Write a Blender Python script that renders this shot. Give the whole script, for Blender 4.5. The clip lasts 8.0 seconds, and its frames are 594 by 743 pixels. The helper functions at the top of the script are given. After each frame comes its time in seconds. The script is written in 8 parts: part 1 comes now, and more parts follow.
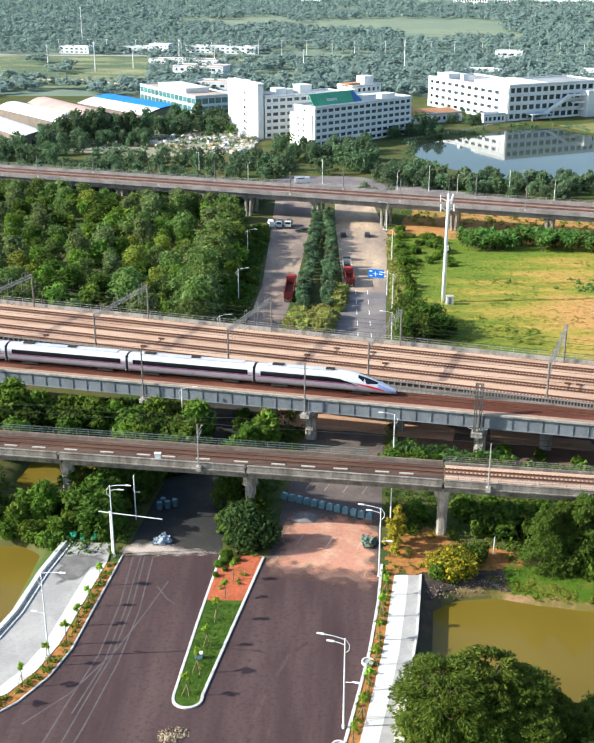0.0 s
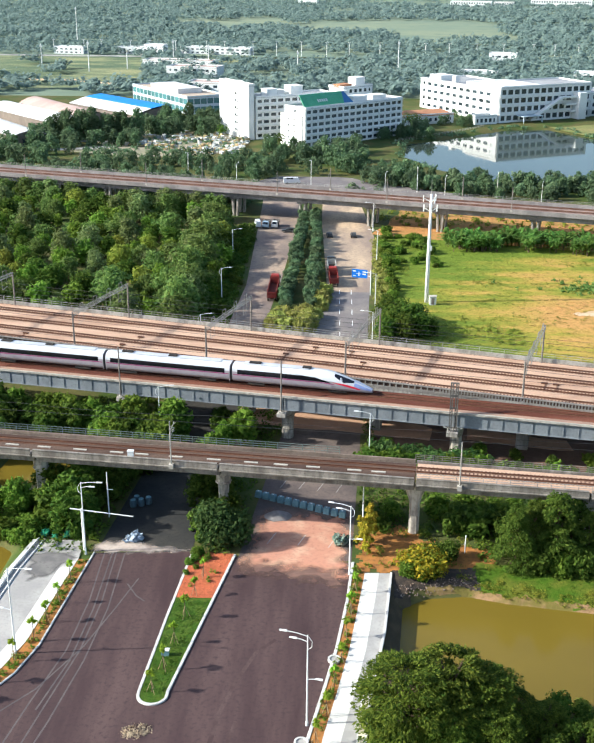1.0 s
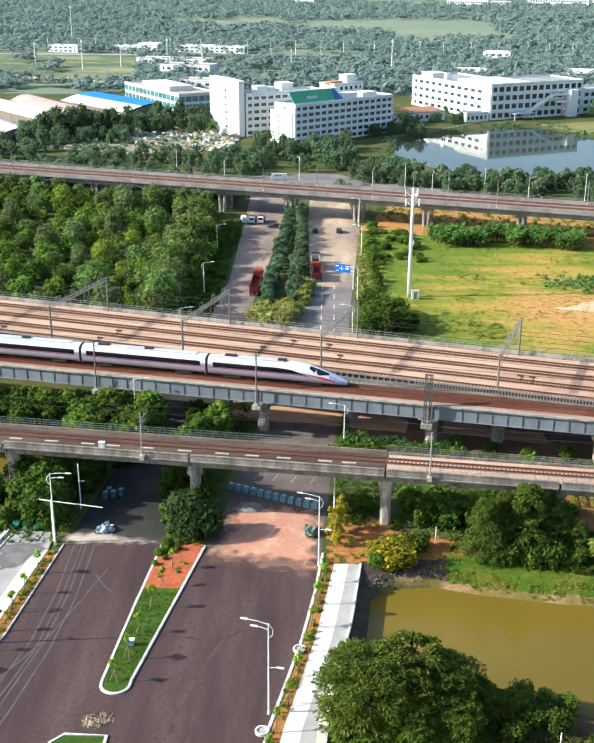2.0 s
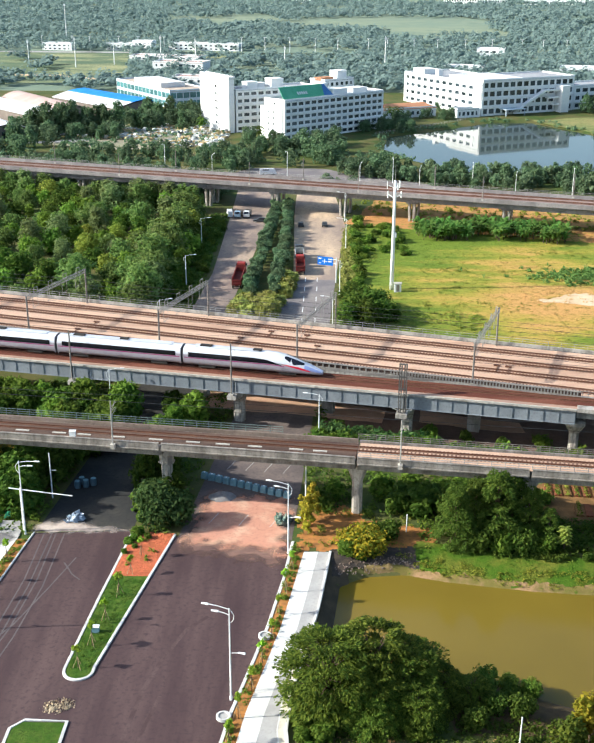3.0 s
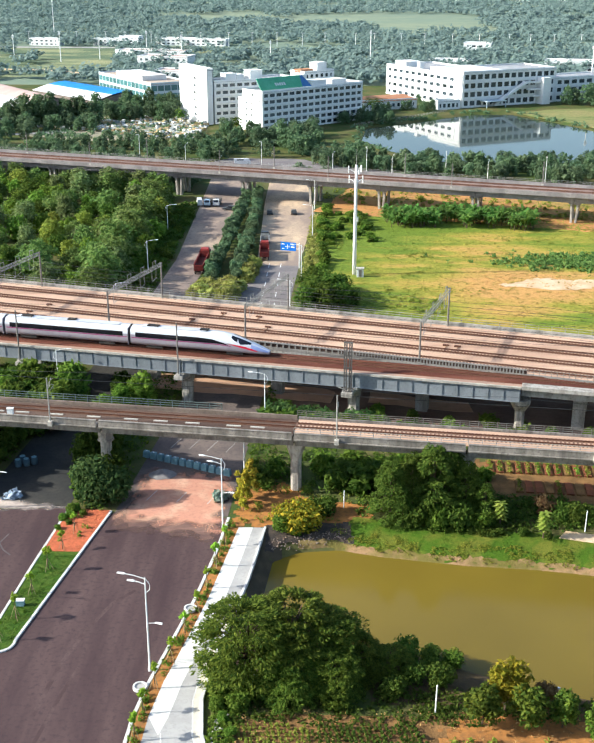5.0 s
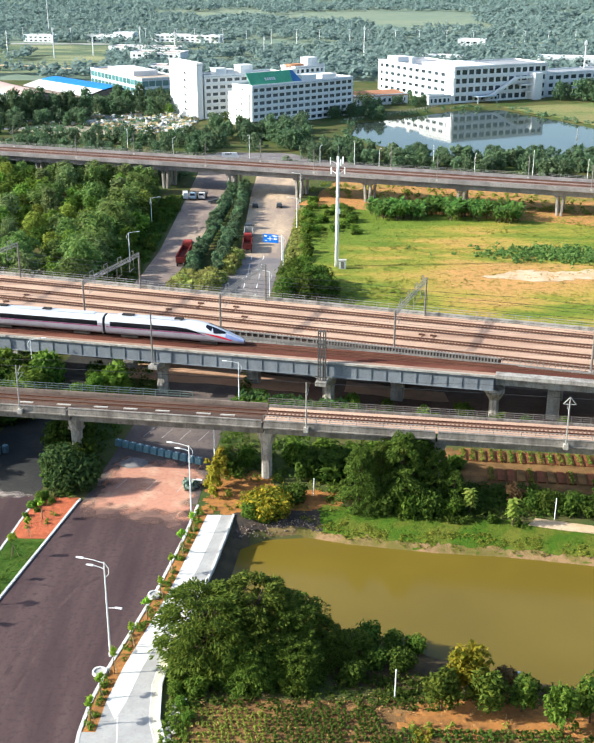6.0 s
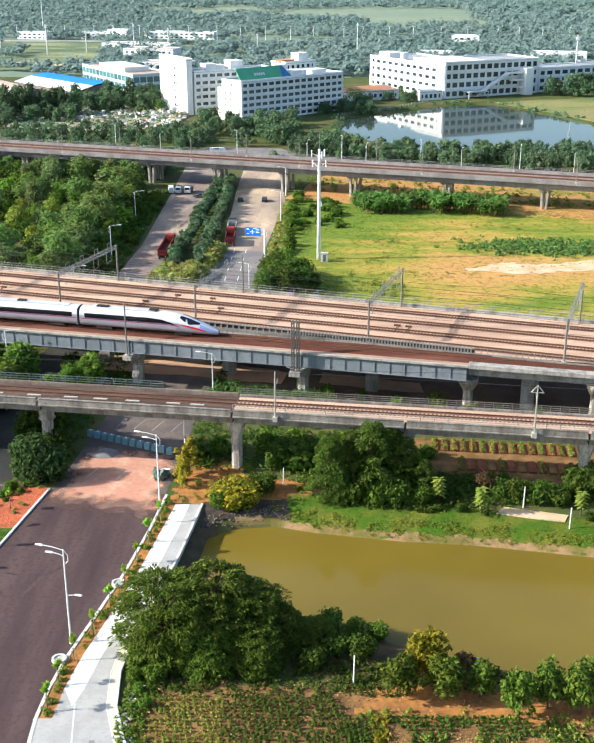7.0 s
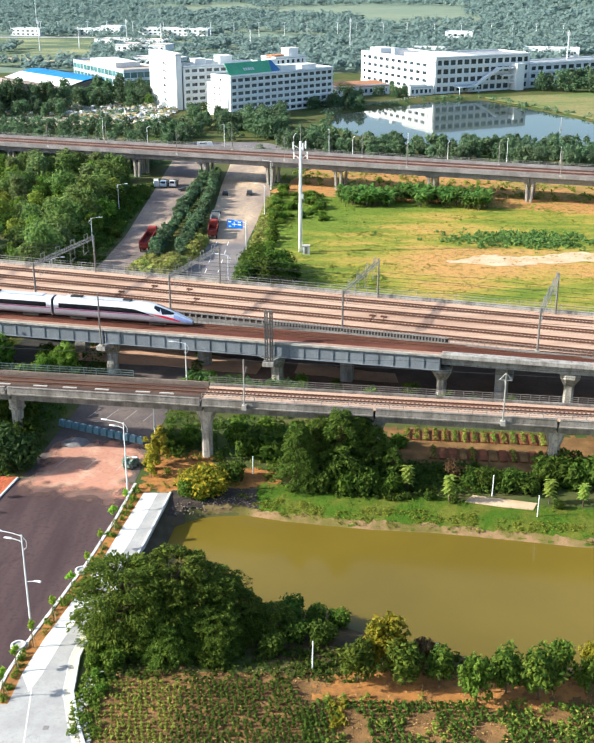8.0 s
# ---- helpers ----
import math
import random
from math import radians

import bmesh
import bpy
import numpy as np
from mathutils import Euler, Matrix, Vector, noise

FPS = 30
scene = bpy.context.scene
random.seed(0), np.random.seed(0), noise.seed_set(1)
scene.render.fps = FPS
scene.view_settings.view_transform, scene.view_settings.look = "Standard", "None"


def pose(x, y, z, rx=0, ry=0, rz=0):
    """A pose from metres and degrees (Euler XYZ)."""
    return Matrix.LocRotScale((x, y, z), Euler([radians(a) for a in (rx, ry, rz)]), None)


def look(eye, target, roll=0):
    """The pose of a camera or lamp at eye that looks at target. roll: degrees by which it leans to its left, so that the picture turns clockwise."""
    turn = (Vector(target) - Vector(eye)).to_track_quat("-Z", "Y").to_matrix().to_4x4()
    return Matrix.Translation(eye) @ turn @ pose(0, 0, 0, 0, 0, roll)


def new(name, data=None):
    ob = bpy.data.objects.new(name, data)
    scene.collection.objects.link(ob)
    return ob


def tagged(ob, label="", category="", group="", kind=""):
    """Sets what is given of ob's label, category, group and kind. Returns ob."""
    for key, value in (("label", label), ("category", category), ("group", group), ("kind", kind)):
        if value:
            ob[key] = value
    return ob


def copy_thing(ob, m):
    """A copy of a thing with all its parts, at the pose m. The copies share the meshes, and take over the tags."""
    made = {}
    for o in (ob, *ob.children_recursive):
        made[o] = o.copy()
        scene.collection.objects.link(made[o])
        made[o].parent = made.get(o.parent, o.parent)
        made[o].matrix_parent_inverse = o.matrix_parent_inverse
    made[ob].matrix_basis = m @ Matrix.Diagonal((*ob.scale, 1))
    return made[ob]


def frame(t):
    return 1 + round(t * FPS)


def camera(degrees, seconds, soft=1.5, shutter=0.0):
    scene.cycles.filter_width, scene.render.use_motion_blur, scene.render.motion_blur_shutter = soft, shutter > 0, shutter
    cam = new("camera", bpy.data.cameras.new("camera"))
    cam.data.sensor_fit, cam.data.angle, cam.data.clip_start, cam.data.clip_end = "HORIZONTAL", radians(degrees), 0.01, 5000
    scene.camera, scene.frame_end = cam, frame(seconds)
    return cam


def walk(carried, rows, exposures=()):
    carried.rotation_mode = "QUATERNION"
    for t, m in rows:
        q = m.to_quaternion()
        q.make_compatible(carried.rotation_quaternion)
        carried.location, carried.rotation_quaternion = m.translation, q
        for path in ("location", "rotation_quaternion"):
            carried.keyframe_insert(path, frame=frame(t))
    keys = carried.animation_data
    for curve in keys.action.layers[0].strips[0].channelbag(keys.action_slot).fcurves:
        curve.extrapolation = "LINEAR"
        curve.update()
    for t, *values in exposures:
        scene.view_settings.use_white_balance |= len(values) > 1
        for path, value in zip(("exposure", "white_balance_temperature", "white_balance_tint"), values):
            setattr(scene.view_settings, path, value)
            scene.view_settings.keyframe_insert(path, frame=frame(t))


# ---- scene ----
cam = camera(30.9, 8.0, 1.8)
PATH = [
    (0, (1.865, 0.383, 85.07), (1.81, 2.25, 84.355), 0.0),
    (0.5, (3.697, 0.32, 84.991), (3.645, 2.188, 84.278), 0.2),
    (1, (5.705, 0.206, 84.594), (5.655, 2.074, 83.882), 0.3),
    (1.5, (7.942, 0.058, 84.029), (7.893, 1.926, 83.317), 0.3),
    (3, (14.573, -0.037, 81.415), (14.526, 1.831, 80.702), 0.2),
    (3.5, (16.903, -0.182, 80.619), (16.858, 1.686, 79.905), 0.2),
    (4, (19.233, -0.322, 79.742), (19.188, 1.546, 79.028), 0.2),
    (4.5, (21.626, -0.379, 78.837), (21.582, 1.488, 78.123), 0.1),
    (6, (28.338, -0.342, 76.061), (28.297, 1.524, 75.344), 0.1),
    (6.5, (30.642, -0.427, 75.398), (30.602, 1.439, 74.679), 0.0),
    (7, (32.899, -0.53, 74.72), (32.859, 1.335, 74.0), -0.0),
    (7.5, (35.069, -0.47, 73.901), (35.03, 1.395, 73.179), -0.0),
    (8, (37.269, -0.518, 73.147), (37.232, 1.346, 72.424), -0.0),
]
walk(cam, [(t, look(eye, target, roll)) for t, eye, target, roll in PATH], [(0, 0.86, 5950, 5), (8, 0.95, 5950, 5)])

# ---- light ----
SUN_AZ, SUN_EL = radians(264), radians(28)      # the sun stands to the west, a little behind the viewer
world = bpy.data.worlds.new("sky")
scene.world = world
world.use_nodes = True
wn, wl = world.node_tree.nodes, world.node_tree.links
sky = wn.new("ShaderNodeTexSky")
sky.sky_type, sky.sun_disc, sky.sun_elevation, sky.sun_rotation = "NISHITA", False, SUN_EL, SUN_AZ
sky.air_density, sky.dust_density = 1.0, 2.0
wl.new(sky.outputs[0], wn["Background"].inputs[0])
wn["Background"].inputs[1].default_value = 0.14
sun = new("sun", bpy.data.lights.new("sun", "SUN"))
sun.data.energy, sun.data.angle, sun.data.color = 5.0, radians(0.6), (1.0, 0.93, 0.82)
towards = Vector((math.sin(SUN_AZ) * math.cos(SUN_EL), math.cos(SUN_AZ) * math.cos(SUN_EL), math.sin(SUN_EL)))
sun.matrix_world = look(towards * 100, (0, 0, 0))

# ---- building helpers ----
rnd = random.Random(7)


class Geo:
    """Collects points and faces of one mesh."""

    def __init__(self):
        self.v, self.f = [], []

    def add(self, pts, faces):
        n = len(self.v)
        self.v += [tuple(p) for p in pts]
        self.f += [tuple(i + n for i in f) for f in faces]
        return self

    def box(self, x0, x1, y0, y1, z0, z1, m=None):
        pts = [(x, y, z) for z in (z0, z1) for y in (y0, y1) for x in (x0, x1)]
        if m is not None:
            pts = [m @ Vector(p) for p in pts]
        return self.add(pts, [(0, 2, 3, 1), (4, 5, 7, 6), (0, 1, 5, 4), (2, 6, 7, 3), (0, 4, 6, 2), (1, 3, 7, 5)])

    def beam(self, a, b, w, h):
        """A straight bar of width w and height h from a to b."""
        a, b = Vector(a), Vector(b)
        d = (b - a).normalized()
        side = d.cross(Vector((0, 0, 1)))
        side = Vector((1, 0, 0)) if side.length < 0.01 else side.normalized()
        up = side.cross(d)
        pts = [p + side * (sx * w / 2) + up * (sz * h / 2) for p in (a, b) for sx, sz in ((-1, -1), (1, -1), (1, 1), (-1, 1))]
        return self.add(pts, [(0, 1, 2, 3), (7, 6, 5, 4), (0, 4, 5, 1), (1, 5, 6, 2), (2, 6, 7, 3), (3, 7, 4, 0)])

    def tube(self, a, b, r0, r1=None, n=8):
        a, b = Vector(a), Vector(b)
        r1 = r0 if r1 is None else r1
        q = (b - a).to_track_quat("Z", "Y")
        pts = []
        for p, r in ((a, r0), (b, r1)):
            pts += [p + q @ Vector((r * math.cos(2 * math.pi * i / n), r * math.sin(2 * math.pi * i / n), 0)) for i in range(n)]
        faces = [(i, (i + 1) % n, n + (i + 1) % n, n + i) for i in range(n)]
        return self.add(pts, faces + [tuple(range(n - 1, -1, -1)), tuple(range(n, 2 * n))])

    def pipe(self, pts, r, n=6):
        for a, b in zip(pts, pts[1:]):
            self.tube(a, b, r, r, n)
        return self

    def prism(self, pts, z0, z1):
        """A flat outline, drawn anticlockwise, raised from z0 to z1."""
        area = sum(a[0] * b[1] - b[0] * a[1] for a, b in zip(pts, pts[1:] + pts[:1]))
        pts = pts if area > 0 else pts[::-1]
        n = len(pts)
        return self.add([(x, y, z) for z in (z0, z1) for x, y in pts],
                        [tuple(range(n - 1, -1, -1)), tuple(range(n, 2 * n))] + [(i, (i + 1) % n, n + (i + 1) % n, n + i) for i in range(n)])

    def sweep(self, profile, path, closed=True):
        """profile: (across to the right, up) points; path: 3D points on a plan line."""
        path, n = [Vector(p) for p in path], len(profile)
        pts = []
        for i, p in enumerate(path):
            d = path[min(i + 1, len(path) - 1)] - path[max(i - 1, 0)]
            d.z = 0
            d.normalize()
            right = Vector((d.y, -d.x, 0))
            pts += [p + right * a + Vector((0, 0, u)) for a, u in profile]
        m = n if closed else n - 1
        faces = [(i * n + j, i * n + (j + 1) % n, (i + 1) * n + (j + 1) % n, (i + 1) * n + j) for i in range(len(path) - 1) for j in range(m)]
        if closed:
            faces += [tuple(range(n - 1, -1, -1)), tuple(range((len(path) - 1) * n, len(path) * n))]
        return self.add(pts, faces)

    def lathe(self, rings, n=12, c=(0, 0, 0)):
        """rings: (radius, height) from bottom to top."""
        pts = [(c[0] + r * math.cos(2 * math.pi * i / n), c[1] + r * math.sin(2 * math.pi * i / n), c[2] + z) for r, z in rings for i in range(n)]
        faces = [(k * n + i, k * n + (i + 1) % n, (k + 1) * n + (i + 1) % n, (k + 1) * n + i) for k in range(len(rings) - 1) for i in range(n)]
        return self.add(pts, faces + [tuple(range(n - 1, -1, -1)), tuple(range((len(rings) - 1) * n, len(rings) * n))])

    def mesh(self, name, material, smooth=False):
        me = bpy.data.meshes.new(name)
        me.from_pydata(self.v, [], self.f)
        me.materials.append(material)
        if smooth:
            me.polygons.foreach_set("use_smooth", [True] * len(me.polygons))
        me.update()
        return me


def thing(name, place, label, category, group="", kind="", turn=0.0):
    """An empty at a thing's base, which carries its parts."""
    ob = new(name)
    ob.empty_display_size = 0.3
    ob.matrix_basis = pose(*place, 0, 0, turn)
    return tagged(ob, label, category, group, kind)


def part(name, geo, material, parent, label="", smooth=False):
    ob = new(name, geo if isinstance(geo, bpy.types.Mesh) else geo.mesh(name, material, smooth))
    ob.parent = parent
    return tagged(ob, label)


def solid(name, geo, material, label, category, kind="", group="", smooth=False):
    """A thing of a single mesh."""
    return tagged(new(name, geo.mesh(name, material, smooth)), label, category, group, kind)


# ---- materials ----
def material(name):
    m = bpy.data.materials.new(name)
    m.use_nodes = True
    return m, m.node_tree.nodes, m.node_tree.links, m.node_tree.nodes["Principled BSDF"]


def ramp_mix(nodes, links, fac, a, b, low=0.4, high=0.6):
    r = nodes.new("ShaderNodeMapRange")
    r.inputs[1].default_value, r.inputs[2].default_value = low, high
    links.new(fac, r.inputs[0])
    mix = nodes.new("ShaderNodeMix")
    mix.data_type = "RGBA"
    links.new(r.outputs[0], mix.inputs[0])
    for socket, value in ((mix.inputs[6], a), (mix.inputs[7], b)):
        if isinstance(value, tuple):
            socket.default_value = (*value, 1)
        else:
            links.new(value, socket)
    return mix.outputs[2]


def noise_of(nodes, links, coord, scale, detail=4.0, rough=0.6, stretch=None):
    n = nodes.new("ShaderNodeTexNoise")
    n.inputs["Scale"].default_value, n.inputs["Detail"].default_value, n.inputs["Roughness"].default_value = scale, detail, rough
    if stretch:
        mp = nodes.new("ShaderNodeMapping")
        mp.inputs["Scale"].default_value = stretch
        links.new(coord, mp.inputs[0])
        coord = mp.outputs[0]
    links.new(coord, n.inputs["Vector"])
    return n.outputs["Fac"]


def surface(name, base, other, big=0.15, fine=3.0, rough=0.85, bump=0.3, third=None, metal=0.0, spec=0.1, stretch=None, vary=0.0, lo=0.42, hi=0.6):
    """Two tones at a large scale, a third at a fine one, and relief."""
    m, nodes, links, bsdf = material(name)
    co = nodes.new("ShaderNodeTexCoord").outputs["Object"]
    a = noise_of(nodes, links, co, big, 5, 0.6, stretch)
    f = noise_of(nodes, links, co, fine, 6, 0.7)
    col = ramp_mix(nodes, links, a, base, other, lo, hi)
    dark = third or tuple(c * 0.72 for c in base)
    col = ramp_mix(nodes, links, f, col, dark, 0.5, 0.75)
    if vary:
        info = nodes.new("ShaderNodeObjectInfo")
        hsv = nodes.new("ShaderNodeHueSaturation")
        mr = nodes.new("ShaderNodeMapRange")
        mr.inputs[3].default_value, mr.inputs[4].default_value = 1 - vary, 1 + vary
        links.new(info.outputs["Random"], mr.inputs[0])
        links.new(mr.outputs[0], hsv.inputs["Value"])
        links.new(col, hsv.inputs["Color"])
        col = hsv.outputs[0]
    links.new(col, bsdf.inputs["Base Color"])
    bsdf.inputs["Roughness"].default_value, bsdf.inputs["Metallic"].default_value = rough, metal
    bsdf.inputs["Specular IOR Level"].default_value = spec
    if bump:
        b = nodes.new("ShaderNodeBump")
        b.inputs["Strength"].default_value, b.inputs["Distance"].default_value = bump, 0.15
        links.new(f, b.inputs["Height"])
        links.new(b.outputs[0], bsdf.inputs["Normal"])
    return m


def foliage(name, base, other, bright=1.0, through_light=0.42, tree_vary=0.25):
    """Leaves: tone by leaf, by tree, and light shining through."""
    m, nodes, links, bsdf = material(name)
    geo = nodes.new("ShaderNodeNewGeometry")
    info = nodes.new("ShaderNodeObjectInfo")
    col = ramp_mix(nodes, links, geo.outputs["Random Per Island"], base, other, 0.0, 1.0)
    hsv = nodes.new("ShaderNodeHueSaturation")
    for lo, hi, out, to in ((1 - tree_vary, 1 + tree_vary, info.outputs["Random"], "Value"), (0.482, 0.515, info.outputs["Random"], "Hue")):
        mr = nodes.new("ShaderNodeMapRange")
        mr.inputs[3].default_value, mr.inputs[4].default_value = lo, hi
        links.new(out, mr.inputs[0])
        links.new(mr.outputs[0], hsv.inputs[to])
    links.new(col, hsv.inputs["Color"])
    links.new(hsv.outputs[0], bsdf.inputs["Base Color"])
    bsdf.inputs["Roughness"].default_value, bsdf.inputs["Specular IOR Level"].default_value = 0.6, 0.06
    tr = nodes.new("ShaderNodeBsdfTranslucent")
    links.new(hsv.outputs[0], tr.inputs[0])
    mix = nodes.new("ShaderNodeMixShader")
    mix.inputs[0].default_value = through_light
    links.new(bsdf.outputs[0], mix.inputs[1])
    links.new(tr.outputs[0], mix.inputs[2])
    links.new(mix.outputs[0], nodes["Material Output"].inputs[0])
    return m


def water(name, deep, rough, scale, strength, ior=1.33):
    m, nodes, links, bsdf = material(name)
    co = nodes.new("ShaderNodeTexCoord").outputs["Object"]
    a = noise_of(nodes, links, co, 0.03, 3)
    links.new(ramp_mix(nodes, links, a, deep, tuple(c * 0.8 for c in deep), 0.35, 0.65), bsdf.inputs["Base Color"])
    bsdf.inputs["Roughness"].default_value, bsdf.inputs["IOR"].default_value = rough, ior
    b = nodes.new("ShaderNodeBump")
    b.inputs["Strength"].default_value, b.inputs["Distance"].default_value = strength, 0.05
    links.new(noise_of(nodes, links, co, scale, 3), b.inputs["Height"])
    links.new(b.outputs[0], bsdf.inputs["Normal"])
    return m


M_SOIL = surface("grassy_soil", (0.11, 0.10, 0.035), (0.055, 0.085, 0.02), 0.08, 1.2, third=(0.05, 0.07, 0.02))


def grassland(name, green, ochre, orange, leafy=False, dry=0.0, belt=None):
    """Patches of green, ochre and orange grass at three scales."""
    m, nodes, links, bsdf = material(name)
    co = nodes.new("ShaderNodeTexCoord").outputs["Object"]
    wide = noise_of(nodes, links, co, 0.018, 3, 0.55, (0.8, 1.5, 1))
    mid = noise_of(nodes, links, co, 0.10, 6, 0.7, (0.5, 1.5, 1))
    fine = noise_of(nodes, links, co, 0.5, 6, 0.75)
    add = nodes.new("ShaderNodeMath")
    add.operation = "MULTIPLY_ADD"
    links.new(mid, add.inputs[0])
    add.inputs[1].default_value = 0.8
    links.new(wide, add.inputs[2])
    if belt:
        # a dry belt runs across the meadow along y = belt[0] + belt[1] * x and thins out west of x = belt[3]
        xyz = nodes.new("ShaderNodeSeparateXYZ")
        links.new(co, xyz.inputs[0])

        def calc(op, a, b):
            n = nodes.new("ShaderNodeMath")
            n.operation = op
            for socket, value in zip(n.inputs, (a, b)):
                if isinstance(value, (int, float)):
                    socket.default_value = value
                else:
                    links.new(value, socket)
            return n.outputs[0]

        off = calc("ABSOLUTE", calc("SUBTRACT", calc("SUBTRACT", xyz.outputs["Y"], belt[0]), calc("MULTIPLY", xyz.outputs["X"], belt[1])), 0)
        wet = calc("MULTIPLY", calc("MINIMUM", calc("DIVIDE", off, belt[2]), 1.6), 0.24)
        west = calc("MULTIPLY", calc("MAXIMUM", calc("DIVIDE", calc("SUBTRACT", belt[3], xyz.outputs["X"]), 30), 0), 0.30)
        total = calc("SUBTRACT", calc("SUBTRACT", add.outputs[0], wet), west)
        add = total.node
    col = ramp_mix(nodes, links, add.outputs[0], green, ochre, 0.72 - dry, 0.94 - dry)
    col = ramp_mix(nodes, links, add.outputs[0], col, orange, 0.87 - dry, 1.08 - dry)
    col = ramp_mix(nodes, links, fine, col, tuple(c * 0.6 for c in green), 0.50, 0.72)
    tiny = noise_of(nodes, links, co, 1.7, 5, 0.8)
    hsv = nodes.new("ShaderNodeHueSaturation")
    shade = nodes.new("ShaderNodeMapRange")
    shade.inputs[1].default_value, shade.inputs[2].default_value, shade.inputs[3].default_value, shade.inputs[4].default_value = 0.3, 0.7, 0.72, 1.28
    links.new(tiny, shade.inputs[0])
    links.new(shade.outputs[0], hsv.inputs["Value"])
    links.new(col, hsv.inputs["Color"])
    links.new(hsv.outputs[0], bsdf.inputs["Base Color"])
    bsdf.inputs["Roughness"].default_value, bsdf.inputs["Specular IOR Level"].default_value = 0.9, 0.05
    if not leafy:
        bump = nodes.new("ShaderNodeBump")
        bump.inputs["Strength"].default_value, bump.inputs["Distance"].default_value = 0.6, 0.2
        links.new(fine, bump.inputs["Height"])
        links.new(bump.outputs[0], bsdf.inputs["Normal"])
    return m


BELT = (270, -0.05, 40, 66)
M_MEADOW = grassland("dry_meadow", (0.135, 0.185, 0.026), (0.34, 0.275, 0.05), (0.48, 0.265, 0.09), dry=0.215, belt=BELT)
M_MEADOWBLADE = grassland("meadow_blades", (0.16, 0.22, 0.032), (0.37, 0.30, 0.055), (0.50, 0.28, 0.10), True, 0.215, BELT)
M_LAKEGRASS = grassland("lakeside_grass", (0.13, 0.17, 0.055), (0.20, 0.21, 0.08), (0.28, 0.23, 0.10))
M_DRYGRASS = grassland("dry_roadside_grass", (0.16, 0.17, 0.04), (0.33, 0.22, 0.07), (0.46, 0.22, 0.08), dry=0.12)
M_LAWN = surface("lawn", (0.042, 0.092, 0.009), (0.075, 0.115, 0.016), 0.5, 2.2, third=(0.026, 0.05, 0.009), bump=1.0)
M_BANK = surface("grass_bank", (0.056, 0.108, 0.008), (0.125, 0.132, 0.018), 0.22, 1.6, third=(0.036, 0.068, 0.008), bump=0.8)
M_ASPHALT = surface("new_asphalt", (0.050, 0.0275, 0.028), (0.104, 0.064, 0.058), 0.22, 1.6, rough=0.8, bump=0.12, third=(0.038, 0.0235, 0.0245), spec=0.25, stretch=(1, 0.14, 1), lo=0.36, hi=0.72)
M_OLDROAD = surface("dusty_road", (0.27, 0.205, 0.165), (0.56, 0.41, 0.27), 0.045, 0.9, rough=0.9, bump=0.05, third=(0.20, 0.155, 0.125), stretch=(1.6, 0.5, 1), lo=0.38, hi=0.58)
M_BROWNROAD = surface("brown_dusty_road", (0.20, 0.155, 0.135), (0.40, 0.295, 0.215), 0.05, 0.9, rough=0.9, bump=0.05, third=(0.15, 0.12, 0.105), stretch=(1.4, 0.6, 1))
M_GREYROAD = surface("grey_worn_asphalt", (0.17, 0.15, 0.15), (0.24, 0.21, 0.19), 0.08, 1.5, rough=0.9, bump=0.05)
M_PINK = surface("pink_brick_dust", (0.50, 0.245, 0.165), (0.57, 0.345, 0.235), 0.3, 1.5, bump=0.1, third=(0.33, 0.17, 0.12), lo=0.48, hi=0.66)
M_RED = surface("red_earth", (0.50, 0.13, 0.06), (0.40, 0.115, 0.05), 0.9, 1.6, bump=1.6, third=(0.22, 0.07, 0.035))
M_FIELD = surface("field_soil", (0.16, 0.088, 0.034), (0.27, 0.145, 0.055), 0.35, 1.4, bump=1.0, third=(0.09, 0.052, 0.022))
M_ORANGE = surface("orange_earth", (0.40, 0.172, 0.048), (0.27, 0.122, 0.04), 0.35, 1.4, bump=0.6, third=(0.17, 0.095, 0.04))
M_SAND = surface("pale_sand", (0.62, 0.46, 0.30), (0.50, 0.35, 0.20), 0.2, 1.2, bump=0.3)
M_KERB = surface("kerb_stone", (0.62, 0.60, 0.56), (0.5, 0.48, 0.45), 0.5, 4, bump=0.1)
M_CREAM = surface("cream_stone", (0.60, 0.54, 0.43), (0.52, 0.465, 0.37), 0.5, 3, bump=0.1)
M_PAVING = surface("pale_paving", (0.41, 0.385, 0.355), (0.33, 0.31, 0.29), 0.2, 2.5, bump=0.05, third=(0.28, 0.268, 0.255))
M_NEWPAVING = surface("new_concrete_slabs", (0.41, 0.388, 0.36), (0.35, 0.332, 0.31), 0.3, 2.5, bump=0.05, third=(0.30, 0.286, 0.268))
M_WHITEPAVE = surface("white_paving", (0.70, 0.665, 0.605), (0.62, 0.59, 0.54), 0.3, 3, bump=0.05, third=(0.50, 0.48, 0.44))
M_CONC = surface("weathered_concrete", (0.39, 0.36, 0.32), (0.20, 0.18, 0.155), 0.5, 2.2, third=(0.15, 0.135, 0.12), stretch=(1.2, 1.2, 0.25), lo=0.46, hi=0.66)
M_CONCPALE = surface("pale_concrete", (0.50, 0.46, 0.39), (0.37, 0.34, 0.30), 0.4, 2.5, third=(0.28, 0.26, 0.23), stretch=(1, 1, 0.3))
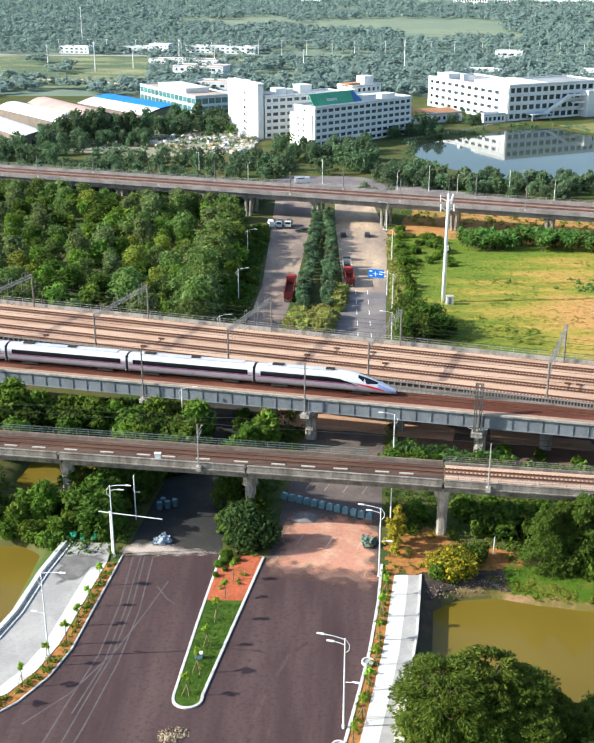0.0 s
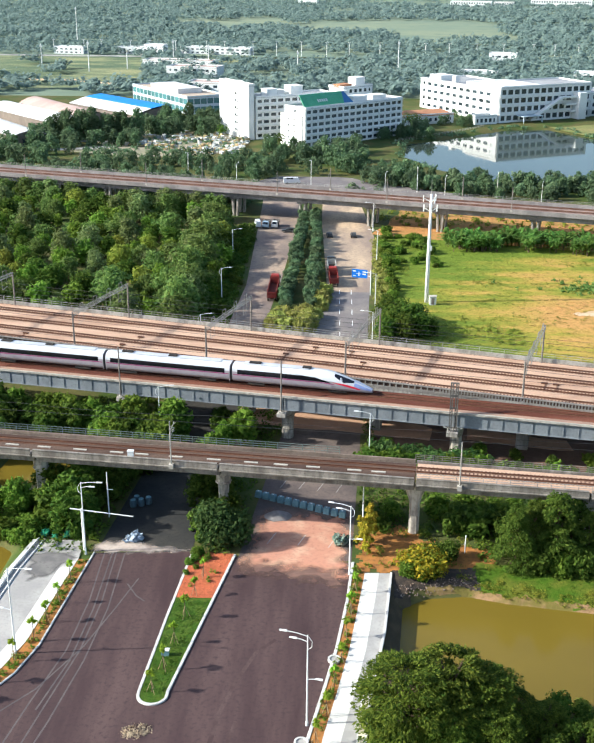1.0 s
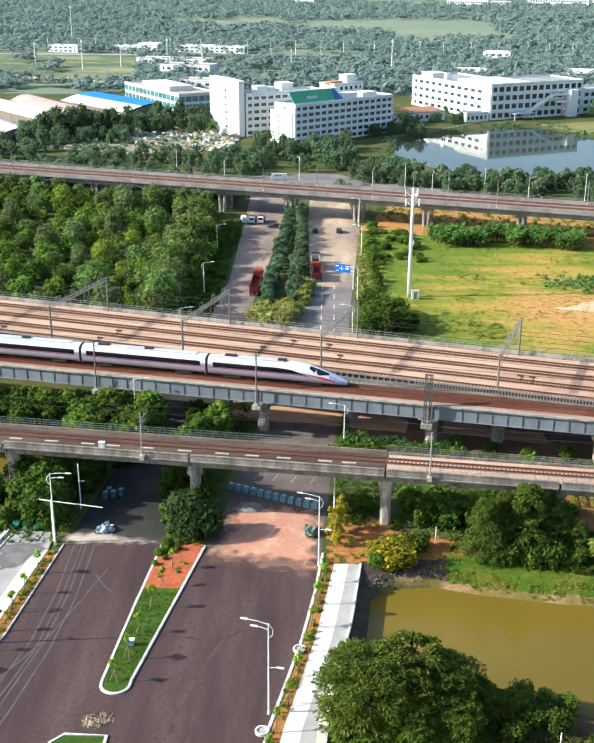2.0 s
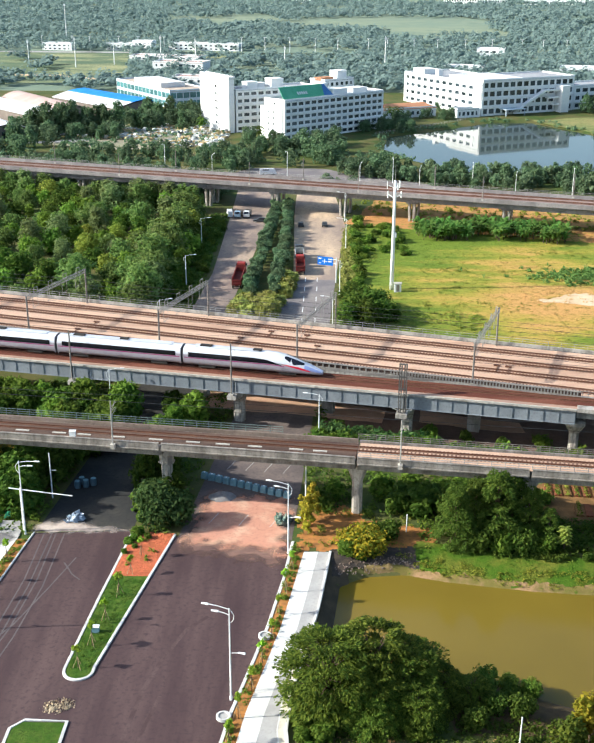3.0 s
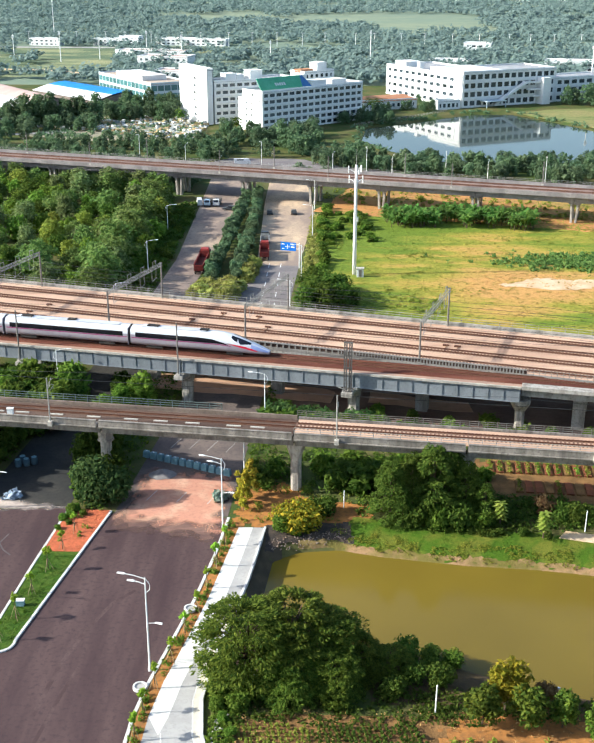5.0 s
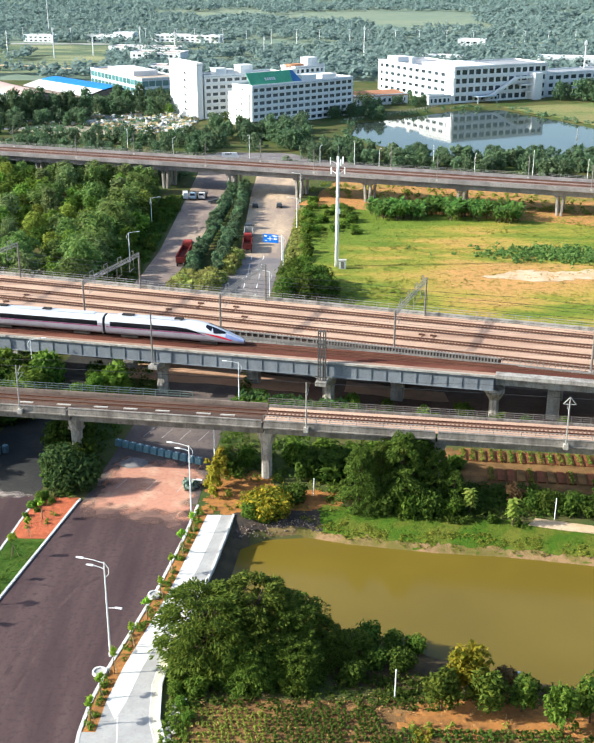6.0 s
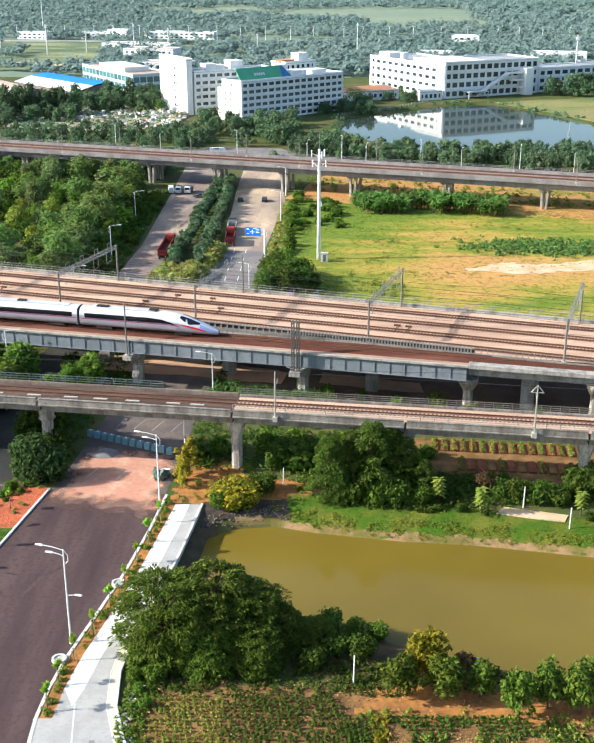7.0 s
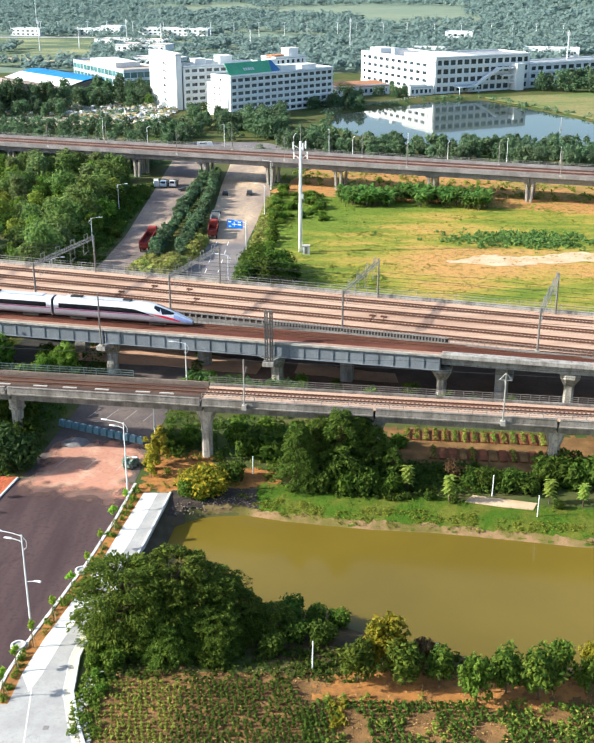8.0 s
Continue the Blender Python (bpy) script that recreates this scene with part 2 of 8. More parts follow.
M_PIER = surface("stained_pier_concrete", (0.47, 0.425, 0.355), (0.24, 0.21, 0.18), 1.0, 2.0, third=(0.16, 0.14, 0.12), stretch=(1.4, 1.4, 0.22), lo=0.45, hi=0.62)
M_DARKCONC = surface("dark_weathered_concrete", (0.20, 0.185, 0.17), (0.27, 0.25, 0.225), 0.25, 2.0, third=(0.11, 0.10, 0.09), stretch=(1, 1, 0.35))
M_ORANGECONC = surface("rust_dusted_concrete", (0.38, 0.24, 0.17), (0.30, 0.20, 0.15), 0.3, 3, third=(0.2, 0.13, 0.1), stretch=(0.3, 1.5, 1))
M_CONCA = surface("stained_viaduct_concrete", (0.30, 0.27, 0.235), (0.16, 0.14, 0.12), 0.5, 2.2, third=(0.10, 0.088, 0.078), stretch=(1.2, 1.2, 0.22), lo=0.40, hi=0.64)
M_CONCD = surface("greyish_viaduct_concrete", (0.27, 0.245, 0.235), (0.19, 0.17, 0.165), 0.2, 2.0, third=(0.14, 0.125, 0.12), stretch=(1, 1, 0.3))
M_STEEL = surface("painted_steel_girder", (0.215, 0.232, 0.248), (0.17, 0.185, 0.20), 0.3, 3, rough=0.65, bump=0.03, third=(0.125, 0.135, 0.145), stretch=(1, 1, 0.3))
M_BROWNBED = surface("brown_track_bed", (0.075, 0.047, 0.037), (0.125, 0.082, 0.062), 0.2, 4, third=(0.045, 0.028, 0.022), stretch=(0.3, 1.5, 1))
M_BROWNWALLA = surface("brownish_concrete", (0.19, 0.145, 0.115), (0.26, 0.20, 0.16), 0.25, 2.0, third=(0.11, 0.085, 0.07), stretch=(1, 1, 0.35))
M_BALLASTD = surface("grey_brown_ballast", (0.20, 0.14, 0.12), (0.27, 0.195, 0.165), 0.15, 4)
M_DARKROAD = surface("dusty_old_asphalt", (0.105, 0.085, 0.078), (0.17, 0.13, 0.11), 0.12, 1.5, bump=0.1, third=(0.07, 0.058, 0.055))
# Old asphalt, toned down further to stand in for viaduct and tree shade.
M_SHADEASPHALT = surface("shaded_old_asphalt", (0.036, 0.036, 0.035), (0.058, 0.053, 0.046), 0.12, 1.5, bump=0.1)
M_BALLAST = surface("pinkish_ballast", (0.58, 0.39, 0.275), (0.35, 0.205, 0.135), 0.10, 5, bump=0.9, third=(0.33, 0.19, 0.125), stretch=(0.25, 1.8, 1), lo=0.46, hi=0.72)
M_BALLASTB = surface("rusty_ballast", (0.105, 0.036, 0.024), (0.165, 0.064, 0.042), 0.15, 5, bump=0.9, third=(0.13, 0.06, 0.04), stretch=(0.3, 1.5, 1))
M_RUST = surface("rusty_rail", (0.095, 0.042, 0.026), (0.13, 0.06, 0.036), 0.6, 8, rough=0.6, third=(0.09, 0.04, 0.025))
# Rust stain with the rail's shadow darkened into the same colour.
M_STAINSHADOW = surface("rust_and_shadow_ballast", (0.088, 0.043, 0.029), (0.145, 0.074, 0.048), 0.2, 5, bump=0.8, third=(0.055, 0.028, 0.02))
M_SLEEPER = surface("rust_dusted_sleeper", (0.235, 0.14, 0.098), (0.18, 0.105, 0.075), 0.6, 5, third=(0.13, 0.078, 0.055))
M_GALV = surface("galvanised_steel", (0.42, 0.41, 0.38), (0.33, 0.31, 0.28), 0.5, 6, rough=0.5, metal=0.3, bump=0.02)
M_POLEGREY = surface("grey_mast_paint", (0.23, 0.205, 0.18), (0.18, 0.16, 0.14), 0.5, 6, rough=0.6, bump=0.02)
M_WHITE = surface("white_paint", (0.80, 0.80, 0.78), (0.74, 0.74, 0.72), 0.3, 3, rough=0.5, bump=0.02, third=(0.66, 0.66, 0.64))
M_RAILING = surface("green_grey_railing", (0.20, 0.25, 0.22), (0.16, 0.20, 0.18), 0.5, 4, rough=0.5, bump=0.02)
M_BARK = surface("bark", (0.10, 0.07, 0.045), (0.14, 0.10, 0.07), 1.0, 6, bump=0.6)
M_DARKSTEEL = surface("dark_wire", (0.05, 0.05, 0.05), (0.07, 0.07, 0.07), 1, 5, rough=0.5, metal=0.5)
M_LEAF = foliage("broad_leaves", (0.06, 0.122, 0.014), (0.155, 0.225, 0.03))
M_LEAFDARK = foliage("dark_leaves", (0.04, 0.085, 0.012), (0.115, 0.165, 0.025))
M_LEAFYEL = foliage("yellow_green_leaves", (0.20, 0.23, 0.02), (0.42, 0.36, 0.03))
M_LEAFAMBER = foliage("amber_leaves", (0.20, 0.22, 0.022), (0.50, 0.39, 0.04))
M_LEAFFLOWER = foliage("leaves_with_yellow_blossom", (0.085, 0.15, 0.018), (0.50, 0.40, 0.03))
M_LEAFREED = foliage("dry_reeds", (0.24, 0.28, 0.06), (0.40, 0.39, 0.11))
M_LEAFYOUNG = foliage("young_leaves", (0.20, 0.34, 0.025), (0.32, 0.46, 0.05))
M_LEAFBRIGHT = foliage("fresh_leaves", (0.095, 0.185, 0.02), (0.20, 0.295, 0.042))
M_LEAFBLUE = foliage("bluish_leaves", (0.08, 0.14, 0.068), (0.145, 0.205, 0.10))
# Pale bluish tone paints distance haze into the far leaves' colour.
M_LEAFHAZE = foliage("distant_woods", (0.185, 0.262, 0.245), (0.235, 0.312, 0.285))
M_LEAFWOOD = foliage("woodland_leaves", (0.085, 0.15, 0.036), (0.185, 0.25, 0.065))
M_LEAFPALE = foliage("greyish_woodland_leaves", (0.125, 0.175, 0.062), (0.22, 0.27, 0.095))
# Belt tones are paled and blued, carrying some distance haze in the colour.
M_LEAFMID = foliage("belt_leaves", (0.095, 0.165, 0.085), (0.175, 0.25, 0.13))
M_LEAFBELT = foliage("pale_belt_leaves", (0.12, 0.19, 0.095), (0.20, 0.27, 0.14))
M_LEAFOLIVE = foliage("olive_leaves", (0.16, 0.205, 0.03), (0.28, 0.31, 0.05))
M_LEAFFROND = foliage("pale_fronds", (0.17, 0.26, 0.04), (0.36, 0.42, 0.085))
M_LEAFBIG = foliage("glossy_bank_leaves", (0.034, 0.072, 0.011), (0.18, 0.225, 0.03))
M_POND = water("muddy_water", (0.168, 0.118, 0.017), 0.12, 0.8, 0.08)
M_LAKE = water("green_lake_water", (0.045, 0.06, 0.05), 0.04, 0.5, 0.03)

# ---- plan lines ----
SLOPE_A, SLOPE_B, SLOPE_C, SLOPE_D = -0.132, -0.212, -0.29, -0.307


def line_a(x, off=0.0):
    """A point of the near viaduct's middle line, off metres further back."""
    return x - off * SLOPE_A / math.hypot(1, SLOPE_A), 151.4 + SLOPE_A * (x - 20) + off / math.hypot(1, SLOPE_A)


def line_b(x, off=0.0):
    """Along the near edge of the train's viaduct."""
    return x - off * SLOPE_B / math.hypot(1, SLOPE_B), 177.4 + SLOPE_B * (x - 29.2) + off / math.hypot(1, SLOPE_B)


def line_c(x, off=0.0):
    """Along the near edge of the four-track viaduct."""
    return x - off * SLOPE_C / math.hypot(1, SLOPE_C), 187.4 + SLOPE_C * (x - 20) + off / math.hypot(1, SLOPE_C)


def line_d(x, off=0.0):
    return x - off * SLOPE_D / math.hypot(1, SLOPE_D), 358.6 + SLOPE_D * (x - 26) + off / math.hypot(1, SLOPE_D)


def along(line, x0, x1, off, z, step=None):
    """Points of a plan line from x0 to x1 at height z."""
    n = 1 if step is None else max(1, round(abs(x1 - x0) / step))
    return [(*line(x0 + (x1 - x0) * i / n, off), z) for i in range(n + 1)]


def inside(x, y, poly):
    hit = False
    for (ax, ay), (bx, by) in zip(poly, poly[1:] + poly[:1]):
        if (ay > y) != (by > y) and x < (bx - ax) * (y - ay) / (by - ay) + ax:
            hit = not hit
    return hit


def edge_distance(x, y, poly):
    best = 1e9
    for (ax, ay), (bx, by) in zip(poly, poly[1:] + poly[:1]):
        dx, dy = bx - ax, by - ay
        t = max(0, min(1, ((x - ax) * dx + (y - ay) * dy) / (dx * dx + dy * dy)))
        best = min(best, math.hypot(x - ax - t * dx, y - ay - t * dy))
    return best


POND_EAST = [(15.5, 90.5 + 22), (14.8, 118), (16.3, 133), (21, 136.0), (27.5, 136.9), (33, 135.3), (39, 134.2), (45, 133.2), (55, 132.3), (63, 130.9), (73, 129.0), (110, 124.6), (150, 120.5),
             (150, 98.5), (110, 99.2), (67, 99.8), (58, 100.9), (51, 102.4), (41, 106.8), (33, 111), (24, 111)]
POND_WEST = [(-42.3, 60), (-42.3, 128), (-42.0, 146), (-46, 149), (-62, 150), (-90, 150), (-90, 60)]
POND_REAR = [(-36, 165), (-38, 180), (-52, 184), (-54, 170), (-46, 163)]
LAKE = [(46, 548), (65, 562), (104, 600), (127, 603), (150, 560), (172, 512), (260, 480), (260, 440), (150, 452), (75, 452), (54, 478), (42, 510)]


def ground_height(x, y):
    z = -0.06
    for poly, depth, run in ((POND_EAST, 3.6, 3.0), (POND_WEST, 3.6, 1.5), (POND_REAR, 2.6, 2.0), (LAKE, 2.2, 6.0)):
        if inside(x, y, poly):
            z = -0.06 - 0.9 - (depth - 0.9) * min(1, edge_distance(x, y, poly) / run)
        else:
            d = edge_distance(x, y, poly)
            if d < 4:
                z = min(z, -0.06 - 0.9 * (1 - d / 4) ** 1.5)
    return z


def steps(*spans):
    out = []
    for a, b, st in spans:
        n = max(1, round((b - a) / st))
        out += [a + (b - a) * i / n for i in range(n)]
    return out + [spans[-1][1]]


xs = steps((-4500, -400, 400), (-400, -100, 25), (-100, -60, 3), (-60, 90, 1.25), (90, 270, 6), (270, 500, 40), (500, 4500, 400))
ys = steps((-600, 40, 80), (40, 85, 4), (85, 188, 1.25), (188, 430, 11), (430, 620, 5), (620, 900, 35), (900, 4500, 300))
g = Geo()
near_y = lambda y: 55 < y < 190 or 430 < y < 615
g.v = [(x, y, ground_height(x, y) if near_y(y) and -95 < x < 265 else -0.06) for y in ys for x in xs]
nx = len(xs)
g.f = [(j * nx + i, j * nx + i + 1, (j + 1) * nx + i + 1, (j + 1) * nx + i) for j in range(len(ys) - 1) for i in range(nx - 1)]
solid("ground", g, M_SOIL, "flat ground of grass and brown soil", "ground", "structure", smooth=True)


def sheet(name, outline, z, mat, label, category, thick=0.3, kind="structure"):
    return solid(name, Geo().prism(outline, z - thick, z), mat, label, category, kind)


def ragged(outline, amount, seed, step=2.5):
    """An outline with an uneven edge."""
    r, out = random.Random(seed), []
    for a, b in zip(outline, outline[1:] + outline[:1]):
        n = max(1, int(math.dist(a, b) / step))
        for i in range(n):
            t = i / n
            out.append((a[0] + (b[0] - a[0]) * t + r.uniform(-amount, amount), a[1] + (b[1] - a[1]) * t + r.uniform(-amount, amount)))
    return out


# water
sheet("pond_water_east", [(10, 85), (160, 85), (160, 145), (10, 145)], -1.9, M_POND, "flat muddy ochre pond water", "water", 0.05)
sheet("pond_water_west", [(-95, 55), (-40.6, 55), (-40.6, 152), (-95, 152)], -1.9, M_POND, "muddy ochre pond water beside the pavement", "water", 0.05)
sheet("pond_water_rear", [(-58, 160), (-32, 160), (-32, 188), (-58, 188)], -1.5, M_POND, "small muddy pool among bushes", "water", 0.05)
sheet("lake_water", [(15, 430), (270, 430), (270, 612), (15, 612)], -0.95, M_LAKE, "calm greenish lake below white buildings", "water", 0.05)

# the new road, on its causeway between the ponds
R_KERB = [(4.2, 80), (3.5, 91), (3.7, 96), (4.5, 102), (6.3, 111), (7.9, 119.5), (9.5, 131), (10.5, 141.5)]
R_WALK = [(6.2, 80), (5.2, 91), (5.4, 96), (6.2, 102), (8.0, 111), (9.6, 119.5), (11.2, 131), (12.2, 138.5)]
R_EDGE = [(16.5, 80), (13.2, 88), (11.6, 93), (11.0, 99), (11.5, 106), (13.0, 115), (14.5, 124), (15.9, 136.5), (16.1, 138.5)]
L_KERB = [(-62, 96), (-47, 99), (-40, 103), (-35.6, 108), (-33, 113), (-31.4, 119), (-30.4, 129), (-29, 143)]
L_WALK = [(-62, 99), (-48, 101.5), (-41.5, 105), (-37.3, 109.5), (-34.9, 114), (-33.3, 119.8), (-32.3, 129), (-31.0, 141)]
L_EDGE = [(-62, 108), (-54, 110), (-46.5, 115), (-42.6, 121), (-41.2, 127), (-40.2, 137.5), (-38.6, 146.5)]
sheet("road_new", R_KERB + [(-6.8, 142.5), (-14.2, 144), L_KERB[-1]] + L_KERB[::-1][1:] + [(-62, 80)], 0.0, M_ASPHALT, "freshly laid purplish dark asphalt road", "road", 4.5)
sheet("pavement_east", R_WALK + R_EDGE[::-1], 0.14, M_NEWPAVING, "pale grey concrete slab pavement beside the pond", "pavement", 4.5)
sheet("pavement_west", L_WALK + [(-31.2, 146.5)] + L_EDGE[::-1], 0.14, M_PAVING, "pale grey slab pavement beside the road", "pavement", 4.5)
band = lambda line, d: [(x + d, y) for x, y in line]
sheet("paving_band_east", R_WALK[2:] + [(14.3, 138.5)] + band(R_WALK, 2.2)[2:-1][::-1] + [(6.9, 93.0)], 0.15, M_WHITEPAVE, "white paving band along the planting strip", "pavement", 0.1)
sheet("paving_band_west", band(L_WALK, -2.0) + L_WALK[::-1], 0.15, M_WHITEPAVE, "white paving band along the planting strip", "pavement", 0.1)
sheet("paving_edge_east", band(R_EDGE, -1.0)[:6] + R_EDGE[:6][::-1], 0.15, M_CREAM, "cream stone band along the pavement's edge", "pavement", 0.1)
sheet("pavement_corner", R_KERB[:2] + R_WALK[:2][::-1], 0.14, M_NEWPAVING, "pale grey paving at the end of the planting strip", "pavement", 4.5)
solid("paving_joint_line", Geo().beam((7.1, 93.4, 0.145), (8.9, 82.0, 0.145), 0.16, 0.02), M_WHITEPAVE, "thin white line in the paving", "pavement", "structure")
solid("manhole_cover", Geo().prism([(-0.3 + 10.1, 87.1), (0.3 + 10.1, 87.1), (0.3 + 10.1, 87.7), (-0.3 + 10.1, 87.7)], 0.1, 0.156), M_DARKCONC, "dark square manhole cover in the pavement", "manhole cover")
sheet("planting_strip_east", R_KERB[1:-1] + [(10.1, 138.5)] + R_WALK[1:][::-1], 0.08, M_ORANGE, "narrow planting strip of orange earth", "ground", 4.0)
sheet("planting_strip_west", L_WALK + [(-29.2, 141)] + L_KERB[::-1][1:], 0.08, M_ORANGE, "narrow planting strip of orange earth", "ground", 4.0)


def kerb_line(name, pts, label, w=0.24, h=0.17, z=0.0, mat=None):
    solid(name, Geo().sweep([(-w / 2, -0.2), (w / 2, -0.2), (w / 2, h - 0.03), (w / 2 - 0.03, h), (-w / 2 + 0.03, h), (-w / 2, h - 0.03)], [(x, y, z) for x, y in pts]),
          mat or M_KERB, label, "kerb", "structure")


kerb_line("kerb_east", R_KERB, "cream stone kerb of the road", 0.42)
kerb_line("kerb_west", L_KERB, "pale stone kerb of the road")
kerb_line("pavement_edging_east", R_EDGE, "pale edging along the pond wall", 0.35, 0.35)
kerb_line("pavement_edging_east_inner", band(R_EDGE, -1.0)[:6], "pale edging line in the pavement", 0.18, 0.16)
kerb_line("parapet_west", L_EDGE, "low pale parapet beside the pond", 0.75, 0.55)
kerb_line("parapet_west_inner", band(L_EDGE, 1.1), "pale edging line in the pavement", 0.25, 0.3)

# ---- median islands ----
def island(name, left, right, tip_y, label):
    """A kerbed island with a rounded near end."""
    cx, r = (left[0][0] + right[0][0]) / 2, (right[0][0] - left[0][0]) / 2
    arc = [(cx + r * math.cos(a), tip_y + r - r * math.sin(-a) * 1.0) for a in [math.pi + math.pi * i / 10 for i in range(11)]]
    arc = [(x, 2 * (tip_y + r) - y) for x, y in arc]
    arc = [(x, tip_y + r - abs(y - tip_y - r)) for x, y in arc]
    ring = left[::-1] + arc + right
    t = thing(name, (0, 0, 0), label, "traffic island", kind="structure")
    w = 0.32
    part("kerb", Geo().sweep([(-w, -0.2), (0.05, -0.2), (0.05, 0.16), (0.02, 0.19), (-w + 0.03, 0.19), (-w, 0.16)], [(x, y, 0) for x, y in ring]), M_KERB, t, "pale stone kerb")
    return t, ring


isl, ring = island("median_island", [(-16.75, 110), (-15.6, 126), (-14.1, 143.6)], [(-12.9, 110), (-10.2, 126), (-7.3, 143)], 107.3, "kerbed median island with lawn and young trees")
part("lawn", Geo().prism([(-15.2, 131), (-16.7, 110)] + ring[3:-3] + [(-12.9, 110), (-9.4, 131)], -0.1, 0.12), M_LAWN, isl, "short green lawn")
part("earth_bed", Geo().prism([(-15.2, 131), (-9.4, 131), (-7.5, 143.2), (-14.1, 143.6)], -0.1, 0.16), M_RED, isl, "bare red earth")
isl2 = thing("median_island", (0, 0, 0), "kerbed island with lawn across the junction", "traffic island", kind="structure")
part("kerb", Geo().sweep([(-0.32, -0.2), (0.05, -0.2), (0.05, 0.16), (-0.3, 0.19), (-0.32, 0.16)], [(-14.0, 80, 0), (-14.0, 99.9, 0), (-19.0, 100.1, 0), (-20.5, 98.5, 0), (-20.5, 80, 0)]), M_KERB, isl2, "pale stone kerb")
part("lawn", Geo().prism([(-20.3, 80), (-20.3, 98), (-19.4, 99.6), (-14.3, 99.6), (-14.2, 80)], -0.1, 0.12), M_LAWN, isl2, "short green lawn")

# ---- viaducts ----
def span_bar(line, x0, x1, o0, o1, z0, z1, gap=0.0):
    g = Geo()
    p = [line(x0 + gap, o0), line(x1 - gap, o0), line(x1 - gap, o1), line(x0 + gap, o1)]
    return g.prism(p, z0, z1)


def track(parent, line, x0, x1, off, z, gauge=1.435, ballast=None, bed=3.2, sleepers=True, stained=True):
    """Ballast bed, sleepers and two rails along a line."""
    if ballast:
        prof = [(-bed / 2, 0), (bed / 2, 0), (bed / 2 - 0.35, 0.32), (-bed / 2 + 0.35, 0.32)]
        part("ballast", Geo().sweep(prof, along(line, x0, x1, off, z)), ballast, parent, "crushed stone ballast")
    if sleepers:
        g = Geo()
        k = math.hypot(1, line(1)[1] - line(0)[1])
        n = int((x1 - x0) * k / 0.62)
        for i in range(n):
            x = x0 + (x1 - x0) * i / n
            g.beam((*line(x, off - 1.3), z + 0.30), (*line(x, off + 1.3), z + 0.30), 0.27, 0.16)
        part("sleepers", g, M_SLEEPER if sleepers is True else sleepers, parent, "row of concrete sleepers")["kind"] = "stuff"
    for d in (-gauge / 2, gauge / 2):
        g = Geo().sweep([(-0.07, 0), (0.07, 0), (0.02, 0.04), (0.02, 0.12), (0.045, 0.14), (0.045, 0.19), (-0.045, 0.19), (-0.045, 0.14), (-0.02, 0.12), (-0.02, 0.04)],
                        along(line, x0, x1, off + d, z + 0.37))
        part("rail", g, M_RUST, parent, "rusty steel rail")
        if stained:
            part("stained_strip", Geo().sweep([(-0.3, -0.1), (0.3, -0.1), (0.22, 0.0), (-0.22, 0.0)], along(line, x0, x1, off + d, z + 0.385)), M_STAINSHADOW, parent, "rust-stained stones along the rail, darkened for its shadow")


def fence(parent, line, x0, x1, off, z, height=1.1, pitch=2.0, mat=None, rails=3, name="railing"):
    """Posts and rails as one part for each stretch."""
    g = Geo()
    k = math.hypot(1, line(1)[1] - line(0)[1])
    n = max(1, int((x1 - x0) * k / pitch))
    for i in range(n + 1):
        x = x0 + (x1 - x0) * i / n
        g.beam((*line(x, off), z), (*line(x, off), z + height), 0.08, 0.08)
    for r in range(rails):
        zz = z + height * (r + 1) / rails - 0.03
        g.beam((*line(x0, off), zz), (*line(x1, off), zz), 0.06, 0.06)
    return part(name, g, mat or M_RAILING, parent)


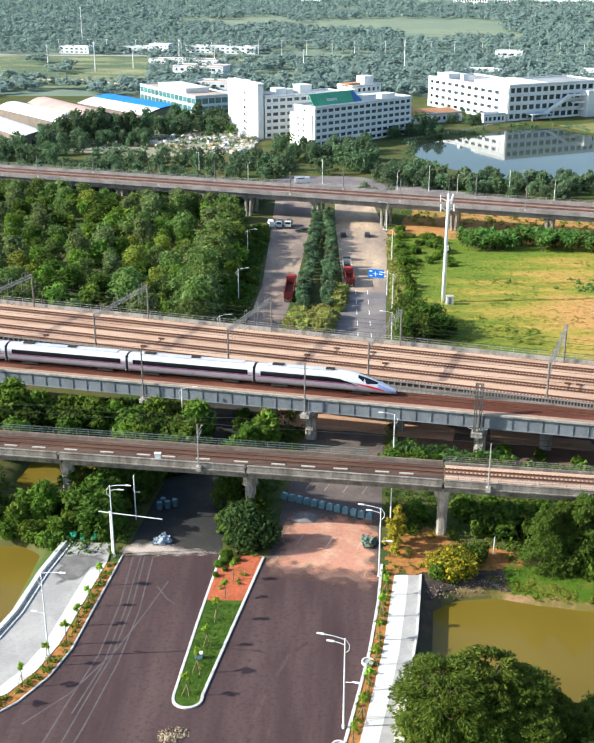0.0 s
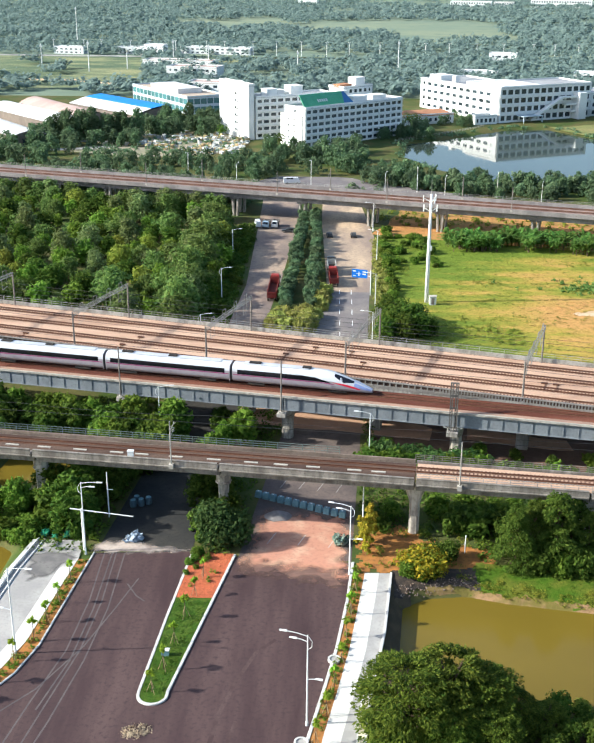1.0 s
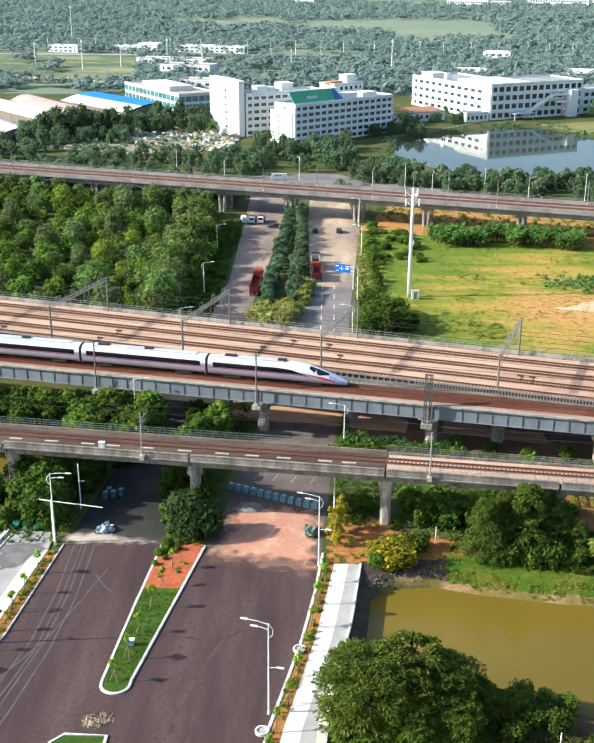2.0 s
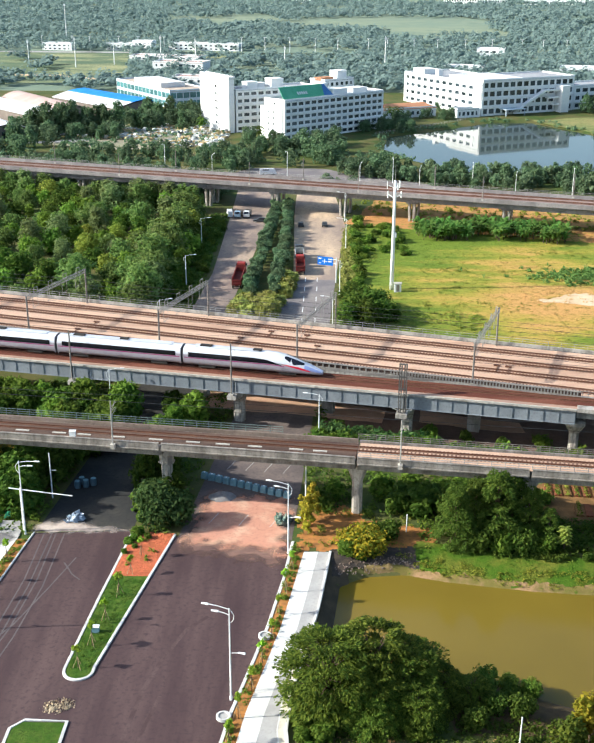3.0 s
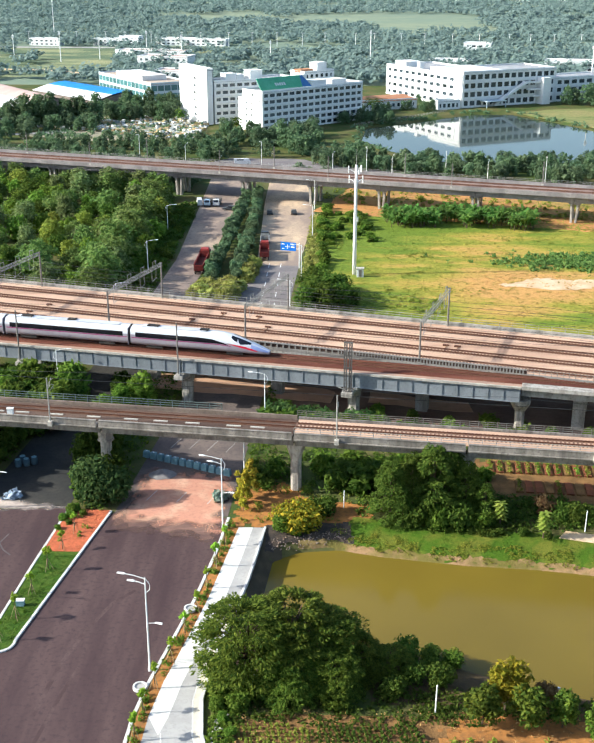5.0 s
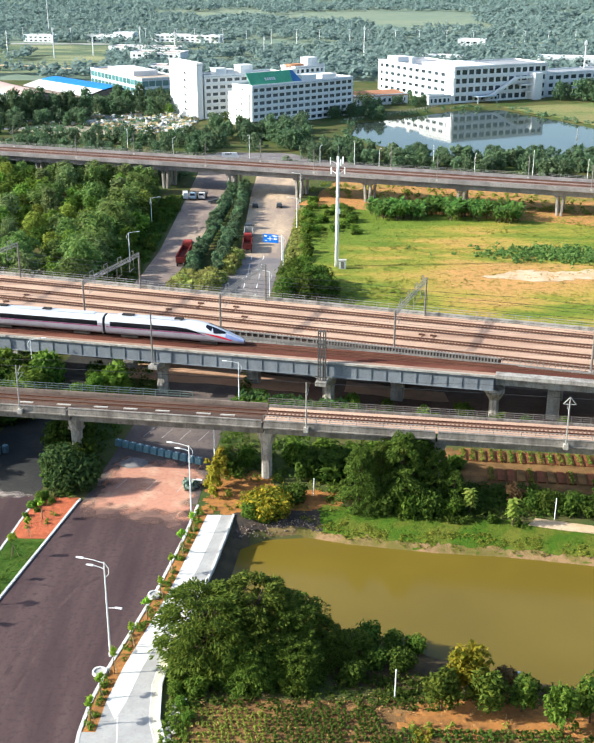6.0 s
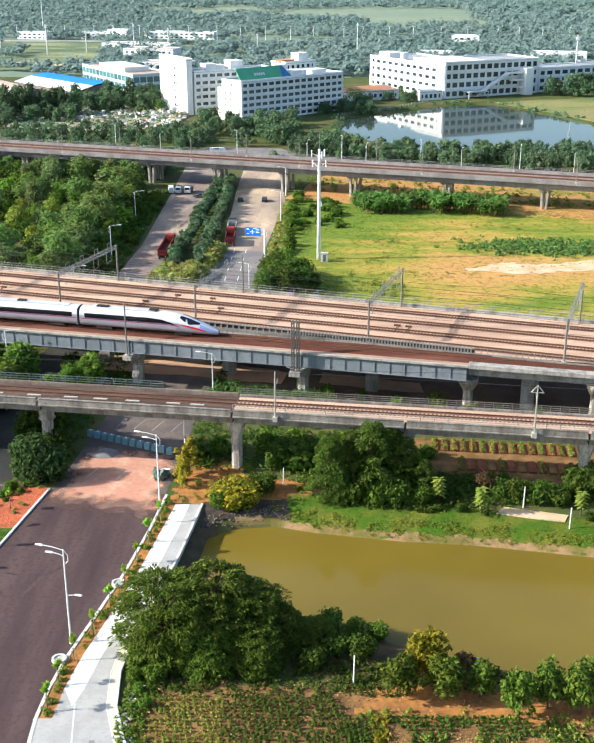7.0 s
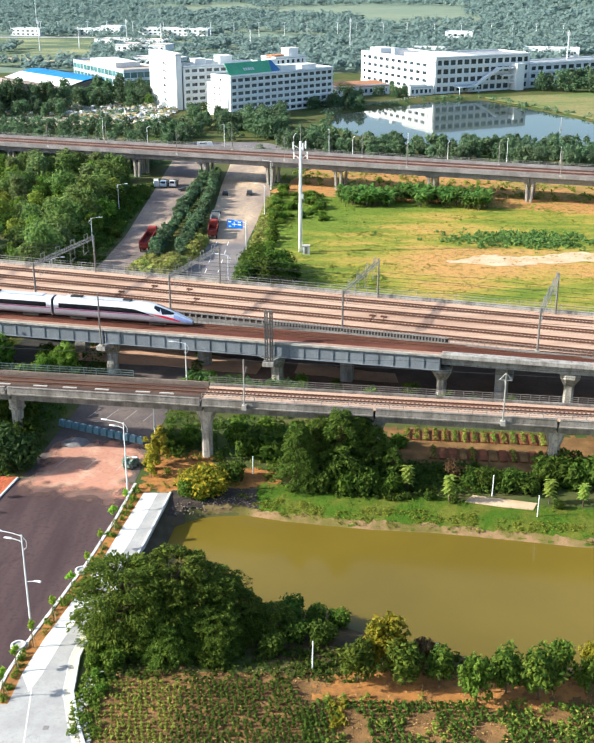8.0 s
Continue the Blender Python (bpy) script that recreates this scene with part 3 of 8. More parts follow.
def pier_round(parent, x, y, z1, r=1.3, flare=2.3, z0=-1.0, axis=0.0, deep=1.0, block=False):
    """A pier that widens to its bearing block; deep: how far the head reaches across the line; block: with an upright head on a collar."""
    m = pose(x, y, 0, 0, 0, axis)
    g = Geo()
    rings = [(r, 0.85 * r, z0), (r, 0.85 * r, z1 - 3.0), (r * 1.08, 0.9 * r, z1 - 2.6), (flare, r * deep, z1 - 0.75), (flare, r * deep, z1)]
    if block:
        rings = [(r, r, z0), (r, r, z1 - 2.1), (1.5 * r, 1.4 * r, z1 - 2.0), (1.5 * r, 1.4 * r, z1 - 1.75), (1.3 * r, 1.3 * r, z1 - 1.72), (1.35 * r, 1.35 * r, z1 - 0.35), (1.55 * r, 1.45 * r, z1 - 0.3), (1.55 * r, 1.45 * r, z1)]
    pts = []
    for a, b, z in rings:
        c = 0.55 * min(a, b)
        pts += [m @ Vector(p) for p in ((-a + c, -b, z), (a - c, -b, z), (a, -b + c, z), (a, b - c, z), (a - c, b, z), (-a + c, b, z), (-a, b - c, z), (-a, -b + c, z))]
    faces = [(k * 8 + i, k * 8 + (i + 1) % 8, (k + 1) * 8 + (i + 1) % 8, (k + 1) * 8 + i) for k in range(len(rings) - 1) for i in range(8)]
    g.add(pts, faces + [tuple(range(7, -1, -1)), tuple(range(len(pts) - 8, len(pts)))])
    pier = part("pier", g, M_PIER, parent, "pale stained concrete pier with flared head")
    if block:
        part("drain_pipe", Geo().tube((-0.62 * r, -r - 0.1, z0), (-0.62 * r, -r - 0.1, z1 - 2.0), 0.09, 0.09, 8), M_CONCPALE, pier, "pale drain pipe").matrix_basis = m
    for dx in (-flare * 0.6, flare * 0.6):
        part("bearing", Geo().box(dx - 0.3, dx + 0.3, -0.45, 0.45, z1, z1 + 0.16, m), M_DARKSTEEL, pier)
    return pier



# near viaduct, single track
via_a = thing("near_viaduct", (0, 0, 0), "weathered concrete single-track railway viaduct with flared piers", "viaduct", kind="structure")
A_PIERS = [-71.4, -40.8, -10.2, 20.3, 46.2, 72.4, 98.4]
for x0, x1 in zip([-102.0] + A_PIERS, A_PIERS + [124.0]):
    gird = part("girder", span_bar(line_a, x0, x1, -2.1, 2.1, 8.4, 10.0, 0.16), M_CONCA, via_a, "stained concrete box girder")
    part("deck_slab", span_bar(line_a, x0, x1, -3.5, 3.5, 9.75, 10.45, 0.14), M_CONCA, gird, "stained concrete deck edge")
for x in A_PIERS:
    px, py = line_a(x, 0)
    pier_round(via_a, px, py, 8.3, 0.82, 1.5, -2.5, math.degrees(math.atan(SLOPE_A)), 1.0, x < 0)
for x0, x1 in zip([-102.0] + A_PIERS, A_PIERS + [124.0]):
    wall = part("near_parapet", span_bar(line_a, x0, x1, -3.5, -3.25, 10.45, 11.05, 0.22), M_CONCA, via_a, "low weathered concrete parapet")
    part("coping", span_bar(line_a, x0, x1, -3.58, -3.17, 11.05, 11.15, 0.22), M_CONCA, wall, "stained coping")
    part("ledge", span_bar(line_a, x0, x1, -3.72, -3.5, 9.98, 10.12, 0.22), M_CONCA, wall)
part("far_parapet", span_bar(line_a, -108, 20.0, 3.1, 3.4, 10.45, 11.15), M_BROWNWALLA, via_a, "brownish concrete parapet wall")
part("far_parapet", span_bar(line_a, 20.2, 116, 3.1, 3.4, 10.45, 11.0), M_CONCA, via_a, "low concrete parapet")
track(via_a, line_a, -102, 20.2, 0.2, 10.45, ballast=M_BROWNBED, bed=5.0, sleepers=False)
track(via_a, line_a, 20.4, 116, 0.2, 10.45, ballast=M_BALLAST, bed=5.6)
cover = Geo().box(-1.1, 1.1, -0.2, 0.2, 0, 0.12).mesh("cable_cover", M_CONCPALE)
for i in range(22):
    o = part("cable_cover", cover, M_CONCPALE, via_a)
    o.matrix_basis = pose(*line_a(-98 + i * 5.4 + rnd.uniform(-0.9, 0.9), -1.5), 10.76, 0, 0, math.degrees(math.atan(SLOPE_A)))
fence(via_a, line_a, -108, 8, 3.3, 11.15, 1.2, 2.0, M_RAILING)
fence(via_a, line_a, 20, 116, 3.3, 11.0, 1.0, 1.4, M_POLEGREY)
fence(via_a, line_a, 20.5, 116, -3.35, 11.1, 0.9, 2.0, M_GALV, 2)

# the train's viaduct
via_b = thing("steel_girder_viaduct", (0, 0, 0), "railway viaduct of grey steel plate girders on concrete piers", "viaduct", kind="structure")
B_PIERS = [-96.6, -64.8, -33.2, -1.7, 29.4, 58.4, 79.5, 104]
for k, (x0, x1) in enumerate(zip(B_PIERS, B_PIERS[1:])):
    steel = x1 < 61
    if steel:
        gird = part("girder", span_bar(line_b, x0, x1, 0.25, 0.5, 6.9, 9.3, 0.08), M_STEEL, via_b, "grey painted steel plate girder")
        part("rear_girder", span_bar(line_b, x0, x1, 6.3, 6.6, 6.9, 9.3, 0.08), M_STEEL, via_b)
        part("bottom_flange", span_bar(line_b, x0, x1, 0.0, 0.8, 6.82, 6.9, 0.08), M_STEEL, gird)
        rib = Geo().box(-0.05, 0.05, -0.11, 0.02, 6.9, 9.3).mesh("rib", M_STEEL)
        n = 11
        for i in range(n + 1):
            x = x0 + 0.3 + (x1 - x0 - 0.6) * i / n
            r = part("rib", rib, M_STEEL, gird)
            r.matrix_basis = pose(*line_b(x, 0.24), 0, 0, 0, math.degrees(math.atan(SLOPE_B)))
        part("deck_slab", span_bar(line_b, x0, x1, -0.1, 6.9, 9.3, 9.6, 0.04), M_CONC, gird, "thin concrete deck")
    else:
        gird = part("girder", span_bar(line_b, x0, x1, 1.2, 6.0, 7.6, 9.3, 0.06), M_CONC, via_b, "concrete box girder")
        part("deck_slab", span_bar(line_b, x0, x1, -0.1, 7.4, 9.2, 9.9, 0.04), M_CONC, gird, "concrete deck edge")
for x in B_PIERS[1:]:
    pier_round(via_b, *line_b(x, 3.4), 6.7 if x < 61 else 7.5, 1.05 if x < 50 else 0.85, 1.35 if x < 50 else 1.7, -1, math.degrees(math.atan(SLOPE_B)), 3.0)
part("kerb_wall", span_bar(line_b, -96, 58.4, -0.1, 0.1, 9.6, 9.75), M_CONCPALE, via_b)
part("walkway", span_bar(line_b, -96, 104, 0.1, 1.3, 9.6, 9.72), M_ORANGECONC, via_b, "dusty concrete walkway")
track(via_b, line_b, -96, 104, 3.9, 9.62, ballast=M_BALLASTB, bed=5.2, sleepers=M_BALLASTB)
fence(via_b, line_b, -96, 58, 6.75, 9.6, 1.2, 0.9, M_POLEGREY, 2)

# the wide viaduct with four tracks
via_c = thing("wide_viaduct", (0, 0, 0), "wide concrete railway viaduct with four ballasted tracks", "viaduct", kind="structure")
C_PIERS = [-110, -85, -60, -35, -10, 15, 42, 69, 96]
for x0, x1 in zip(C_PIERS, C_PIERS[1:]):
    part("deck", span_bar(line_c, x0, x1, 0.0, 24.6, 8.2, 9.7, 0.03), M_CONC, via_c, "concrete deck")
for x in C_PIERS:
    for off in (3, 12.3, 21.5):
        px, py = line_c(x, off)
        part("pier", Geo().box(-1.1, 1.1, -0.9, 0.9, -1, 8.2, pose(px, py, 0, 0, 0, math.degrees(math.atan(SLOPE_C)))), M_CONC, via_c, "square concrete pier")
part("ballast_bed", span_bar(line_c, -110, 96, 1.0, 23.6, 9.7, 9.95), M_BALLAST, via_c, "pinkish ballast bed")
part("near_parapet", span_bar(line_c, -110, 96, 0.0, 0.4, 9.7, 10.25), M_DARKCONC, via_c, "weathered concrete parapet")
rail_c = part("balustrade_rail", span_bar(line_c, -110, 60, -0.02, 0.34, 10.98, 11.16), M_DARKCONC, via_c, "grey concrete balustrade rail")
# Added dark strip imitates the shaded gap behind the balusters by colour.
part("recess_wall", span_bar(line_c, -110, 60, 0.30, 0.42, 10.25, 10.97), M_BROWNBED, via_c, "dark strip standing in for shade behind the balusters")
baluster = Geo().box(-0.12, 0.12, -0.1, 0.1, 10.25, 10.98).mesh("baluster", M_DARKCONC)
for i in range(180):
    x = -109.6 + 1.14 * i if i < 120 else 27.2 + 0.62 * (i - 120) * 0.88
    part("baluster", baluster, M_DARKCONC, rail_c).matrix_basis = pose(*line_c(x, 0.16), 0, 0, 0, math.degrees(math.atan(SLOPE_C)))
part("far_parapet", span_bar(line_c, -110, 96, 24.2, 24.6, 9.7, 10.5), M_CONC, via_c, "weathered concrete parapet")
fence(via_c, line_c, -110, 96, 24.4, 10.5, 1.0, 2.5, M_GALV, 2)
fence(via_c, line_c, 60.2, 96, 0.2, 10.25, 1.0, 1.0, M_POLEGREY, 2)
for off in (3.6, 8.8, 14.4, 20.0):
    track(via_c, line_c, -110, 96, off, 9.62)

# the far viaduct
via_d = thing("far_viaduct", (0, 0, 0), "double-track concrete railway viaduct on twin piers", "viaduct", kind="structure")
D_PIERS = [-148, -124, -100, -76, -52, -27.5, -3.5, 20, 43, 73, 103, 127, 151]
for x0, x1 in zip(D_PIERS, D_PIERS[1:]):
    gird = part("girder", span_bar(line_d, x0, x1, 1.6, 10.5, 6.6, 8.6, 0.05), M_CONCD, via_d, "concrete girder")
    part("deck_slab", span_bar(line_d, x0, x1, 0, 14, 8.5, 9.2, 0.03), M_CONCD, gird, "concrete deck edge")
for x in D_PIERS:
    for off in (3.2, 9.6):
        for side in (-1, 1):
            leg = Geo().add([(side * cx + dx, dy, z) for z, cx in ((-1, 0.62), (6.0, 0.98)) for dx, dy in ((-0.34, -0.7), (0.34, -0.7), (0.34, 0.7), (-0.34, 0.7))],
                            [(3, 2, 1, 0), (4, 5, 6, 7)] + [(i, (i + 1) % 4, 4 + (i + 1) % 4, 4 + i) for i in range(4)])
            part("pier", leg, M_PIER, via_d, "slim splayed concrete pier").matrix_basis = pose(*line_d(x, off), 0, 0, 0, math.degrees(math.atan(SLOPE_D)))
        part("cap_beam", Geo().box(-1.8, 1.8, -1.0, 1.0, 6.0, 6.6, pose(*line_d(x, off), 0, 0, 0, math.degrees(math.atan(SLOPE_D)))), M_CONCD, via_d)
part("near_parapet", span_bar(line_d, -148, 145, 0, 0.3, 9.2, 9.9), M_CONCD, via_d, "concrete parapet")
part("far_parapet", span_bar(line_d, -148, 145, 13.7, 14, 9.2, 10.2), M_CONCD, via_d, "concrete parapet")
for off in (4.3, 9.3):
    track(via_d, line_d, -148, 145, off, 9.2, ballast=M_BALLASTD, bed=4.6, sleepers=False, stained=False)
fence(via_d, line_d, -148, 145, 13.85, 10.2, 0.9, 2.5, M_GALV, 2)

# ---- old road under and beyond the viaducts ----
# The west carriageway carries part of its shade in the asphalt colour.
sheet("road_below_west", [(-28.8, 143.6), (-14.2, 144), (-12, 190), (-10.5, 225), (-21, 225), (-24, 190)], -0.03, M_SHADEASPHALT, "dusty old carriageway below the viaducts", "road")
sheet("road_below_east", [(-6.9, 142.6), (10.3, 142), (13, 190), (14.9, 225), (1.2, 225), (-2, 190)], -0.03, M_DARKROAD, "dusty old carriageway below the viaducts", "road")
sheet("road_old_west", [(-21, 225.05), (-10.5, 225.05), (-9.6, 250), (-7, 290), (-4, 367), (-3, 424), (-18.7, 428), (-17.4, 359), (-16.4, 290), (-18.4, 252)],
      -0.03, M_BROWNROAD, "old dusty brown carriageway beyond the viaducts", "road")
sheet("road_old_east", [(5.9, 284.05), (17.9, 284.05), (18.2, 290), (21.6, 348), (19.5, 383), (17, 424), (4.3, 424), (4.3, 367), (6.2, 290)],
      -0.03, M_OLDROAD, "old dusty asphalt carriageway beyond the viaducts", "road")
sheet("road_grey_east", [(1.2, 225.05), (14.9, 225.05), (15.8, 238), (17.9, 284), (5.9, 284), (3.4, 250)], -0.03, M_GREYROAD, "worn grey carriageway beyond the viaducts", "road")
sheet("road_cross", [(*line_d(-150, 50),), (*line_d(-150, 64),), (*line_d(150, 64),), (*line_d(150, 50),)], -0.02, M_OLDROAD, "dusty road behind the far viaduct", "road")
sheet("junction_far", ragged([(-60, 428), (-22, 424), (24, 418), (60, 408), (62, 418), (24, 440), (16, 452), (-16, 454), (-24, 438), (-60, 444)], 1.0, 31, 6), -0.015, M_GREYROAD, "worn grey junction behind the far viaduct", "road", 0.1)
sheet("meadow", ragged([(22, 238), (30, 228), (60, 208), (100, 190), (190, 170), (210, 310), (120, 346), (60, 352), (24, 360), (21, 300)], 1.0, 5, 4), 0.0, M_MEADOW, "dry yellow-green meadow", "ground", 0.1)
sheet("sand_patch", ragged([(69, 266), (84, 262), (100, 266), (125, 268), (125, 275), (106, 276), (92, 272), (80, 273)], 1.2, 6, 2), 0.06, M_SAND, "patch of pale bare sand in the meadow", "ground", 0.1)


def shifted(x, y, wob, freq):
    return x + wob * noise.noise(Vector((x * freq, y * freq, 0))), y + wob * noise.noise(Vector((x * freq, y * freq, 5)))


def drape(name, outline, mat, label, cell=0.6, lift=0.05, wob=1.2, freq=0.7, soft=0.0):
    """A patch that follows the ground; soft: metres over which it thins out at its edge."""
    g = Geo()
    xa, xb = min(p[0] for p in outline), max(p[0] for p in outline)
    ya, yb = min(p[1] for p in outline), max(p[1] for p in outline)
    index = {}
    corner = lambda i, k: index.setdefault((i, k), len(index))
    faces = []
    for i in range(int((xb - xa) / cell) + 1):
        for k in range(int((yb - ya) / cell) + 1):
            cx, cy = xa + (i + 0.5) * cell, ya + (k + 0.5) * cell
            if inside(*shifted(cx, cy, wob, freq), outline):
                faces.append((corner(i, k), corner(i + 1, k), corner(i + 1, k + 1), corner(i, k + 1)))
    for i, k in index:
        x, y = xa + i * cell + 0.45 * cell * noise.noise(Vector((i * 1.7, k * 1.3, 2))), ya + k * cell + 0.45 * cell * noise.noise(Vector((i * 1.1, k * 1.9, 9)))
        g.v.append((x, y, ground_height(x, y) + lift))
    g.f = faces
    ob = solid(name, g, mat, label, "ground", "structure", smooth=True)
    if soft:
        cover = [min(1.0, edge_distance(*shifted(x, y, wob, freq), outline) / soft) for x, y, z in g.v]
        ob.data.attributes.new("cover", 'FLOAT', 'POINT').data.foreach_set("value", cover)
    return ob


def thinning(m):
    """Lets loose dust thin out in specks towards a patch's edge."""
    nodes, links = m.node_tree.nodes, m.node_tree.links
    at = nodes.new("ShaderNodeAttribute")
    at.attribute_name = "cover"
    co = nodes.new("ShaderNodeTexCoord").outputs["Object"]
    add = nodes.new("ShaderNodeMath")
    add.operation = 'ADD'
    links.new(at.outputs["Fac"], add.inputs[0])
    links.new(noise_of(nodes, links, co, 0.9, 8, 0.75), add.inputs[1])
    mr = nodes.new("ShaderNodeMapRange")
    mr.inputs[1].default_value, mr.inputs[2].default_value = 0.5, 1.35
    links.new(add.outputs[0], mr.inputs[0])
    links.new(mr.outputs[0], nodes["Principled BSDF"].inputs["Alpha"])
    return m


drape("pond_bank", [(27, 136.2), (33, 134.6), (39, 133.4), (45, 132.4), (55, 131.5), (63, 130.1), (73, 128.2), (110, 123.8), (110, 133), (70, 135.5), (45, 139.5), (34, 141.5), (29, 142)], M_BANK, "green grassy pond bank", 0.4, 0.16, 0.5)

thinning(M_PINK)
drape("brick_dust_patch", [(-6.9, 140.2), (0, 139.0), (5, 138.6), (10, 136.2), (10.6, 156), (-4.2, 158.5)], M_PINK, "patch of pinkish brick dust on the road", 0.25, 0.078, 1.8, 0.55, 3.0)

M_PINKDUST = thinning(surface("thin_pinkish_dust", (0.13, 0.078, 0.066), (0.22, 0.13, 0.10), 0.35, 1.8, bump=0.05, third=(0.08, 0.052, 0.047), stretch=(0.6, 1.4, 1)))
drape("dust_film", [(-6.8, 137.6), (-1, 136.6), (5, 134.8), (9.7, 132.6), (10.2, 141.6), (4, 142.6), (-6.6, 143.4)], M_PINKDUST, "thin brick dust trodden over the asphalt", 0.25, 0.064, 2.2, 0.6, 3.0)

# ---- trees ----
def leaf_cloud(blobs, count, size, seed, up=0.35, flat=1.0, long=1.0):
    """Small bent leaf clumps scattered in and on a set of balls (x, y, z, r)."""
    r = np.random.RandomState(seed)
    blobs = np.array(blobs, float)
    w = blobs[:, 3] ** 2
    pick = r.choice(len(blobs), count, p=w / w.sum())
    d = r.normal(size=(count, 3))
    d /= np.linalg.norm(d, axis=1)[:, None]
    rad = blobs[pick, 3] * (0.25 + 0.95 * r.rand(count) ** 0.6)
    c = blobs[pick, :3] + d * rad[:, None] * np.array([1, 1, flat])
    nrm = d * 0.7 + r.normal(size=(count, 3)) * 0.45 + np.array([0, 0, up])
    nrm /= np.linalg.norm(nrm, axis=1)[:, None]
    t = np.cross(nrm, r.normal(size=(count, 3)))
    t /= np.linalg.norm(t, axis=1)[:, None]
    b = np.cross(nrm, t)
    s = size * (0.6 + 0.8 * r.rand(count))[:, None]
    quad = np.stack([c - t * s * long - b * s * 0.15, c + b * s * 0.55 - nrm * s * 0.2, c + t * s * long, c - b * s * 0.55 - nrm * s * 0.2], 1).reshape(-1, 3)
    g = Geo()
    g.v = [tuple(p) for p in quad.tolist()]
    g.f = [(4 * i, 4 * i + 1, 4 * i + 2, 4 * i + 3) for i in range(count)]
    return g


def tree(name, height, radius, leaves, size, mat, label, seed, trunk=0.2, low=0.25, group="", lobes=10, category="tree", flat=1.0, up=0.35):
    """A tapered trunk with limbs and an uneven crown, built out of sight and then planted by plant()."""
    r = random.Random(seed)
    t = thing(name, (0, 0, -60), label, category, group)
    g = Geo()
    lean = (r.uniform(-0.05, 0.05) * height, r.uniform(-0.05, 0.05) * height)
    fork = height * (low + 0.12)
    g.tube((0, 0, -0.3), (lean[0] * 0.5, lean[1] * 0.5, fork), trunk, trunk * 0.6, 7)
    blobs = []
    base = height * low
    for i in range(lobes):
        a = 2.4 * i + r.uniform(-0.4, 0.4)
        h = (i + r.random()) / lobes
        wide = math.sqrt(max(0.02, 1 - ((h - 0.32) / 0.7) ** 2)) * (0.72 + 0.34 * math.sin(3 * a + seed) * math.cos(2 * a + 2 * seed))
        k = radius * wide * r.uniform(0.45, 0.9)
        rr = radius * r.uniform(0.2, 0.36)
        p = (lean[0] + math.cos(a) * k, lean[1] + math.sin(a) * k, base + rr * 0.6 + (height - base - 1.2 * rr) * h)
        blobs.append((*p, rr))
        if i % 3 == 0:
            g.tube((lean[0] * 0.5, lean[1] * 0.5, fork * r.uniform(0.7, 1.0)), p, trunk * 0.42, trunk * 0.12, 5)
    blobs.append((lean[0], lean[1], base + (height - base) * 0.45, radius * 0.45))
    part("trunk", g, M_BARK, t, smooth=True)
    part("crown", leaf_cloud(blobs, leaves, size, seed, up, flat), mat, t)
    return t


def shrub(name, height, radius, leaves, size, mat, label, seed, group="", category="shrub", long=1.0):
    """Stems and a low rounded, uneven mass of leaves."""
    r = random.Random(seed)
    t = thing(name, (0, 0, -60), label, category, group)
    g = Geo()
    blobs = []
    for i in range(8):
        a, k = 2.4 * i, r.uniform(0.1, 0.62)
        rr = min(radius, height) * r.uniform(0.34, 0.5)
        p = (math.cos(a) * radius * k, math.sin(a) * radius * k, max(rr * 0.7, height * r.uniform(0.4, 0.9) - rr * 0.6))
        blobs.append((*p, rr))
        g.tube((p[0] * 0.2, p[1] * 0.2, -0.2), p, 0.05, 0.02, 5)
    part("stem", g, M_BARK, t)
    part("crown", leaf_cloud(blobs, leaves, size, seed, long=long), mat, t)
    return t


PATTERNS = []
LIGHTER = {}     # sparser kinds of the same shrubs, for those further off


def pattern(t):
    PATTERNS.append(t)
    return t


def plant(src, x, y, s=1.0, z=None, turn=None):
    """A copy of a plant, turned and scaled, rooted in the ground."""
    z = (ground_height(x, y) if z is None else z) - 0.02
    src = LIGHTER.get(src.name, src) if y > 150 else src
    o = copy_thing(src, pose(x, y, z, 0, 0, rnd.uniform(0, 360) if turn is None else turn))
    o.scale = (s * rnd.uniform(0.92, 1.08), s * rnd.uniform(0.92, 1.08), s * rnd.uniform(0.92, 1.08))
    return o


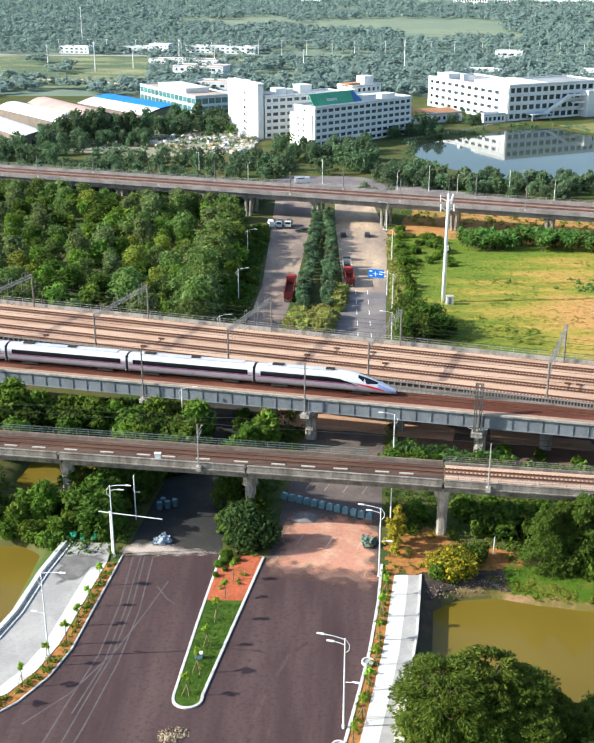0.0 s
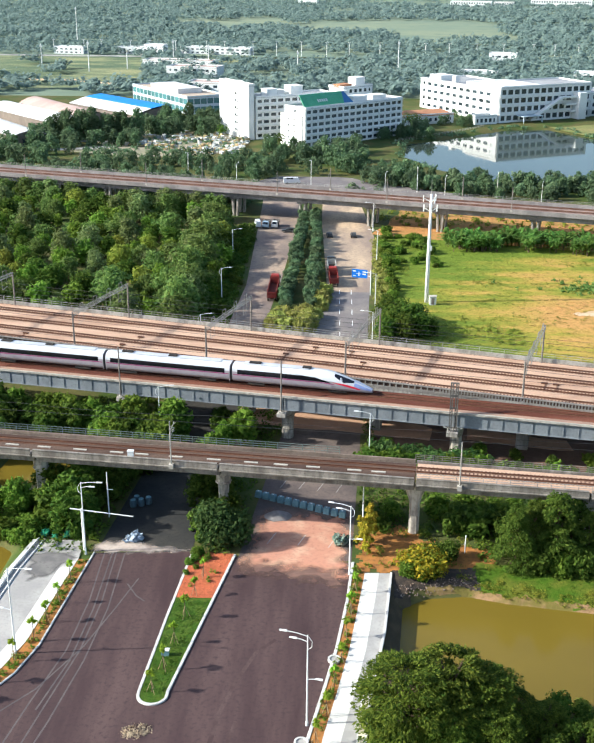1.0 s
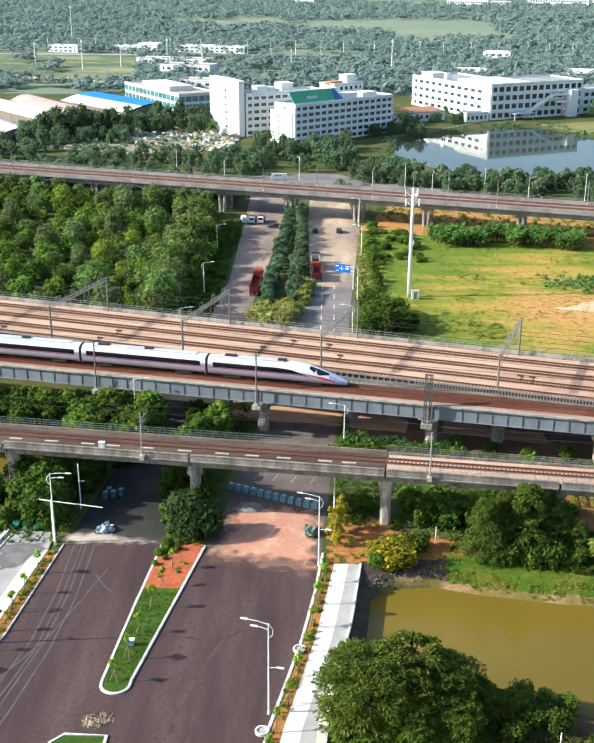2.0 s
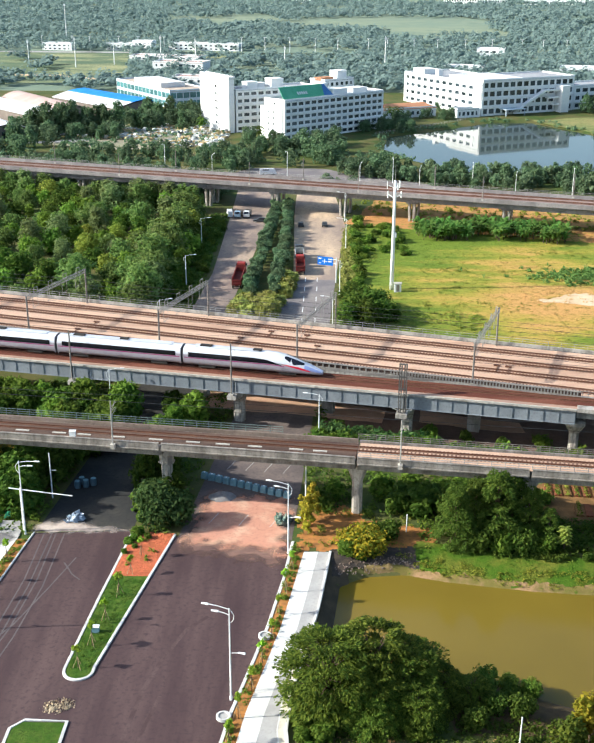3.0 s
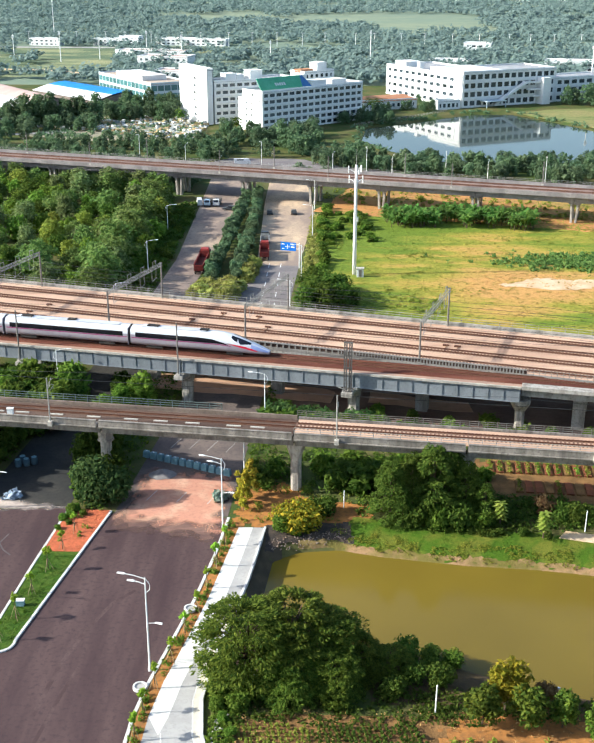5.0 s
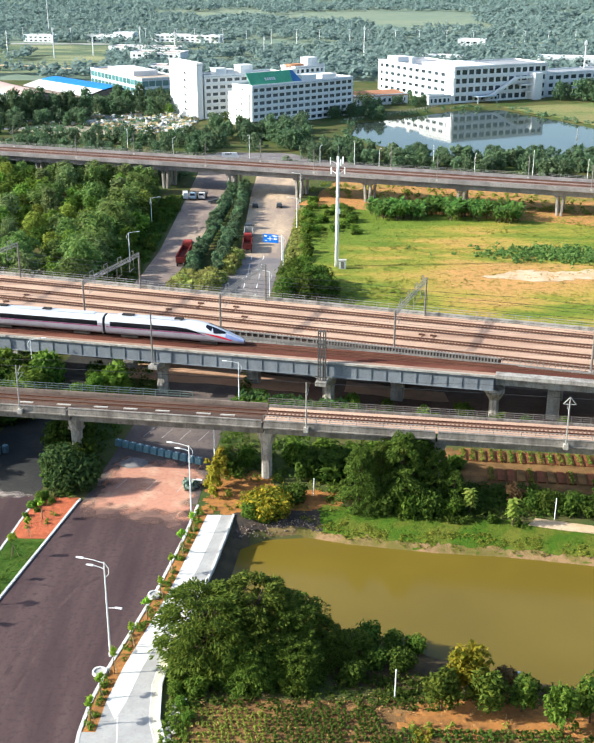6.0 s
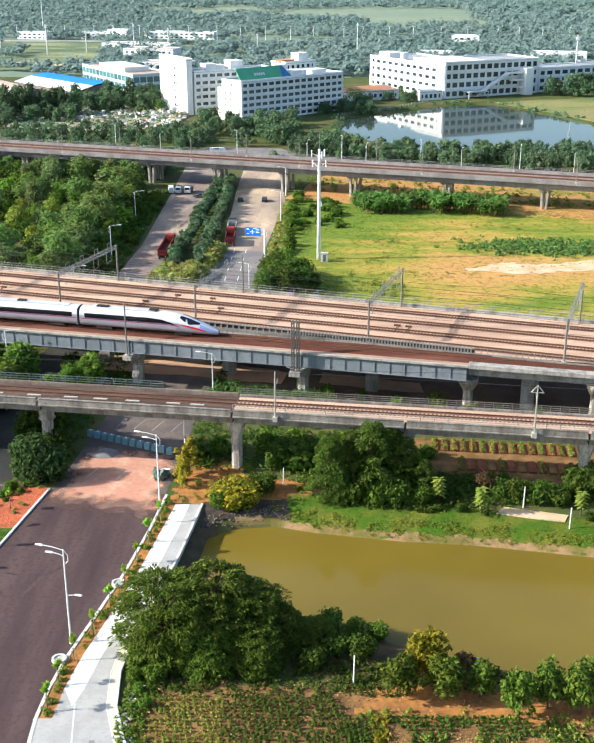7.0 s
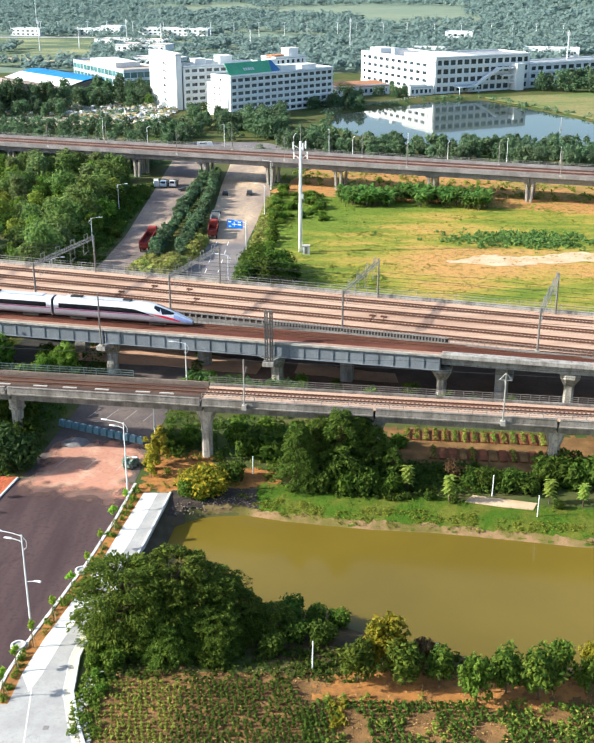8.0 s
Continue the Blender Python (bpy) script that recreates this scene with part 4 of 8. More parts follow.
def spray_cloud(sprays, per, size, seed, thick=0.14, flutter=0.32):
    """Leaves set along flat, drooping sprays (origin, direction, length, width)."""
    r = np.random.RandomState(seed)
    o = np.repeat(np.array([q[0] for q in sprays], float), per, 0)
    d = np.repeat(np.array([q[1] for q in sprays], float), per, 0)
    d /= np.linalg.norm(d, axis=1)[:, None]
    long = np.repeat(np.array([q[2] for q in sprays], float), per)
    wide = np.repeat(np.array([q[3] for q in sprays], float), per)
    n = len(o)
    side = np.cross(d, np.array([0.0, 0.0, 1.0])) + 1e-6
    side /= np.linalg.norm(side, axis=1)[:, None]
    up = np.cross(side, d)
    u = r.rand(n) ** 0.8
    v = (r.rand(n) * 2 - 1) * np.sqrt(np.clip(1 - (u - 0.45) ** 2 / 0.33, 0.04, 1))
    c = o + d * (u * long)[:, None] + side * (v * wide)[:, None] + up * (r.normal(size=n) * thick)[:, None]
    c[:, 2] -= 0.28 * long * u ** 2 + 0.22 * wide * v ** 2
    axis = d * 0.8 + side * v[:, None] * 0.9 + r.normal(size=(n, 3)) * 0.35 - np.array([0, 0, 0.25])
    axis /= np.linalg.norm(axis, axis=1)[:, None]
    nrm = up + d * 0.35 + r.normal(size=(n, 3)) * flutter
    b = np.cross(nrm, axis)
    b /= np.linalg.norm(b, axis=1)[:, None]
    nrm = np.cross(axis, b)
    s = size * (0.6 + 0.8 * r.rand(n))[:, None]
    quad = np.stack([c - axis * s, c + b * s * 0.42 - nrm * s * 0.15, c + axis * s * 1.1, c - b * s * 0.42 - nrm * s * 0.15], 1).reshape(-1, 3)
    g = Geo()
    g.v = [tuple(p) for p in quad.tolist()]
    g.f = [(4 * i, 4 * i + 1, 4 * i + 2, 4 * i + 3) for i in range(n)]
    return g


def layered_tree(name, height, radius, sprays, per, size, mat, label, seed, trunk=0.3, low=0.1, group="", lift=0.5, long=0.42, peak=0.35, category="tree", spire=0.0):
    """A trunk whose limbs carry tiers of flat leafy sprays, with hollows between them."""
    r = random.Random(seed)
    t = thing(name, (0, 0, -60), label, category, group)
    g = Geo()
    lean = Vector((r.uniform(-0.06, 0.06) * height, r.uniform(-0.06, 0.06) * height, 0))
    fork = Vector((lean.x * 0.4, lean.y * 0.4, height * (low + 0.2)))
    g.tube((0, 0, -0.3), fork, trunk, trunk * 0.7, 8).tube(fork, (lean.x, lean.y, height * 0.85), trunk * 0.7, trunk * 0.15, 6)
    made = []
    for i in range(sprays):
        a = 2.39996 * i + r.uniform(-0.5, 0.5)
        h = ((i * 0.754878) % 1.0) ** 0.9
        shell = math.sqrt(max(0.03, 1 - ((h - peak) / (1.04 - peak if h > peak else peak + 0.5)) ** 2))
        if spire:
            shell = max(0.06, 1.02 - h) ** spire
        shell *= 0.9 + 0.22 * noise.noise(Vector((math.cos(a) * 1.3, math.sin(a) * 1.3, h * 2.5 + seed)))
        rho = r.uniform(0.15, 0.78) if i % 4 == 0 else r.uniform(0.55, 0.8)
        out = Vector((math.cos(a), math.sin(a), 0))
        p = Vector((lean.x * h, lean.y * h, height * (low + (0.97 - low) * h))) + out * (radius * shell * rho)
        L = radius * long * r.uniform(0.7, 1.15) * (0.6 + 0.4 * shell)
        made.append((p, out + Vector((0, 0, -0.25 + lift * 1.4 * h + r.uniform(-0.15, 0.15))), L, L * r.uniform(0.42, 0.6)))
        if i % 5 == 1:
            root = fork.lerp(Vector((lean.x, lean.y, height * 0.8)), max(0.0, h - 0.35))
            g.tube(root, p, trunk * 0.38, trunk * 0.08, 5)
    part("trunk", g, M_BARK, t, smooth=True)
    part("crown", spray_cloud(made, per, size, seed), mat, t)
    return t


# big trees on the near pond bank
big1 = pattern(layered_tree("bank_tree", 10.5, 6.4, 210, 70, 0.25, M_LEAFBIG, "large dark green tree with layered crown on the pond bank", 41, 0.4, 0.06, "pond bank trees"))
big2 = pattern(layered_tree("bank_tree", 9.5, 6.0, 190, 70, 0.25, M_LEAFBIG, "large dark green tree with layered crown on the pond bank", 42, 0.4, 0.06, "pond bank trees"))
for src, x, y, s in ((big1, 15.9, 103.2, 1.0), (big2, 20.6, 104.8, 1.0), (big1, 25.0, 104.6, 0.8), (big2, 28.8, 104.6, 0.52), (big2, 20.6, 100.4, 0.62), (big2, 26.2, 101.0, 0.56), (big1, 32.6, 104.4, 0.36)):
    plant(src, x, y, s)
low1 = pattern(shrub("bank_shrub", 3.6, 2.6, 1300, 0.28, M_LEAFDARK, "dark leafy shrub on the pond bank", 43, "pond bank shrubs"))
low2 = pattern(shrub("bank_shrub", 3.2, 2.3, 1200, 0.28, M_LEAF, "green leafy shrub on the pond bank", 44, "pond bank shrubs"))
low3 = pattern(shrub("bank_shrub", 3.4, 2.0, 1000, 0.26, M_LEAFOLIVE, "yellow-tipped shrub on the pond bank", 45, "pond bank shrubs"))
for src, m, seed in ((low1, M_LEAFDARK, 143), (low2, M_LEAF, 144), (low3, M_LEAFOLIVE, 145)):
    LIGHTER[src.name] = pattern(shrub("verge_shrub", 3.4, 2.5, 430, 0.46, m, "leafy shrub on the verge below the viaducts", seed, "verge shrubs"))
for src, x, y, s in ((low1, 34.5, 107.2, 0.9), (low1, 37.3, 106.3, 0.7), (low1, 35.2, 103.2, 0.75), (low1, 32.5, 100.3, 0.8), (low2, 39.8, 107.0, 0.75), (low3, 40.3, 108.3, 0.8), (low3, 37.6, 109.2, 0.75),
                     (low2, 15.2, 97.8, 0.9), (low2, 14.2, 100.8, 0.8), (low2, 26.0, 98.6, 0.9), (low1, 38.0, 102.5, 0.8), (low2, 13.7, 95.6, 0.4), (low2, 14.6, 93.2, 0.45), (low2, 12.9, 97.6, 0.55), (low2, 12.9, 99.4, 0.6), (low1, 13.0, 101.2, 0.6), (low2, 13.2, 103.0, 0.6), (low1, 13.5, 104.8, 0.6), (low2, 13.9, 106.6, 0.6),
                     (low1, 14.3, 108.4, 0.55), (low2, 14.7, 110.0, 0.5)):
    plant(src, x, y, s)
orch1 = pattern(tree("fruit_tree", 4.6, 2.3, 1250, 0.24, M_LEAFBIG, "small round green fruit tree on orange soil", 46, 0.12, 0.27, "fruit trees by the pond", 22))
orch2 = pattern(tree("fruit_tree", 4.6, 2.1, 1000, 0.25, M_LEAFYEL, "small yellow-green fruit tree on orange soil", 47, 0.12, 0.27, "fruit trees by the pond", 22))
orch3 = pattern(tree("fruit_tree", 4.6, 2.2, 1100, 0.25, M_LEAF, "small bright green fruit tree on orange soil", 48, 0.12, 0.27, "fruit trees by the pond", 22))
for src, x, y, s in ((orch1, 41.9, 95.6, 1.2), (orch2, 44.8, 98.0, 1.55), (orch1, 46.9, 95.2, 1.2), (orch1, 50.6, 95.6, 1.05), (orch3, 54.3, 92.8, 1.1), (orch1, 57.6, 94.0, 1.25), (orch1, 60.8, 93.0, 1.25),
                     (orch1, 63.5, 96.5, 1.0), (orch2, 68, 99, 0.8), (orch3, 66.5, 94.5, 0.8), (orch1, 71, 96, 1.0)):
    plant(src, x, y, s)

# far bank of the pond
feather1 = pattern(layered_tree("feathery_tree", 12.2, 4.2, 120, 46, 0.25, M_LEAFDARK, "tall dark feathery tree beside the viaduct", 51, 0.25, 0.04, "trees below the viaduct", 0.12, 0.5, spire=0.75))
for x, y, s in ((34.4, 141.8, 0.9), (37.9, 144.4, 0.84), (41.2, 142.6, 1.02), (45.9, 143.2, 0.8), (43.6, 145.4, 0.85), (36.2, 139.9, 0.5), (48.6, 141.4, 0.55)):
    plant(feather1, x, y, s)
for src, x, y, s in ((low2, 41.5, 139.2, 1.1), (low1, 44.5, 139.6, 1.1), (low1, 38.0, 139.8, 1.1), (low2, 47.5, 139.2, 0.9), (low1, 35.0, 140.0, 0.5), (low2, 33.2, 139.7, 0.35),
                     (low1, 62.5, 141.3, 0.95), (low1, 65.5, 140.6, 1.05), (low1, 68.0, 140.0, 0.9), (low1, 60.0, 142.4, 0.8), (low1, 53.5, 137.3, 0.4), (low1, 50.3, 137.6, 0.35), (low1, 71.5, 135.0, 0.45),
                     (low1, 74.5, 142.8, 1.5), (low1, 79, 141, 1.5), (low2, 84, 139, 1.3), (low1, 71.8, 142.0, 1.2), (low1, 25.2, 143.4, 0.85), (low1, 23.3, 144.0, 0.7)):
    plant(src, x, y, s)


def broad_plant(name, height, mat, label, seed, group, n=16, leaf=1.5, first=0.45, wide=0.14, lift=0.65, droop=1.25):
    """A stem with long arching leaves."""
    r = random.Random(seed)
    t = thing(name, (0, 0, -60), label, "plant", group)
    part("stem", Geo().tube((0, 0, -0.2), (0, 0, height * 0.7), 0.12, 0.07, 6), M_BARK, t)
    g = Geo()
    for i in range(n):
        a, z = 2.4 * i, height * (first + (0.85 - first) * i / n)
        d, side = Vector((math.cos(a), math.sin(a), 0)), Vector((-math.sin(a), math.cos(a), 0))
        rise, w, L = lift * r.uniform(0.5, 1.5), leaf * wide, leaf * r.uniform(0.8, 1.15)
        mid = [Vector((0, 0, z)) + d * (L * k) + Vector((0, 0, L * rise * (k - droop * k * k * r.uniform(0.8, 1.2)))) for k in (0.05, 0.35, 0.7, 1.0)]
        ww = (0.4, 1.0, 0.8, 0.1)
        pts = [p + side * (w * q * sgn) for p, q in zip(mid, ww) for sgn in (-1, 1)]
        g.add(pts, [(2 * k, 2 * k + 1, 2 * k + 3, 2 * k + 2) for k in range(3)])
    part("frond", g, mat, t, smooth=True)
    return t


palm = pattern(broad_plant("young_palm", 4.6, M_LEAFFROND, "young palm with drooping pale leaves by the pond", 53, "young palms", 56, 1.15, 0.3, 0.2, 0.3))
for x, y, s in ((50.6, 140.0, 1.0), (56.3, 136.6, 1.05), (70.6, 136.6, 1.0), (75.2, 135.8, 0.9)):
    plant(palm, x, y, s)

# around the near viaduct's piers
flower = pattern(shrub("flowering_shrub", 3.4, 3.4, 2600, 0.24, M_LEAFFLOWER, "yellow flowering shrub at the end of the pavement", 54))
plant(flower, 20.6, 139.9, 1.22)
plant(low2, 18.4, 138.2, 0.8), plant(low2, 20.6, 137.6, 0.55), plant(low1, 22.2, 138.4, 0.5)
thin = pattern(tree("yellow_tree", 6.5, 1.7, 1100, 0.26, M_LEAFAMBER, "slender yellow-leaved tree beside the road", 55, 0.1, 0.1))
plant(thin, 12.2, 146.5, 1.0), plant(thin, 12.9, 148.6, 1.0), plant(thin, 12.6, 143.8, 0.55)
M_LEAFPIER = foliage("deep_green_leaves", (0.028, 0.075, 0.022), (0.105, 0.17, 0.05))
pierbush = pattern(shrub("pier_shrub", 5.2, 3.8, 3200, 0.3, M_LEAFPIER, "large dense dark shrub in front of a pier", 56))
plant(pierbush, -10.0, 146.4, 1.22), plant(low2, -13.2, 147.2, 0.6), plant(low2, -12.6, 143.2, 0.4), plant(low2, -13.4, 141.0, 0.42), plant(low2, -12.9, 139.0, 0.3), plant(low2, -11.4, 141.8, 0.34)
for x, y, s, src in ((-37.2, 152.5, 1.7, low1), (-40.3, 149.0, 1.0, low2), (-44.2, 148.6, 1.2, low2), (-48.5, 149.5, 1.0, low2), (-52, 152, 1.3, low1), (-47, 157, 1.2, low2), (-34.0, 153.0, 1.3, low1),
                     (-55, 158, 1.2, low2), (-60, 154, 1.4, low1), (-32.6, 150.5, 0.9, low2), (-33, 147.5, 0.5, low2), (-64, 160, 1.4, low1), (-42, 158, 0.9, low2), (-36, 160, 1.2, low1),
                     (14.5, 153, 1.0, low1), (16.8, 156.5, 0.9, low2), (24.5, 158, 1.0, low2), (29, 158.5, 1.1, low2), (33.5, 157.5, 1.0, low2), (37, 158, 1.0, low2), (41.5, 157, 0.9, low3), (45, 156.5, 0.9, low3),
                     (47.5, 155.8, 0.7, low3), (50.3, 155.6, 0.7, low2), (-14, 152, 0.9, low1), (-10, 153, 0.8, low2), (-13, 157, 0.8, low1), (-11, 162, 0.9, low1), (-14, 167, 0.9, low2)):
    plant(src, x, y, s)

for src, x, y, s in ((low1, 26.5, 151.5, 1.1), (low1, 30.5, 151.0, 1.3), (low1, 34.5, 150.0, 1.3), (low1, 28, 154.5, 1.2), (low1, 32, 154.0, 1.2), (low2, 36.5, 153.5, 1.2), (low1, 71.5, 143.5, 1.3), (low1, 76, 142.0, 1.4), (low2, 48.0, 151.5, 0.8)):
    plant(src, x, y, s)

# between the viaducts
mid1 = pattern(tree("roadside_tree", 6.2, 3.2, 1150, 0.4, M_LEAF, "leafy green tree between the viaducts", 57, 0.16, 0.05, "trees between the viaducts", 26))
mid2 = pattern(tree("roadside_tree", 6.0, 3.2, 1150, 0.4, M_LEAFBRIGHT, "bright green tree between the viaducts", 58, 0.16, 0.05, "trees between the viaducts", 26))
mid3 = pattern(tree("roadside_tree", 5.6, 3.2, 1150, 0.4, M_LEAFDARK, "dark green tree between the viaducts", 59, 0.16, 0.05, "trees between the viaducts", 26))
r5 = random.Random(5)
for src, x, y, s in ((mid3, -37.5, 153.5, 1.25), (mid3, -33.6, 157, 1.3), (mid1, -40, 160, 1.2), (mid3, -34.5, 163.5, 1.3), (mid3, -31.8, 168.5, 1.25), (mid1, -44, 155, 1.0), (mid2, -47.5, 151.5, 0.8), (mid3, -31.8, 151.6, 1.0), (mid1, -30.8, 174, 1.2),
                     (mid3, -29.6, 180, 1.2), (mid2, -54, 154, 0.9), (mid1, -60, 158, 1.1)):
    plant(src, x, y, s)
# Trees added to deepen the shade over the old carriageways.
for src, x, y, s in ((mid3, -33.6, 149.4, 1.3), (mid3, -34.0, 155.2, 1.5), (mid3, -32.4, 160.8, 1.4), (mid3, -12.2, 161.5, 1.3), (mid3, -13.6, 169.5, 1.3), (mid3, -29.0, 165.5, 1.3)):
    plant(src, x, y, s)
vine = pattern(shrub("trailing_shrub", 2.6, 3.0, 1300, 0.3, M_LEAFBRIGHT, "bright green trailing shrub on the pond bank", 60, "trailing shrubs"))
for x, y, s in ((-41.0, 147.2, 0.9), (-43.5, 149.2, 1.0), (-40.2, 150.4, 0.9), (-46.0, 151.0, 1.0), (-50.5, 152.0, 0.9)):
    plant(vine, x, y, s)
for x in range(-88, -18, 4):
    for off in (-17, -12, -7.5, -3.5):
        px, py = line_b(x + r5.uniform(-1.5, 1.5), off + r5.uniform(-1.3, 1.3))
        if not (-54 < px < -36 and py < 182 and py > 163):
            plant(r5.choice((mid1, mid2, mid3, mid1)), px, py, r5.uniform(1.0, 1.4))
# Some of these trees are added to darken the ground under the viaducts.
for src, x, y, s in ((mid3, -14.2, 159, 1.1), (mid3, -11.6, 166, 1.1), (mid1, -13.6, 173, 1.1), (mid3, -9.6, 155.5, 0.9), (mid3, -30.4, 161, 1.2), (mid2, -9.0, 184.2, 1.15), (mid1, -12.8, 181.5, 0.9), (mid1, -11, 187.5, 0.8), (mid3, -14, 190, 0.9)):
    plant(src, x, y, s)
for x in range(14, 92, 3):
    px, py = line_b(x + r5.uniform(-1, 1), -4.2 + r5.uniform(-1.2, 1.2))
    plant(r5.choice((low1, low2, low2)), px, py, r5.uniform(0.8, 1.2))
    if x % 2:
        plant(r5.choice((low1, low2)), px + 1, py + r5.uniform(5, 8), r5.uniform(0.5, 0.8))

# woodland to the west
woods = [pattern(tree("forest_tree", h, w, int(n * 0.74), 0.51, m, lab, 20 + i, 0.2, 0.06, "woodland trees", lobes, flat=0.8, up=0.7))
         for i, (m, lab, h, w, n, lobes) in enumerate(((M_LEAFWOOD, "broad green woodland tree in a dense stand", 8.5, 5.8, 1500, 22), (M_LEAFDARK, "dark green woodland tree in a dense stand", 7.5, 5.0, 1300, 24),
                                                       (M_LEAFPALE, "tall greyish green woodland tree in a dense stand", 10.5, 5.2, 1500, 26), (M_LEAFBRIGHT, "fresh green woodland tree in a dense stand", 7.5, 4.8, 1200, 18),
                                                       (M_LEAFWOOD, "tall green woodland tree in a dense stand", 10.5, 6.0, 1700, 28), (M_LEAFOLIVE, "olive woodland tree in a dense stand", 8.0, 5.0, 1200, 20)))]
WOOD = [(-22.5, 300), (-24, 247), (-50, 244), (-90, 256), (-128, 270), (-128, 400), (-60, 376), (-28, 366), (-21, 340)]
y = 243.0
while y < 405:
    x = -128 + rnd.random() * 5
    while x < -20:
        px, py = x + rnd.uniform(-2.0, 2.0), y + rnd.uniform(-2.0, 2.0)
        if inside(px, py, WOOD) and py < line_d(px, -3)[1]:
            plant(rnd.choice(woods[:4] * 3 + woods[1:5] + woods[5:] * 2), px, py, rnd.uniform(0.6, 1.12))
        x += 8.2
    y += 8.2

# the wood's edge, shading the verge of the old road
for i in range(15):
    plant(woods[4] if i % 2 else woods[0], -31.0 + rnd.uniform(-1.0, 0.8), 248 + 7.3 * i + rnd.uniform(-1.5, 1.5), rnd.uniform(1.05, 1.25))
for i in range(24):
    y = 246 + 4.6 * i + rnd.uniform(-1.2, 1.2)
    plant(rnd.choice((woods[0], woods[1], woods[1], woods[3])), -26.4 + (i > 16) * -0.8 + rnd.uniform(-1.2, 1.0), y, rnd.uniform(0.5, 0.75))
for i in range(80):
    plant(rnd.choice((low1, low1, low2)), rnd.uniform(-23.5, -18.8), rnd.uniform(244, 352), rnd.uniform(0.5, 0.9))

# beside and between the old carriageways
cone = pattern(shrub("clipped_evergreen", 4.4, 2.2, 900, 0.36, M_LEAFBLUE, "dense bluish evergreen in the median row", 61, "median evergreens"))
for i in range(30):
    t = i / 29
    y = 266 + 104 * t
    plant(cone, -4.5 + 2.8 * t + rnd.uniform(-0.4, 0.4), y, rnd.uniform(0.85, 1.12))
    plant(cone, 1.7 + 1.0 * math.sin(t * 3) + rnd.uniform(-0.4, 0.4), y + 1.5, rnd.uniform(0.85, 1.12))
grassy = pattern(shrub("reed_clump", 2.8, 3.0, 1300, 0.42, M_LEAFREED, "dry yellow reedy clump at the end of the median", 62, "reed clumps", long=1.8))
for x, y in ((-7.0, 251), (-3.4, 250.5), (0.2, 249.5), (-6.2, 256), (-2.2, 256), (1.4, 255), (-5, 261), (0.4, 261), (3.0, 260), (4.6, 274), (5.2, 282), (4.2, 268)):
    plant(grassy, x, y, rnd.uniform(1.0, 1.3))
for x, y, s in ((20.5, 243, 0.8), (24.5, 244, 0.9), (28.5, 246, 0.8), (22, 250, 0.95), (26.5, 252, 0.95), (31, 248, 0.7), (21.2, 258, 0.85), (25, 260, 0.8), (22, 266, 0.7), (28.5, 257, 0.7)):
    plant(woods[1], x, y, s)
for i in range(20):
    y = 272 + i * 4.4
    plant((low2, low1, vine)[i % 3], 22.6 + 0.03 * (y - 272) + rnd.uniform(-0.8, 1.8), y, rnd.uniform(0.6, 1.0))
for i in range(40):
    plant(rnd.choice((low2, vine, low1)), rnd.uniform(24, 40), rnd.uniform(305, 350), rnd.uniform(0.4, 0.8))
M_LEAFCROP = foliage("fresh_banana_leaves", (0.085, 0.185, 0.035), (0.20, 0.32, 0.075))
banana = pattern(broad_plant("banana_plant", 3.4, M_LEAFCROP, "banana plant with broad arching leaves", 63, "banana plants", 18, 2.1, 0.25, 0.15, 1.9, 0.72))
for i in range(150):
    t = rnd.random()
    plant(banana, 44 + 46 * t, 336 + 4 * t - 8 * t * t + rnd.uniform(-7, 8), rnd.uniform(0.9, 1.4))

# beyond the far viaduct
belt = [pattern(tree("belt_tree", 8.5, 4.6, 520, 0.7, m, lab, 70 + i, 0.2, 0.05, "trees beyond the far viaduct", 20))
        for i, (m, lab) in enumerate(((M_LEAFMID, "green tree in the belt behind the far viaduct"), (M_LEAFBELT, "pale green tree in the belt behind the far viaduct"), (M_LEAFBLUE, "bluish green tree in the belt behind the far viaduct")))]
r6 = random.Random(6)
for i in range(46):
    x = -150 + i * 3.6
    for off in (19, 27, 40):
        px, py = line_d(x + r6.uniform(-2, 2), off + r6.uniform(-3, 3))
        if px < -20 or off == 40 and 12 < px < 44:
            plant(r6.choice(belt), px, py, r6.uniform(0.55, 0.9))
for i in range(60):
    px, py = line_d(16 + i * 2.3, r6.uniform(68, 92))
    if not inside(px, py, LAKE):
        plant(r6.choice(belt), px, py, r6.uniform(0.6, 0.9))
grove = []
